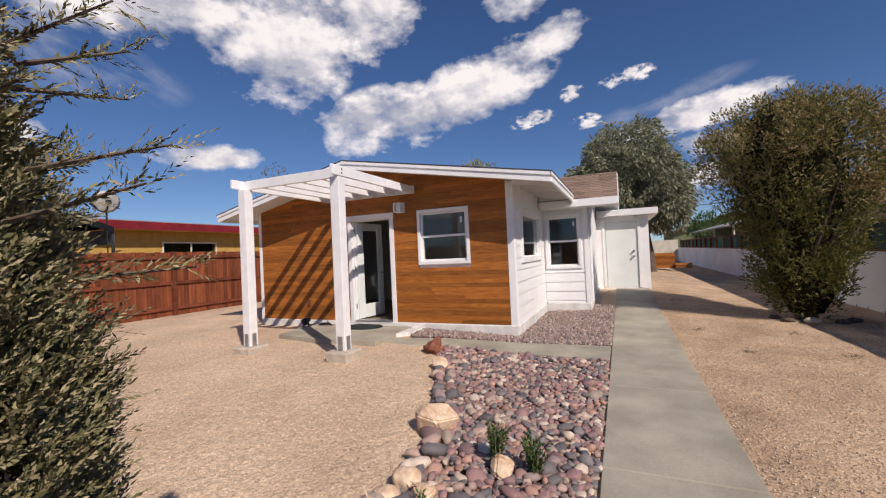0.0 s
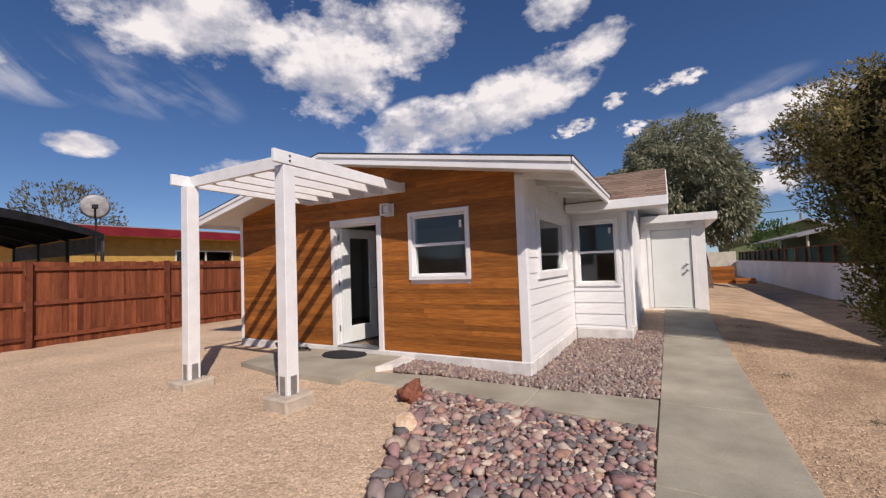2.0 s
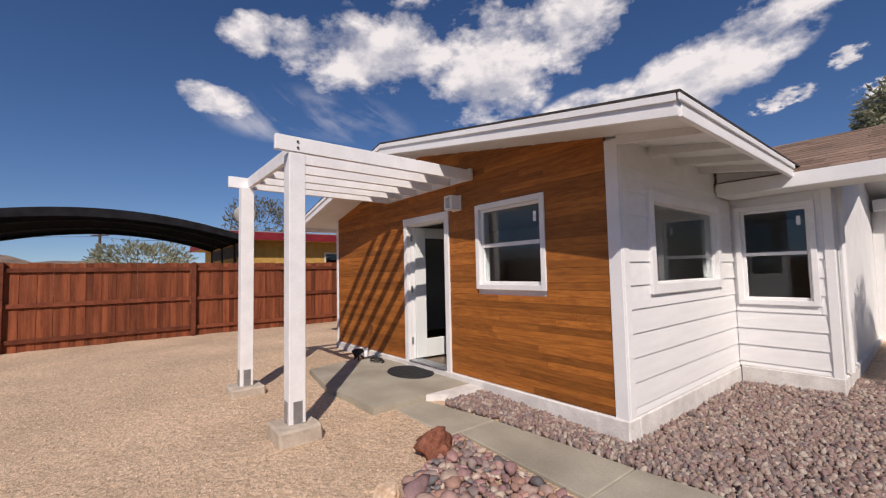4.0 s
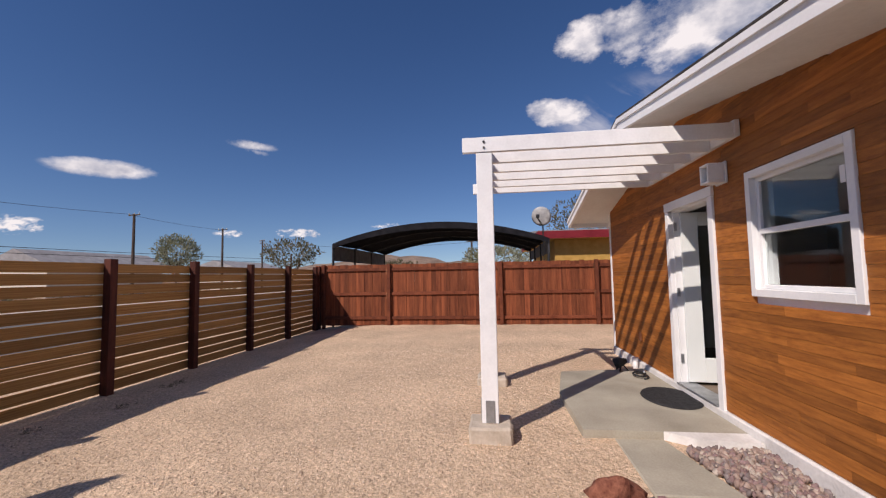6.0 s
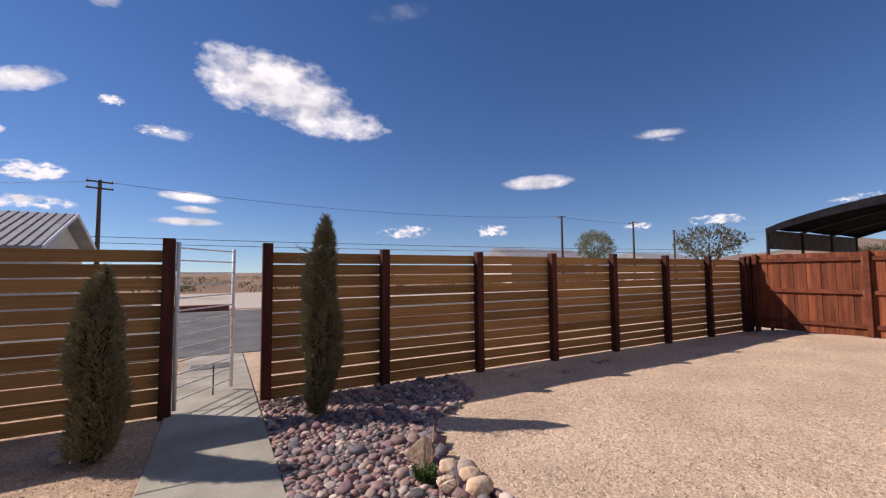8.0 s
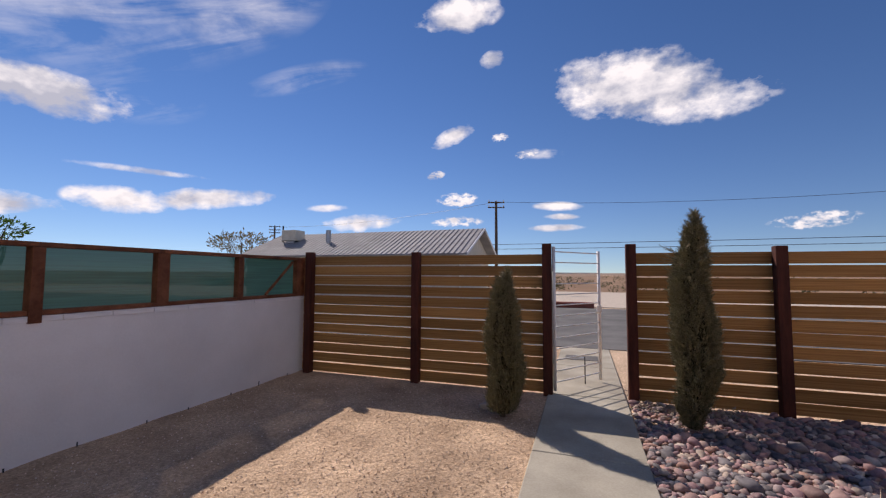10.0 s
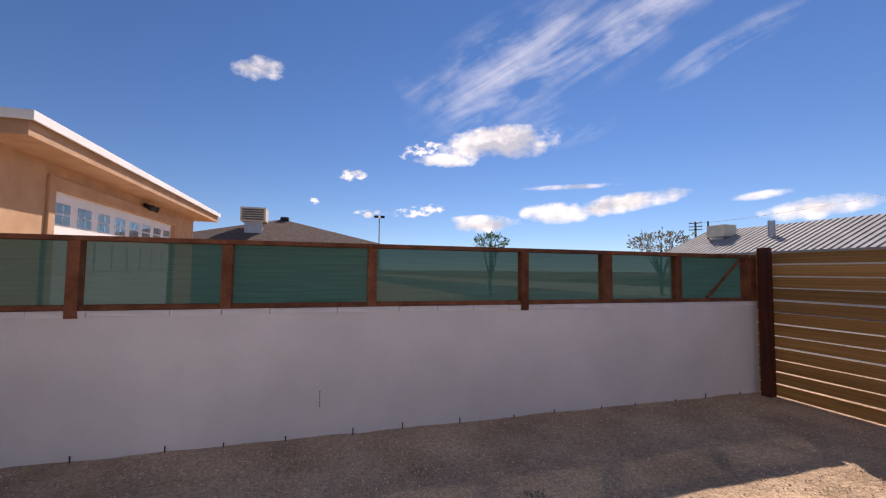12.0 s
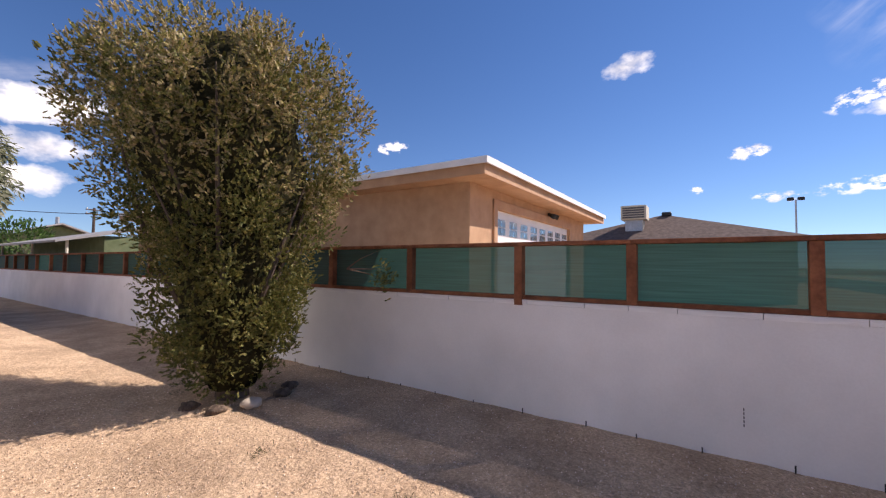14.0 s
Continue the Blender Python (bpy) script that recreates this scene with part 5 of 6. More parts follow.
# loose sprays that reach out of the taller cypress
rng = random.Random(77)
bm = bmesh.new()
pts = []
for _ in range(60):
    a, z = rng.uniform(-0.9, 2.6), rng.uniform(0.25, 1.75)
    d = Vector((math.cos(a), math.sin(a), rng.uniform(0.05, 0.5))).normalized()
    p0 = Vector((-0.74, 0.13, z)) + d * 0.12
    ln = rng.uniform(0.1, 0.2) if z > 1.5 else rng.uniform(0.03, 0.09)
    tube(bm, [p0, p0 + d * ln], [0.004, 0.0015], 4)
    for k in range(16):
        pts.append((p0 + d * ln * (0.2 + k / 18), d, rng.uniform(0.7, 1.1)))
tagged(part("side_branch", bm, M_BARK, cyp_a), kind="stuff")
leaf_part("side_spray", sprays(pts, 0.05, 0.014, rng, count=11, thin=0.28, up=0.3, fan=0.55), M_CYP, cyp_a)

bush = thing("arborvitae_bush", (3.15, 9.75, gz(3.15, 9.75)), "large top-heavy evergreen bush, its browned crown coloured lighter for the sun", "bush")
BT = [(0.12, 0.34), (0.45, 0.58), (0.9, 0.76), (1.5, 0.88), (2.1, 1.12), (2.7, 1.40), (3.15, 1.50), (3.55, 1.42), (3.9, 1.12), (4.15, 0.7), (4.3, 0.1)]
b_axis = lambda z: (3.15 - 0.02 * z, 9.75 + 0.02 * z)
rng = random.Random(31)
bm = bmesh.new()
tube(bm, [(3.15, 9.75, -0.1), (3.14, 9.77, 0.25), (3.1, 9.8, 0.6)], [0.20, 0.16, 0.12], 10)
limbs(bm, rng, (3.14, 9.77, 0.2), [(b_axis(3)[0] + math.cos(a) * r, b_axis(3)[1] + math.sin(a) * r, z) for a, r, z in [(rng.uniform(0, 6.28), rng.uniform(0.3, 1.3), rng.uniform(2.2, 3.5)) for _ in range(26)]], 0.055, 0.25)
part("trunk", bm, M_BARK, bush)
clumps = crown_points(rng, b_axis, [(z, r * 0.93) for z, r in BT], 430, shell=0.74, seed=4)
low, top = [], []
for c, d, k in clumps:
    r = rng.uniform(0.13, 0.26)
    # higher clumps mostly take the browned, sun-lightened colour
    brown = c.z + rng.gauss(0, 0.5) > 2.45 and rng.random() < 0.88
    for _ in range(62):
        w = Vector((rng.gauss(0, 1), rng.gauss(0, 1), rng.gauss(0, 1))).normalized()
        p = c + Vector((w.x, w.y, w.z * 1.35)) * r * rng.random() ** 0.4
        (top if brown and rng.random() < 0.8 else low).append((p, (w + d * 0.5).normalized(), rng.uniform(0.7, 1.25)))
low += crown_points(rng, b_axis, [(z, r * 0.86) for z, r in BT], 3600, shell=0.6, seed=4)
leaf_part("crown", sprays(low, 0.060, 0.023, rng, count=11, thin=0.85, up=0.5), M_BUSH, bush)
leaf_part("crown_top", sprays(top, 0.060, 0.022, rng, count=11, thin=0.85, up=0.4), M_BUSHTIP, bush, "browned top foliage, sunlight also put into its colour")
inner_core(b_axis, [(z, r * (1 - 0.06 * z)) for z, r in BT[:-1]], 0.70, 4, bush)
bm = bmesh.new()
limbs(bm, rng, (4.05, 8.85, 1.5), [(4.35, 8.55, 1.75), (4.42, 8.6, 1.38), (4.3, 8.4, 1.5)], 0.012, 0.05)
part("bare_twig", bm, M_BARK, bush, "dry bare twigs")
leaf_part("twig_leaf", leaves([(Vector((4.36, 8.55, 1.4)) + Vector((rng.gauss(0, 0.07), rng.gauss(0, 0.07), rng.gauss(0, 0.09))), Vector((0, -1, 0)), 1) for _ in range(60)], 0.06, rng, blades=3), M_BUSH, bush)["kind"] = "stuff"

pepper = thing("pepper_tree", (0.9, 24.0, 0.2), "large drooping grey-green pepper tree behind the house", "tree")
rng = random.Random(41)
bm = tube(bmesh.new(), [(1.4, 23.6, 0.0), (1.35, 23.7, 1.2), (1.2, 23.9, 2.4), (0.9, 24, 4.0)], [0.28, 0.22, 0.2, 0.12], 10)
limbs(bm, rng, (1.2, 23.9, 2.2), [(0.9 + math.cos(a) * 2.4, 24 + math.sin(a) * 2.4, 4 + rng.uniform(0, 2.4)) for a in np.arange(0, 6.28, 0.55)], 0.1, 0.4)
part("trunk", bm, M_BARK, pepper)
pts = ball_points(rng, (0.4, 24, 4.9), (2.8, 2.8, 2.75), 12500, seed=6, shell=0.3) + ball_points(rng, (2.0, 23.4, 3.9), (1.3, 1.5, 1.7), 3800, seed=7, shell=0.3) + ball_points(rng, (-1.6, 23.8, 4.2), (1.5, 1.5, 1.7), 3200, seed=8, shell=0.3)
leaf_part("crown", leaves(pts, 0.21, rng, blades=4, thin=0.30, droop=1.4), M_PEPPER, pepper)


def far_tree(at, radii, label, seed, count=1400, size=0.25, material=None, lift=0.0):
    rng = random.Random(seed)
    t = thing("tree", at, label, "tree", "background trees")
    x, y, z = at
    h = z + radii[2] * 1.2 + 1.2 + lift
    bm = tube(bmesh.new(), [(x, y, z - 0.2), (x + 0.05, y, z + h * 0.3), (x, y, h)], [0.14, 0.1, 0.06], 7)
    limbs(bm, rng, (x, y, z + h * 0.3), [(x + rng.uniform(-1, 1) * radii[0] * 0.8, y + rng.uniform(-1, 1) * radii[1] * 0.8, h + rng.uniform(-0.3, 0.9) * radii[2]) for _ in range(12)], 0.06, 0.3)
    part("trunk", bm, M_BARK, t)
    leaf_part("crown", leaves(ball_points(rng, (x, y, h), radii, count, seed=seed), size, rng, blades=3, thin=0.35), material or M_PEPPER, t)


far_tree((-40.5, -30.0, 0), (2.0, 2.0, 1.7), "round green tree across the street", 51, lift=1.5)
far_tree((-34.5, -13.5, 0), (2.3, 2.3, 1.2), "sparse olive mesquite beyond the fence", 52, 800, 0.22, M_SCRUB, 1.2)
far_tree((-44.0, 5.0, 0), (4.0, 3.6, 1.6), "dusty green tree behind the shade canopy", 53, 1200, 0.3)
far_tree((-27.0, 10.5, 0), (1.8, 2.2, 2.2), "half-bare brown tree behind the ochre house", 54, 1300, 0.17, M_SCRUB, 0.5)
far_tree((-11.2, 34.0, 0), (1.9, 1.9, 2.6), "green tree top beyond the ridge", 55, 1100, 0.28, lift=2.6)
far_tree((-28.0, 27.0, 0), (2.2, 2.0, 3.6), "sparse bare tree behind the house", 56, 260, 0.2, M_SCRUB, 1.4)
far_tree((26.0, -20.5, 0), (2.6, 2.2, 0.7), "thin desert willow beyond the wall", 57, 420, 0.22, M_SCRUB, 2.0)
far_tree((27.0, -6.5, 0), (1.1, 1.1, 0.55), "small tree top showing over the wall", 58, 240, 0.18, M_GREEN, 1.8)
far_tree((-52.0, -8.0, 0), (5.0, 3.0, 1.1), "grey desert tree beyond the fence corner", 59, 900, 0.26, M_SCRUB)
far_tree((6.5, 38.0, 0), (1.4, 1.4, 1.2), "dark green shrub by the far wall", 60, 700, 0.2, M_GREEN)

for i, (x, y, h) in enumerate(((-0.88, 2.74, 0.30), (-0.60, 2.70, 0.27), (-1.10, 1.98, 0.14))):
    t = thing("rosemary_plant", (x, y, 0.02), "small upright green shrub planted among the cobbles", "plant", "shrubs in the cobble bed")
    rng = random.Random(80 + i)
    bm = bmesh.new()
    pts = []
    for _ in range(16):
        a, r = rng.uniform(0, 6.28), rng.uniform(0.02, 0.1)
        tip = Vector((x + math.cos(a) * r, y + math.sin(a) * r, h * rng.uniform(0.7, 1.1)))
        tube(bm, [(x + math.cos(a) * 0.02, y + math.sin(a) * 0.02, 0.0), tip], [0.004, 0.002], 4)
        for k in range(22):
            pts.append((Vector((x, y, 0)).lerp(tip, 0.15 + 0.85 * k / 22), Vector((math.cos(a), math.sin(a), 0.3)), 1))
    part("stem", bm, M_TWIG, t)
    leaf_part("foliage", leaves(pts, 0.03, rng, blades=3, thin=0.28, up=0.6), M_GREEN, t)

# ---- neighbours and distance ----

nb = thing("ochre_house", (-17, 11, 0), "low ochre stucco house with a red fascia beyond the fence", "house")
bm = bmesh.new()
wall_cells(bm, 7.2, 20.0, 0, 2.98, [(10.5, 12.8, 1.55, 2.50)], lambda p, q, lo, hi: box(bm, -17.2, -17.0, p, q, lo, hi))
box(bm, -26, -17.201, 7.2, 7.4, 0, 2.98)
part("wall", bm, M_YEL, nb)
# dark sheet added behind the glass, room shade put into its colour
part("inner_wall", boxed(-19.0, -18.9, 7.41, 20.0, 0, 2.98), M_BARK, nb, "dark backing added behind the window for the unlit room")
w = part("window", boxed(-17.10, -17.06, 10.5, 12.8, 1.55, 2.5), M_GLASS, nb)
bm = bmesh.new()
for a in ((10.44, 10.5, 1.5, 2.56), (12.8, 12.86, 1.5, 2.56), (11.62, 11.68, 1.55, 2.5), (10.5, 12.8, 2.5, 2.56)):
    box(bm, -17.0, -16.97, *a)
part("frame", bm, M_CREAM, w)
roof = part("roof", boxed(-26, -16.42, 6.5, 20.5, 3.22, 3.32), M_METROOF, nb)
bm = bmesh.new()
prism(bm, [(-26, 3.32), (-16.5, 3.32), (-21, 3.75)], "y", 6.6, 20.4)
part("roof_cap", bm, M_METROOF, roof)
bm = box(bmesh.new(), -16.42, -16.38, 6.5, 20.5, 2.98, 3.28)
box(bm, -26, -16.421, 6.46, 6.5, 2.98, 3.28)
part("fascia", bm, M_RED, nb, "dark red fascia board")
part("soffit", boxed(-26, -16.421, 6.501, 20.5, 2.985, 3.0), M_YEL, nb)
dish = thing("satellite_dish", (-12.35, 6.2, 0.1), "grey-white satellite dish on a mast behind the fence", "satellite dish")
bm = bmesh.new()
bmesh.ops.create_uvsphere(bm, u_segments=20, v_segments=16, radius=0.75)
bmesh.ops.delete(bm, geom=[v for v in bm.verts if v.co.z > -0.52], context="VERTS")
bmesh.ops.solidify(bm, geom=bm.faces, thickness=0.015)
bmesh.ops.transform(bm, matrix=pose(-12.25, 6.15, 3.3, 0, -72, -18) @ Matrix.Diagonal((0.56, 0.56, 0.16, 1)) @ Matrix.Translation((0, 0, 0.6)), verts=bm.verts)
part("reflector", bm, M_DISH, dish, "", True)
part("mast", tube(bmesh.new(), [(-12.35, 6.2, 0.0), (-12.35, 6.2, 3.1), (-12.28, 6.16, 3.3)], 0.025, 8), M_DARK, dish)
part("feed_arm", tube(bmesh.new(), [(-12.28, 6.16, 3.05), (-11.85, 6.0, 3.2)], 0.022, 6), M_DARK, dish)
part("receiver", boxed(-11.9, -11.8, 5.95, 6.05, 3.2, 3.3, 0.01), M_DARK, dish)

cp = thing("shade_canopy", (-15.4, 2.9, 0), "black fabric barrel-vaulted carport canopy beyond the fence", "canopy")
CY0, CY1, CX0, CX1 = -0.45, 6.35, -12.35, -18.6


def arch(s):
    return 2.66 + 0.60 * math.sin(math.pi * s) ** 0.85


for nm, thick in (("canopy_cloth", 0.03),):
    bm = bmesh.new()
    n, rows = 24, []
    for k in range(6):
        x = CX0 + (CX1 - CX0) * k / 5
        rows.append([bm.verts.new((x, CY0 + (CY1 - CY0) * s / n, arch(s / n) - 0.035 * (k % 2))) for s in range(n + 1)])
    for a, b in zip(rows, rows[1:]):
        for s in range(n):
            bm.faces.new((a[s], a[s + 1], b[s + 1], b[s]))
    bmesh.ops.solidify(bm, geom=bm.faces, thickness=thick)
    part(nm, bm, M_BLACKF, cp, "", True)
bm = bmesh.new()
prism(bm, [(CY0 + (CY1 - CY0) * s / 24, arch(s / 24) + 0.0) for s in range(25)] + [(CY0 + (CY1 - CY0) * s / 24, arch(s / 24) - 0.16 - 0.05 * math.sin(math.pi * s / 24)) for s in range(24, -1, -1)], "x", CX0 + 0.0, CX0 + 0.02)
part("front_valance", bm, M_BLACKF, cp)
part("side_cloth", boxed(CX1, CX0, CY0 - 0.02, CY0 - 0.005, 2.12, 2.62), M_GREYF, cp, "grey mesh side skirt")
part("side_cloth", boxed(CX1, CX0, CY1 + 0.005, CY1 + 0.02, 2.2, 2.6), M_GREYF, cp, "grey mesh side skirt")
for k in range(4):
    x = CX0 - 0.05 + (CX1 - CX0 + 0.1) * k / 3
    for y in (CY0, CY1):
        part("pole", tube(bmesh.new(), [(x, y, 0), (x, y, 2.64)], 0.04, 8), M_DARK, cp)
    part("hoop", tube(bmesh.new(), [(x, CY0 + (CY1 - CY0) * s / 16, arch(s / 16) - 0.06) for s in range(17)], 0.025, 6), M_DARK, cp)

gar = thing("tan_garage", (11, 11, 0), "tan stucco garage with a white panelled door over the wall", "garage")
GX, GY, GE = 6.52, 8.5, 3.06
wall_cells(None, GX, 14.0, 0, GE + 0.2, [(7.55, 12.38, 0, 2.66)], lambda p, q, lo, hi: part("wall", boxed(p, q, GY, GY + 0.2, lo, hi), M_TAN, gar))
part("side_wall", boxed(GX, GX + 0.2, GY + 0.201, 22, 0, GE + 0.2), M_TAN, gar)
bm = bmesh.new()
for a in ((7.40, 7.55, 0, 2.84), (12.38, 12.53, 0, 2.84), (7.551, 12.379, 2.66, 2.84)):
    box(bm, a[0], a[1], GY - 0.04, GY - 0.001, a[2], a[3], 0.006)
part("door_casing", bm, M_TANF, gar)
gd = part("garage_door", boxed(7.55, 12.38, GY + 0.06, GY + 0.1, 0, 2.66), M_WHITE, gar, "white sectional garage door")
for k in range(8):
    x0 = 7.66 + k * 0.6
    part("panel", boxed(x0 - 0.02, x0 + 0.48, GY + 0.048, GY + 0.059, 1.5, 2.0, 0.004), M_WHITE, gd)
    for i in range(2):
        for j in range(2):
            part("pane", boxed(x0 + 0.04 + 0.2 * i, x0 + 0.21 + 0.2 * i, GY + 0.045, GY + 0.059, 2.18 + 0.17 * j, 2.32 + 0.17 * j), M_GLASS, gd, "small dark pane")
bm = bmesh.new()
prism(bm, [(6.04, GE + 0.14), (6.04, GE + 0.2), (11.5, GE + 0.42), (14.6, GE + 0.3), (14.6, GE + 0.14)], "y", 8.7, 22.5)
groof = part("roof", bm, M_SHINGD, gar, "dark low roof")
part("roof_edge", boxed(6.02, 14.55, 7.93, 8.72, GE + 0.14, GE + 0.2, 0.004), M_SHINGD, groof)
bm = boxed(6.05, 6.10, 7.97, 22.4, GE - 0.06, GE + 0.139)
box(bm, 6.101, 14.5, 7.97, 8.02, GE - 0.06, GE + 0.139)
part("fascia", bm, M_TANF, gar)
part("soffit", boxed(6.101, 14.5, 8.021, 22.4, GE - 0.05, GE - 0.02), M_TANF, gar)
bm = boxed(5.995, 6.019, 7.9, 22.4, GE + 0.10, GE + 0.206)
box(bm, 6.02, 14.5, 7.9, 7.928, GE + 0.10, GE + 0.206)
part("drip_edge", bm, M_WHITE, gar)
fl = thing("flood_light", (10.6, GY, 2.9), "small black twin flood light on the garage wall", "lamp")
part("bracket", boxed(10.52, 10.68, GY - 0.05, GY - 0.001, 2.86, 2.93), M_DARK, fl)
for dx in (-0.08, 0.08):
    part("lamp_head", tube(bmesh.new(), [(10.6 + dx, GY - 0.05, 2.88), (10.6 + dx * 2, GY - 0.2, 2.82)], [0.04, 0.07], 10), M_DARK, fl, "", True)

hr = thing("brown_roof_house", (28, 7, 0), "distant house under a brown hip roof", "house")
bm = bmesh.new()
vs = [bm.verts.new(p) for p in ((24, 1.2, 3.05), (24, 13.4, 3.05), (34, 13.4, 3.05), (34, 1.2, 3.05), (27.5, 7.3, 4.72), (30.5, 7.3, 4.72))]
for f in ((0, 4, 1), (1, 4, 5, 2), (2, 5, 3), (3, 5, 4, 0), (0, 1, 2, 3)):
    bm.faces.new([vs[i] for i in f])
bmesh.ops.recalc_face_normals(bm, faces=bm.faces)
part("roof", bm, M_BROWNR, hr)
part("wall", boxed(24.5, 33.5, 1.8, 12.8, 0, 3.0), M_CREAM, hr)
part("roof_vent", boxed(27.2, 27.6, 6.9, 7.4, 4.6, 4.85, 0.05), M_DARK, hr)
ec = thing("evaporative_cooler", (25.6, 8.9, 3.8), "pale metal evaporative cooler box on the hip roof", "cooler")
part("cabinet", boxed(25.0, 26.2, 7.95, 9.25, 4.25, 5.05, 0.03), M_CREAM, ec)
for k in range(5):
    part("louvre", boxed(24.97, 24.999, 8.05, 9.15, 4.34 + k * 0.13, 4.42 + k * 0.13), M_GREYF, ec)
part("stand", boxed(25.2, 26.0, 8.15, 9.05, 3.35, 4.25), M_STEEL, ec)

wh = thing("metal_roof_house", (13, -19, 0), "cream house with a ribbed metal gable roof across the corner", "house")
bm = boxed(6.4, 20.5, -22.5, -15.6, 0, 2.72)
prism(bm, [(-22.5, 2.721), (-15.6, 2.721), (-19.05, 4.18)], "x", 6.4, 6.6)
part("wall", bm, M_CREAM, wh)
bm = bmesh.new()
for ya, yb in ((-15.1, -19.05), (-23.0, -19.05)):
    prism(bm, [(ya, 2.66), (yb, 4.33), (yb, 4.25), (ya, 2.58)], "x", 5.85, 20.9)
mr = part("roof", bm, M_METROOF, wh)
RIB = mesh_of("rib", box(bmesh.new(), -0.5, 0.5, -0.5, 0.5, -0.5, 0.5), M_METROOF)
sl = math.atan2(4.33 - 2.66, 3.95)
for k in range(50):
    piece("rib", RIB, mr, Matrix.Translation((5.95 + k * 0.302, -17.075, 3.51)) @ pose(0, 0, 0, -math.degrees(sl)) @ Matrix.Diagonal((0.05, 4.28, 0.05, 1)))
part("chimney", tube(bmesh.new(), [(15.6, -17.2, 3.2), (15.6, -17.2, 4.35)], 0.16, 10), M_STEEL, wh)
part("barge_board", prism(bmesh.new(), [(-15.1, 2.56), (-19.05, 4.23), (-23.0, 2.56), (-23.0, 2.70), (-19.05, 4.37), (-15.1, 2.70)], "x", 5.8, 5.849), M_WHITE, wh)
ec2 = thing("evaporative_cooler", (18.6, -17.6, 3.7), "pale metal evaporative cooler box on the ribbed roof", "cooler")
part("cabinet", boxed(18.1, 19.2, -18.1, -17.1, 3.75, 4.45, 0.03), M_CREAM, ec2)
part("stand", boxed(18.3, 19.0, -17.9, -17.3, 3.3, 3.75), M_STEEL, ec2)
part("pipe", tube(bmesh.new(), [(19.5, -17.6, 3.2), (19.5, -17.6, 4.8)], 0.05, 8), M_DARK, ec2)

gh = thing("olive_house", (9, 52, 0), "low olive house with a white-edged gable roof", "house")
bm = boxed(5.2, 15.4, 50, 60, 0, 2.9)
prism(bm, [(5.2, 2.901), (15.4, 2.901), (10.9, 4.5)], "y", 50, 50.3)
part("wall", bm, M_GREENH, gh)
bm = bmesh.new()
for xa, xb in ((4.4, 10.9), (16.2, 10.9)):
    prism(bm, [(xa, 2.75), (xb, 4.72), (xb, 4.6), (xa, 2.63)], "y", 49.3, 60)
part("roof", bm, M_METROOF, gh)
part("window", boxed(7.5, 8.9, 49.95, 49.99, 2.0, 2.6), M_GLASS, gh)
part("roof_vent", tube(bmesh.new(), [(11.2, 52, 4.5), (11.2, 52, 5.4)], 0.14, 8), M_STEEL, gh)

fh = thing("far_house", (-42, -44, 0), "distant pale house with a low gable roof", "house")
part("wall", boxed(-52, -37, -49, -42, 0, 3.6), M_CREAM, fh)
part("roof", prism(bmesh.new(), [(-41.2, 3.5), (-45.5, 5.3), (-49.8, 3.5)], "x", -53, -36.4), M_METROOF, fh)
fh2 = thing("far_house", (-62, -30, 0), "distant low white-roofed house", "house")
part("wall", boxed(-70, -58, -42, -34, 0, 3.2), M_CREAM, fh2)
part("roof", prism(bmesh.new(), [(-33.2, 3.2), (-38, 4.6), (-42.8, 3.2)], "x", -71, -57), M_METROOF, fh2)

# planter and timber steps in the side yard
pl = thing("timber_planter", (2.6, 27.5, 0.2), "orange-stained timber planter box in the side yard", "planter")
PLK = mesh_of("board", box(bmesh.new(), -0.5, 0.5, -0.5, 0.5, -0.5, 0.5), M_PLANK)
for k in range(5):
    piece("board", PLK, pl, Matrix.Translation((2.0, 26.0, 0.28 + k * 0.17)) @ Matrix.Diagonal((1.5, 0.05, 0.16, 1)))
for k in range(2):
    piece("board", PLK, pl, Matrix.Translation((3.1, 25.7, 0.26 + k * 0.14)) @ Matrix.Diagonal((0.8, 0.7 - k * 0.3, 0.1, 1)))
part("soil", boxed(1.3, 2.7, 26.03, 27.0, 0.2, 0.95), M_BARK, pl)
structure("wall_back", boxed(-1.0, 4.63, 41.1, 41.3, 0, 1.9), M_CREAM, "pale back wall at the end of the side yard")
shedb = thing("white_canopy_roof", (7, 30, 2), "pale corrugated patio roof beyond the wall", "roof")
part("roof", prism(bmesh.new(), [(5.0, 2.35), (9.5, 3.4), (9.5, 3.32), (5.0, 2.27)], "y", 25, 36), M_METROOF, shedb)
for y in (25.3, 30, 35.6):
    part("post", tube(bmesh.new(), [(5.4, y, 0), (5.4, y, 2.4)], 0.05, 8), M_CREAM, shedb)
part("wall", boxed(6.5, 9.5, 25.2, 35.8, 0, 2.6), M_GREENH, shedb)

# ---- poles and wires ----


def utility_pole(x, y, h, arms, label, turn=0.0):
    t = thing("utility_pole", (x, y, 0), label, "utility pole", "street poles")
    part("shaft", tube(bmesh.new(), [(x, y, 0), (x, y, h)], [0.16, 0.11], 8), M_POLE, t)
    c, s = math.cos(radians(turn)), math.sin(radians(turn))
    for z in arms:
        a = part("cross_arm", tube(bmesh.new(), [(x - c * 0.75, y - s * 0.75, h - z), (x + c * 0.75, y + s * 0.75, h - z)], 0.06, 6), M_POLE, t)
        for k in (-0.65, 0.0, 0.65):
            part("insulator", tube(bmesh.new(), [(x + c * k, y + s * k, h - z + 0.06), (x + c * k, y + s * k, h - z + 0.2)], 0.04, 6), M_CREAM, a)


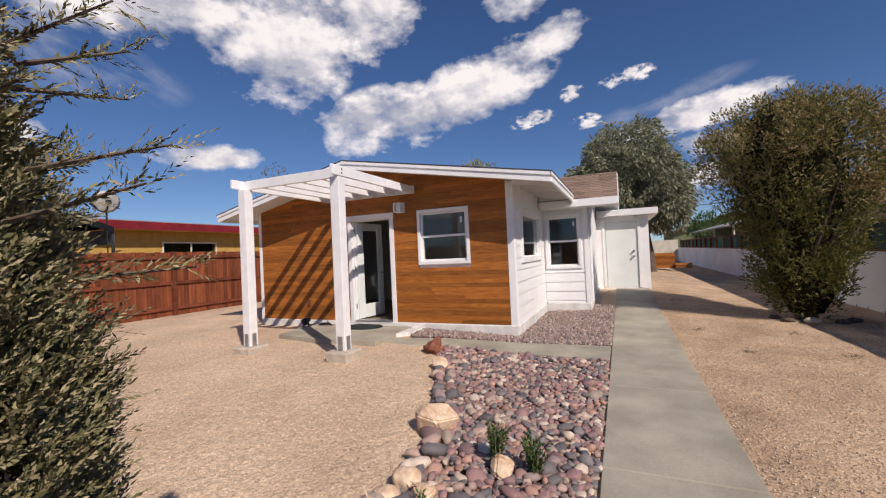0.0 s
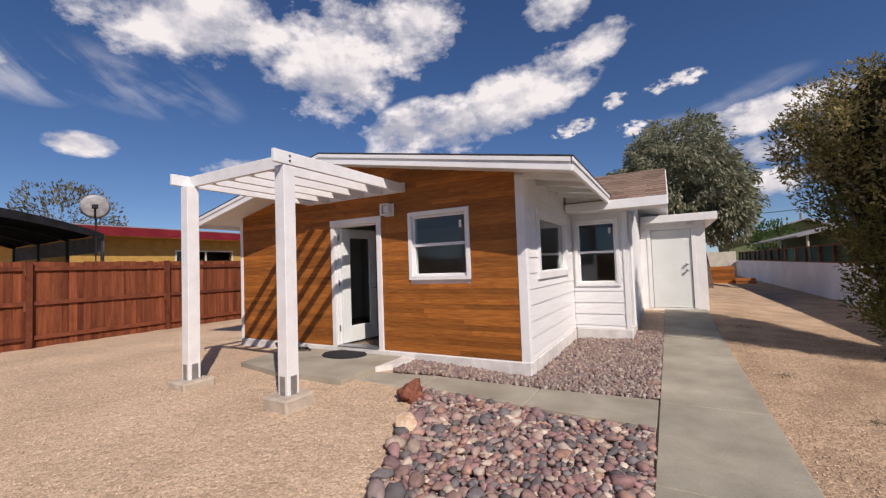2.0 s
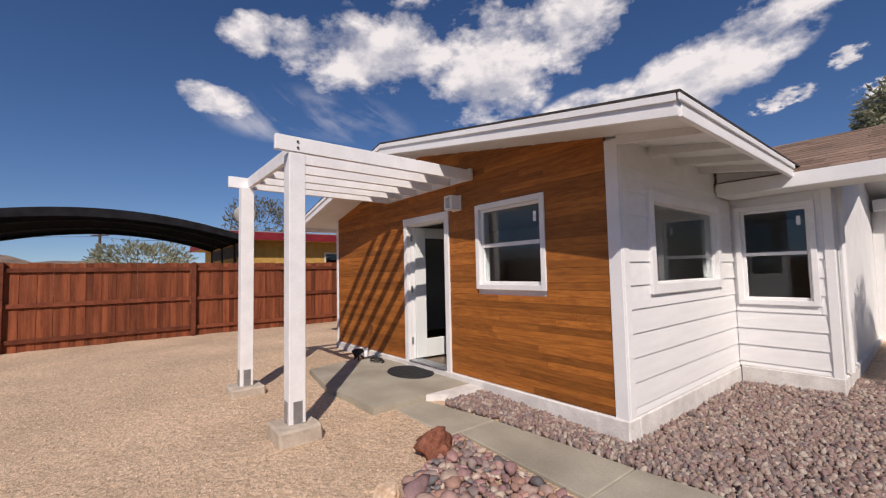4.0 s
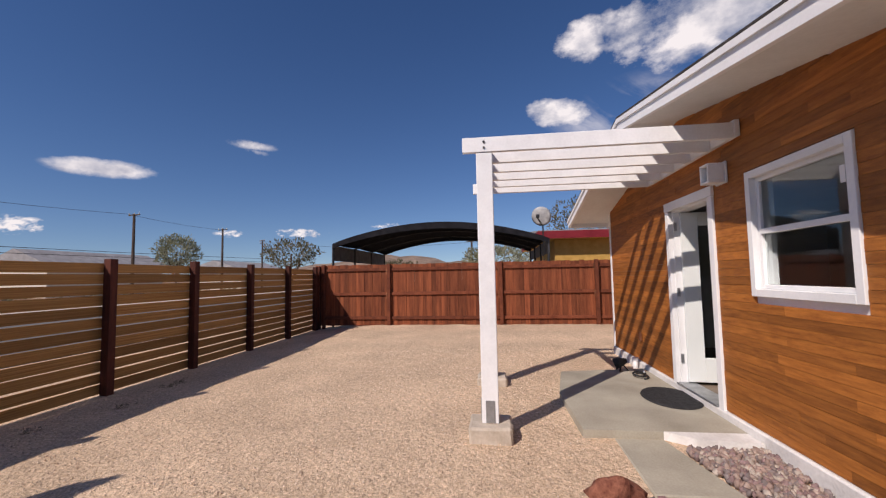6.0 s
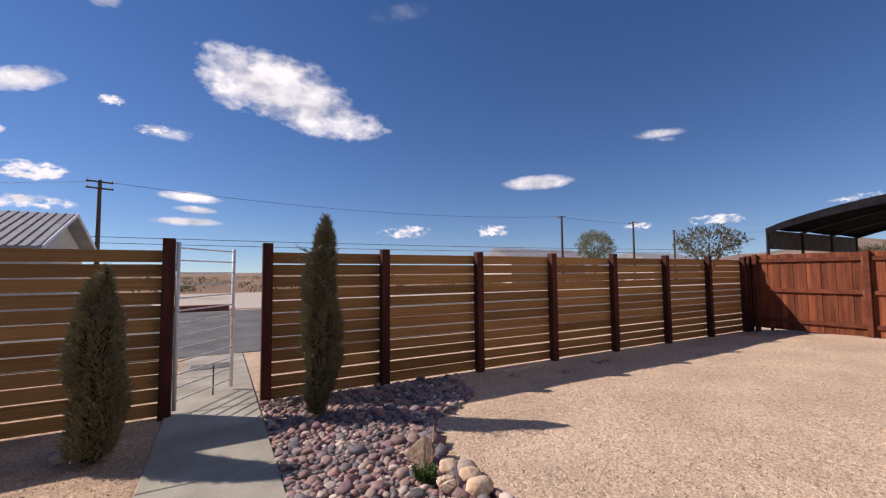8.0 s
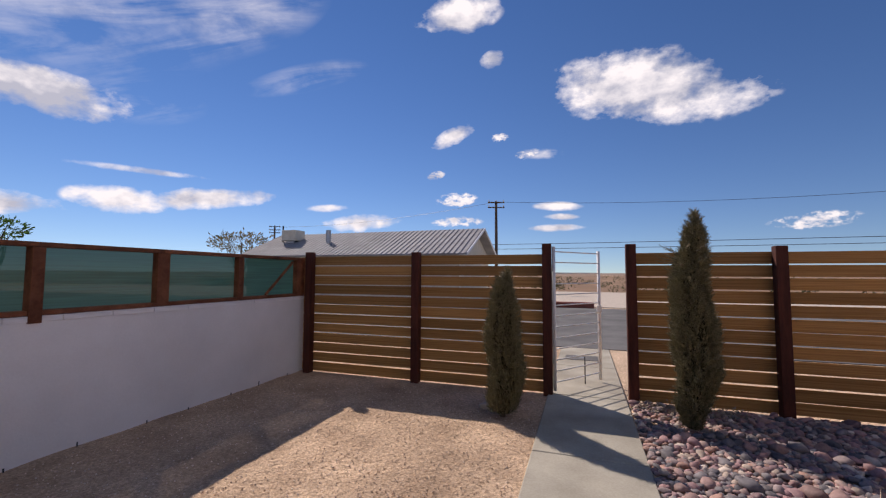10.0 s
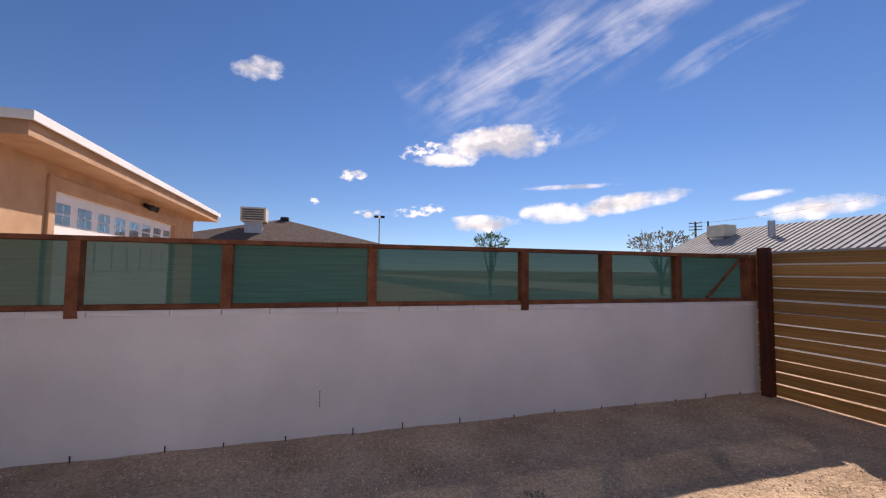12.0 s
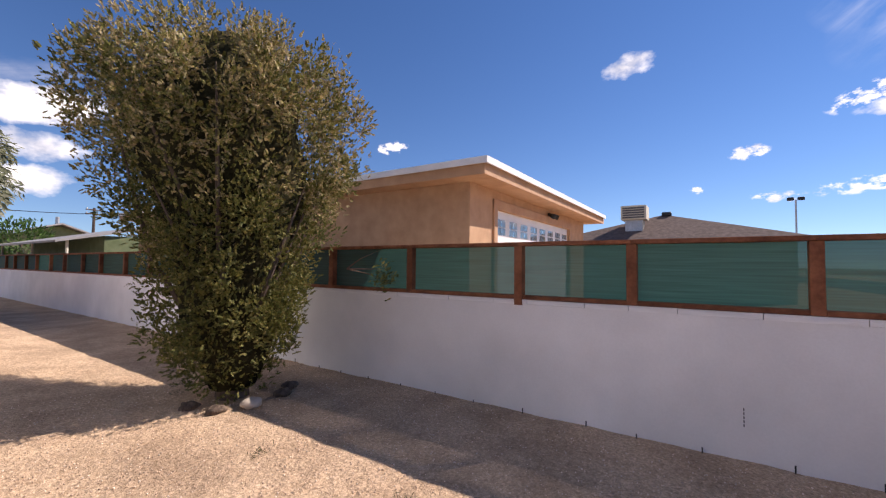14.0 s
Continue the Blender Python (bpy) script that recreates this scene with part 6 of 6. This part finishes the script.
utility_pole(-35, -30, 8.15, (0.1,), "weathered wooden power pole across the street", 80)
utility_pole(-48, -30, 8.2, (0.15,), "weathered wooden power pole further down the street", 80)
utility_pole(-62, -33, 8.0, (0.1, 0.5), "weathered wooden power pole beyond the houses", 60)
utility_pole(7.55, -31, 8.15, (0.1, 0.55), "wooden power pole with two cross arms and a transformer", 20)
utility_pole(41, -41, 8.3, (0.15, 0.6, 1.0), "distant wooden power pole with three cross arms", 30)
utility_pole(-50, 2.0, 5.9, (0.1,), "distant power pole behind the canopy", 60)
utility_pole(14.5, 55, 6.8, (0.2, 0.6), "distant power pole behind the olive house", 20)
fp = thing("floodlight_mast", (59, -2.9, 0), "tall thin mast with two floodlight heads", "street lamp")
part("mast", tube(bmesh.new(), [(59, -2.9, 0), (59, -2.9, 9.3)], 0.09, 8), M_STEEL, fp)
for dy in (-0.45, 0.45):
    part("lamp_head", boxed(58.8, 59.2, -2.9 + dy - 0.3, -2.9 + dy + 0.3, 9.25, 9.6, 0.05), M_DARK, fp)


def wire(a, b, sag, r=0.014):
    a, b = Vector(a), Vector(b)
    pts = [a.lerp(b, k / 14) - Vector((0, 0, sag * 4 * (k / 14) * (1 - k / 14))) for k in range(15)]
    tagged(new("power_line", mesh_of("power_line", tube(bmesh.new(), pts, r, 4), M_DARK)), "thin dark overhead power line between poles", "cable", "overhead lines")


wire((-48, -30, 8.0), (-35, -30, 8.0), 0.15)
wire((-35, -30, 8.1), (7.55, -31, 8.1), 0.9)
wire((7.55, -31, 8.1), (41, -41, 8.1), 0.6)
wire((-60, -28, 4.6), (20, -36, 4.7), 0.3, 0.022)
wire((-60, -29, 4.2), (20, -37, 4.3), 0.3, 0.022)
wire((-50, 2.0, 5.7), (-24, 9, 4.2), 0.5)
wire((-62, -33, 7.8), (-50, 2.0, 5.7), 0.8)
wire((14.5, 55, 6.2), (-4, 58, 6.6), 0.4, 0.03)

# ---- hills and scrub ----


def hills():
    bm = bmesh.new()
    n, prev = 220, None
    for k in range(n + 1):
        az = -180 + 360 * k / n
        bell = math.exp(-((az + 103) / 17) ** 2) * 3.3 + 0.45 * math.exp(-((az + 50) / 30) ** 2) + 0.42
        el = bell * (0.8 + 0.35 * noise.noise(Vector((az * 0.14, 0, 2))) + 0.18 * noise.noise(Vector((az * 0.5, 4, 2))))
        d = toward(az, 0)
        row = [bm.verts.new(d * r + Vector((0, 0, math.tan(radians(el)) * r * f - 2))) for r, f in ((1500, 0), (1750, 0.45), (2000, 1.0), (2300, 0.3))]
        if prev:
            for i in range(3):
                bm.faces.new((prev[i], row[i], row[i + 1], prev[i + 1]))
        prev = row
    return structure("backdrop", bm, M_HILL, "bare brown desert hills on the horizon", True)


hills()
rng = random.Random(61)
verts, faces = [], []
for _ in range(620):
    y = -34 - 240 * rng.random() ** 1.6
    x = rng.uniform(-1, 1) * (25 - y * 1.0)
    s = rng.uniform(0.5, 1.4)
    pts = [(Vector((x + rng.gauss(0, s * 0.5), y + rng.gauss(0, s * 0.5), abs(rng.gauss(0, 0.3)) * s)), Vector((rng.gauss(0, 1), rng.gauss(0, 1), 0.5)), s) for _ in range(16)]
    v, f = leaves(pts, 0.35, rng, blades=2, thin=0.4)
    n = len(verts)
    verts += v
    faces += [tuple(i + n for i in q) for q in f]
me = bpy.data.meshes.new("scrub")
me.from_pydata([tuple(v) for v in verts], [], faces)
me.materials.append(M_SCRUB)
tagged(new("desert_scrub", me), "low dry desert scrub beyond the street", "scrub", kind="stuff")

# ---- rocks ----


def rock(at, size, material, label, seed, flat=0.8, rough=0.45, cat="rock", group="edging rocks"):
    bm = bmesh.new()
    if rough > 0.4 and material is M_ROCKY:
        rr = random.Random(seed * 17)
        for _ in range(15):
            d = Vector((rr.gauss(0, 1), rr.gauss(0, 1), rr.gauss(0, 1))).normalized()
            bm.verts.new((d.x * size[0] * 1.1, d.y * size[1] * 1.1, d.z * size[2] * flat * 1.1))
        bmesh.ops.convex_hull(bm, input=bm.verts)
        bmesh.ops.bevel(bm, geom=bm.edges[:], offset=0.012, segments=2, affect="EDGES")
        ob = new("rock", mesh_of("rock", bm, material))
        ob.location = at
        return tagged(ob, label, cat, group)
    bmesh.ops.create_icosphere(bm, subdivisions=3, radius=1)
    off = Vector((seed * 7.1, seed * 3.3, seed))
    for v in bm.verts:
        n = v.co.normalized()
        cell = noise.cell_vector(n * 1.6 + off) if material is M_ROCKY else Vector((0, 0, 0))
        v.co = n * (1 + rough * noise.noise(n * 1.4 + off) + rough * 0.35 * noise.noise(n * 4 + off)) + cell * 0.06
        v.co = Vector((v.co.x * size[0], v.co.y * size[1], v.co.z * size[2] * flat))
    ob = new("rock", mesh_of("rock", bm, material, True))
    ob.location = at
    return tagged(ob, label, cat, group)


rock((-1.52, 3.12, 0.10), (0.20, 0.17, 0.20), M_ROCKY, "pale ochre angular rock edging the cobble bed", 1)
rock((-2.60, 5.42, 0.13), (0.15, 0.15, 0.17), M_ROCKR, "rough red lava rock at the path corner", 2, rough=0.6)
rock((-2.22, 4.75, 0.10), (0.13, 0.12, 0.14), M_ROCKY, "buff rounded rock edging the bed", 3)
rock((-1.16, 1.74, 0.13), (0.12, 0.11, 0.21), M_ROCKY, "pale ochre standing rock at the bed edge", 4)
rock((-0.80, 2.62, 0.08), (0.09, 0.08, 0.10), M_ROCKY, "small ochre rock between the shrubs", 5)
rock((-1.36, 2.30, 0.07), (0.10, 0.085, 0.09), M_ROCKY, "rounded buff boulder edging the bed", 6, rough=0.2)
rock((-1.33, 1.93, 0.06), (0.085, 0.08, 0.08), M_ROCKY, "rounded buff boulder edging the bed", 7, rough=0.2)
rock((-1.40, 2.11, 0.06), (0.09, 0.075, 0.075), M_ROCKY, "rounded buff boulder edging the bed", 9, rough=0.2)
rock((-1.17, 2.17, 0.07), (0.10, 0.09, 0.09), M_ROCKY, "small ochre angular rock in the bed", 10)
rock((3.05, 9.2, 0.05), (0.11, 0.09, 0.08), M_CONCP, "pale rounded stone below the bush", 8, rough=0.2)
for i, (x, y) in enumerate(((2.75, 9.35), (3.5, 9.3), (2.65, 9.7), (3.75, 9.5), (1.35, 0.05))):
    rock((x, y, 0.02), (0.10, 0.09, 0.07), M_BARK if i < 4 else M_CONCP, "dark stone ringing the bush" if i < 4 else "pale stone beside the small cypress", 20 + i)

# ---- cobble bed ----
LEFT_EDGE = [(-0.62, -2.95), (0.35, -2.6), (0.9, -1.75), (1.7, -1.42), (2.3, -1.48), (3.1, -1.55), (4.0, -1.95), (4.9, -2.32), (5.75, -2.72)]


def left_edge(y):
    for (y0, x0), (y1, x1) in zip(LEFT_EDGE, LEFT_EDGE[1:]):
        if y0 <= y <= y1:
            return x0 + (x1 - x0) * (y - y0) / (y1 - y0)
    return None


bed = thing("cobble_bed", (-1, 3, 0), "bed of rounded mauve and grey river cobbles", "cobbles")
rng = random.Random(71)
COB = [stone_mesh("cobble", M_COB, k, 2, rng.uniform(0.45, 0.75), 0.5) for k in range(9)]
placed = []
tries = 0
grid = {}
while tries < 160000 and len(placed) < 3600:
    tries += 1
    y = rng.uniform(-0.6, 5.74)
    x = rng.uniform(-3.0, -0.22)
    e = left_edge(y)
    if x < e + 0.02:
        continue
    near_edge = x < e + 0.22
    r = rng.uniform(0.05, 0.105) if near_edge and 1.2 < y < 5 else rng.choice((0.024, 0.028, 0.031, 0.034, 0.037, 0.04, 0.045, 0.05, 0.058, 0.07))
    if x + r > -0.2:
        continue
    key = (int(x * 5), int(y * 5))
    if any((x - a) ** 2 + (y - b) ** 2 < (0.72 * (r + c)) ** 2 for i in (-1, 0, 1) for j in (-1, 0, 1) for a, b, c in grid.get((key[0] + i, key[1] + j), ())):
        continue
    grid.setdefault(key, []).append((x, y, r))
    placed.append((x, y, r))
placed.sort(key=lambda p: abs(p[1] - 2.6) + abs(p[0] + 1.0) * 0.3)


def cobble_pose(x, y, r, rr):
    return Matrix.Translation((x, y, gz(x, y) + r * 0.30 + rr.uniform(0, 0.03))) @ pose(0, 0, 0, rr.uniform(-22, 22), rr.uniform(-22, 22), rr.uniform(0, 360)) @ Matrix.Diagonal((r, r, r, 1))


for i, (x, y, r) in enumerate(placed[:300]):
    piece("cobble", COB[i % 9], bed, cobble_pose(x, y, r, rng))


def scatter(name, poses, shapes, material, parent, label):
    """Many small stones joined into one mesh."""
    vs, fs, n = [], [], 0
    base = []
    for me in shapes:
        co = np.empty(len(me.vertices) * 3)
        me.vertices.foreach_get("co", co)
        base.append((co.reshape(-1, 3), [tuple(p.vertices) for p in me.polygons]))
    for i, m in enumerate(poses):
        co, polys = base[i % len(base)]
        a = np.array(m)
        vs.append(co @ a[:3, :3].T + a[:3, 3])
        fs += [tuple(v + n for v in p) for p in polys]
        n += len(co)
    me = bpy.data.meshes.new(name)
    me.from_pydata(np.concatenate(vs).tolist(), [], fs)
    me.materials.append(material)
    me.shade_smooth()
    ob = new(name, me)
    if parent:
        adopt(ob, parent)
    return tagged(ob, label, kind="stuff")


SMALL = [stone_mesh("pebble_shape", M_COBI, 40 + k, 2, 0.5 + 0.07 * (k % 4), 0.5) for k in range(7)]
CHIP = [stone_mesh("chip_shape", M_GRAV, 60 + k, 1, 0.7, 0.5) for k in range(6)]
fill = [cobble_pose(x, y, r, rng) for x, y, r in placed[300:]]
for _ in range(2200):
    y = rng.uniform(-0.6, 5.76)
    x = rng.uniform(left_edge(y) if left_edge(y) else -1, -0.22)
    r = rng.uniform(0.022, 0.045)
    fill.append(Matrix.Translation((x, y, gz(x, y) + r * 0.4)) @ pose(0, 0, 0, rng.uniform(-30, 30), rng.uniform(-30, 30), rng.uniform(0, 360)) @ Matrix.Diagonal((r, r, r, 1)))
scatter("cobble_fill", fill, SMALL, M_COBI, bed, "smaller cobbles filling the bed")

# crushed gravel along the house
poses_ = []
while len(poses_) < 8500:
    if rng.random() < 0.22:
        x, y = rng.uniform(-3.42, -1.65), rng.uniform(6.2, 6.79)
        if y < walk_edge(x) + 0.01:
            continue
    else:
        x, y = rng.uniform(-1.65, -0.215), rng.uniform(6.45, 10.6)
        if y < walk_edge(x) + 0.01 or x < -0.68 and y > 9.74:
            continue
    r = rng.uniform(0.016, 0.034)
    poses_.append(Matrix.Translation((x, y, gz(x, y) + 0.012 + rng.uniform(0, 0.03))) @ pose(0, 0, 0, rng.uniform(0, 360), rng.uniform(0, 360), rng.uniform(0, 360)) @ Matrix.Diagonal((r, r, r, 1)))
scatter("gravel", poses_, CHIP, M_GRAV, None, "mauve crushed gravel along the house wall")
# loose granite grit over the yard
poses_ = []
while len(poses_) < 20000:
    x, y = rng.uniform(-8, 4.5), rng.uniform(-0.5, 11)
    if -0.22 < x < 0.76 or (y > 5.4 and -7.6 < x < -0.2) or (left_edge(y) and left_edge(y) < x < -0.2):
        continue
    d = math.hypot(x - 0.3, y - 4.8)
    if rng.random() > 1.4 / (0.6 + d * 0.45):
        continue
    r = rng.uniform(0.003, 0.0075)
    poses_.append(Matrix.Translation((x, y, gz(x, y) + 0.002)) @ pose(0, 0, 0, rng.uniform(0, 360), rng.uniform(0, 360), rng.uniform(0, 360)) @ Matrix.Diagonal((r, r, r, 1)))
GRIT = []
for k in range(4):
    bm = bmesh.new()
    bmesh.ops.create_icosphere(bm, subdivisions=1, radius=1)
    for v in bm.verts:
        v.co *= 1 + 0.4 * noise.noise(v.co * 2 + Vector((k * 9, 0, 0)))
    GRIT.append(mesh_of("grit_shape", bm, M_GRIT))
scatter("grit", poses_, GRIT, M_GRIT, None, "loose granite grit on the yard")

# ---- small things ----
pins = thing("rebar_pins", (WX - 0.02, 4, 0), "row of rusty rebar stubs along the foot of the wall", "rebar")
rng = random.Random(13)
y = -0.4
while y < 12:
    h = rng.uniform(0.015, 0.06)
    part("pin", tube(bmesh.new(), [(WX - 0.02, y, -0.05), (WX - 0.02 + rng.uniform(-0.01, 0.005), y, gz(WX, y) + h)], 0.006, 5), M_DARK, pins)
    y += rng.uniform(0.42, 0.66)
marks = thing("chalk_marks", (WX - 0.001, 4.84, 0.35), "short dark pencil dashes on the white wall", "marking")
for k in range(5):
    part("dash", boxed(WX - 0.003, WX - 0.0005, 4.836, 4.844, 0.27 + 0.032 * k, 0.29 + 0.032 * k), M_DARK, marks)
lid = thing("meter_box", (0.28, -3.25, 0.02), "dark meter box lid set in the outer pavement", "utility cover")
part("lid", boxed(0.05, 0.62, -3.42, -3.0, 0.018, 0.030, 0.004), M_ASPH, lid)
part("lift_tab", boxed(0.29, 0.37, -3.24, -3.18, 0.030, 0.034), M_STEEL, lid)
for i in range(16):
    x, y = rng.uniform(1.0, 4.3), rng.uniform(3.0, 12.0)
    if i > 10:
        x, y = rng.uniform(-6, -3), rng.uniform(-0.5, 0.1)
    w = thing("dry_weed", (x, y, gz(x, y)), "small tuft of dry weeds on the sand", "weed", "dry weeds")
    pts = [(Vector((x + rng.gauss(0, 0.05), y + rng.gauss(0, 0.05), gz(x, y) + 0.004)), Vector((rng.gauss(0, 1), rng.gauss(0, 1), 0.2)), 1) for _ in range(26)]
    leaf_part("blades", leaves(pts, 0.035, rng, blades=3, thin=0.16, up=0.25), M_SCRUB, w)["kind"] = "stuff"
litter = []
for _ in range(420):
    x, y = rng.uniform(-1.4, -0.3), rng.gauss(-0.42, 0.12)
    litter.append((Vector((x, y, 0.03 + rng.random() * 0.04)), Vector((rng.gauss(0, 1), rng.gauss(0, 1), 0)), 1))
me = bpy.data.meshes.new("leaf_litter")
vf = leaves(litter, 0.035, rng, blades=2, thin=0.4, up=0.1)
me.from_pydata([tuple(v) for v in vf[0]], [], vf[1])
me.materials.append(M_TWIG)
tagged(new("leaf_litter", me), "dry leaf litter along the foot of the slat fence", "leaf litter", kind="stuff")

# ---- cedar planks of the front wall ----
PLANK = mesh_of("plank", box(bmesh.new(), -0.5, 0.5, -0.5, 0.5, -0.5, 0.5, 0.0), M_PLANK)
rng = random.Random(91)
ROWH = 0.0735
HOLES = [(DOOR[0] - 0.091, DOOR[1] + 0.091, 0.2, DOOR[3] + 0.101), (WIN1[0] - 0.061, WIN1[1] + 0.061, WIN1[2] - 0.061, WIN1[3] + 0.061)]
z = 0.262
while z < RIDGE_Z - 0.1:
    lo_x, hi_x = HX0 + 0.052, HX1 - 0.102
    if z > roof_z(HX0) - 0.1:
        lo_x = max(lo_x, EAVE_L[0] + (RIDGE_X - EAVE_L[0]) * (z + 0.09 - EAVE_L[1]) / (RIDGE_Z - EAVE_L[1]))
    if z > roof_z(HX1) - 0.1:
        hi_x = min(hi_x, EAVE_R[0] + (RIDGE_X - EAVE_R[0]) * (z + 0.09 - EAVE_R[1]) / (RIDGE_Z - EAVE_R[1]))
    spans = [(lo_x, hi_x)]
    for a, b, h0, h1 in HOLES:
        if z + ROWH > h0 and z < h1:
            spans = [s for p, q in spans for s in ((p, min(q, a)), (max(p, b), q)) if s[1] - s[0] > 0.03]
    for p, q in spans:
        x = p
        while x < q - 0.01:
            ln = rng.uniform(0.6, 1.6)
            x1 = q if q - (x + ln) < 0.35 else x + ln
            piece("plank", PLANK, wall_front, Matrix.Translation(((x + x1) / 2, HY - 0.014 + rng.uniform(-0.002, 0.002), z + ROWH / 2)) @ Matrix.Diagonal((x1 - x - 0.0015, 0.026, ROWH - 0.0018, 1)))
            x = x1
    z += ROWH

# ---- lap siding ----


def lap_mesh(name):
    """A lap board, 1 long along x, 1 high, thick foot and thin head, facing -y."""
    bm = bmesh.new()
    prism(bm, [(-0.020, 0.0), (-0.004, 1.03), (0.0, 1.03), (0.0, 0.0)], "x", -0.5, 0.5)
    return mesh_of(name, bm, M_WHITE)


LAP = lap_mesh("siding_board")
EXP = 0.2155


def lap_wall(parent, a0, a1, z0, z1, hole, m):
    z = z0
    while z < z1 - 0.02:
        h = min(EXP if z > z0 else 0.333 - z0, z1 - z)
        spans = [(a0, a1)]
        if hole and z + h > hole[2] and z < hole[3]:
            spans = [s for p, q in spans for s in ((p, hole[0]), (hole[1], q)) if s[1] - s[0] > 0.02]
            cuts = [(z, hole[2])] if z < hole[2] - 0.02 else []
            cuts += [(hole[3], z + h)] if z + h > hole[3] + 0.02 else []
            for c0, c1 in cuts:
                piece("siding_board", LAP, parent, m @ Matrix.Translation(((hole[0] + hole[1]) / 2, -0.001, c0)) @ Matrix.Diagonal((hole[1] - hole[0], 1, (c1 - c0) / 1.03, 1)))
        for p, q in spans:
            piece("siding_board", LAP, parent, m @ Matrix.Translation(((p + q) / 2, -0.001, z)) @ Matrix.Diagonal((q - p - 0.001, 1, h, 1)))
        z += h


lap_wall(wall_side, HY + 0.101, BAY_Y - 0.022, 0.262, 2.49, (WIN2[0] - 0.101, WIN2[1] + 0.101, WIN2[2] - 0.101, WIN2[3] + 0.101), Matrix.Translation((HX1, 0, 0)) @ pose(0, 0, 0, 0, 0, 90))
lap_wall(wall_bay, HX1 + 0.024, REAR_X - 0.071, 0.275, 2.45, (WIN3[0] - 0.061, WIN3[1] + 0.061, WIN3[2] - 0.061, WIN3[3] + 0.061), Matrix.Translation((0, BAY_Y, 0)))
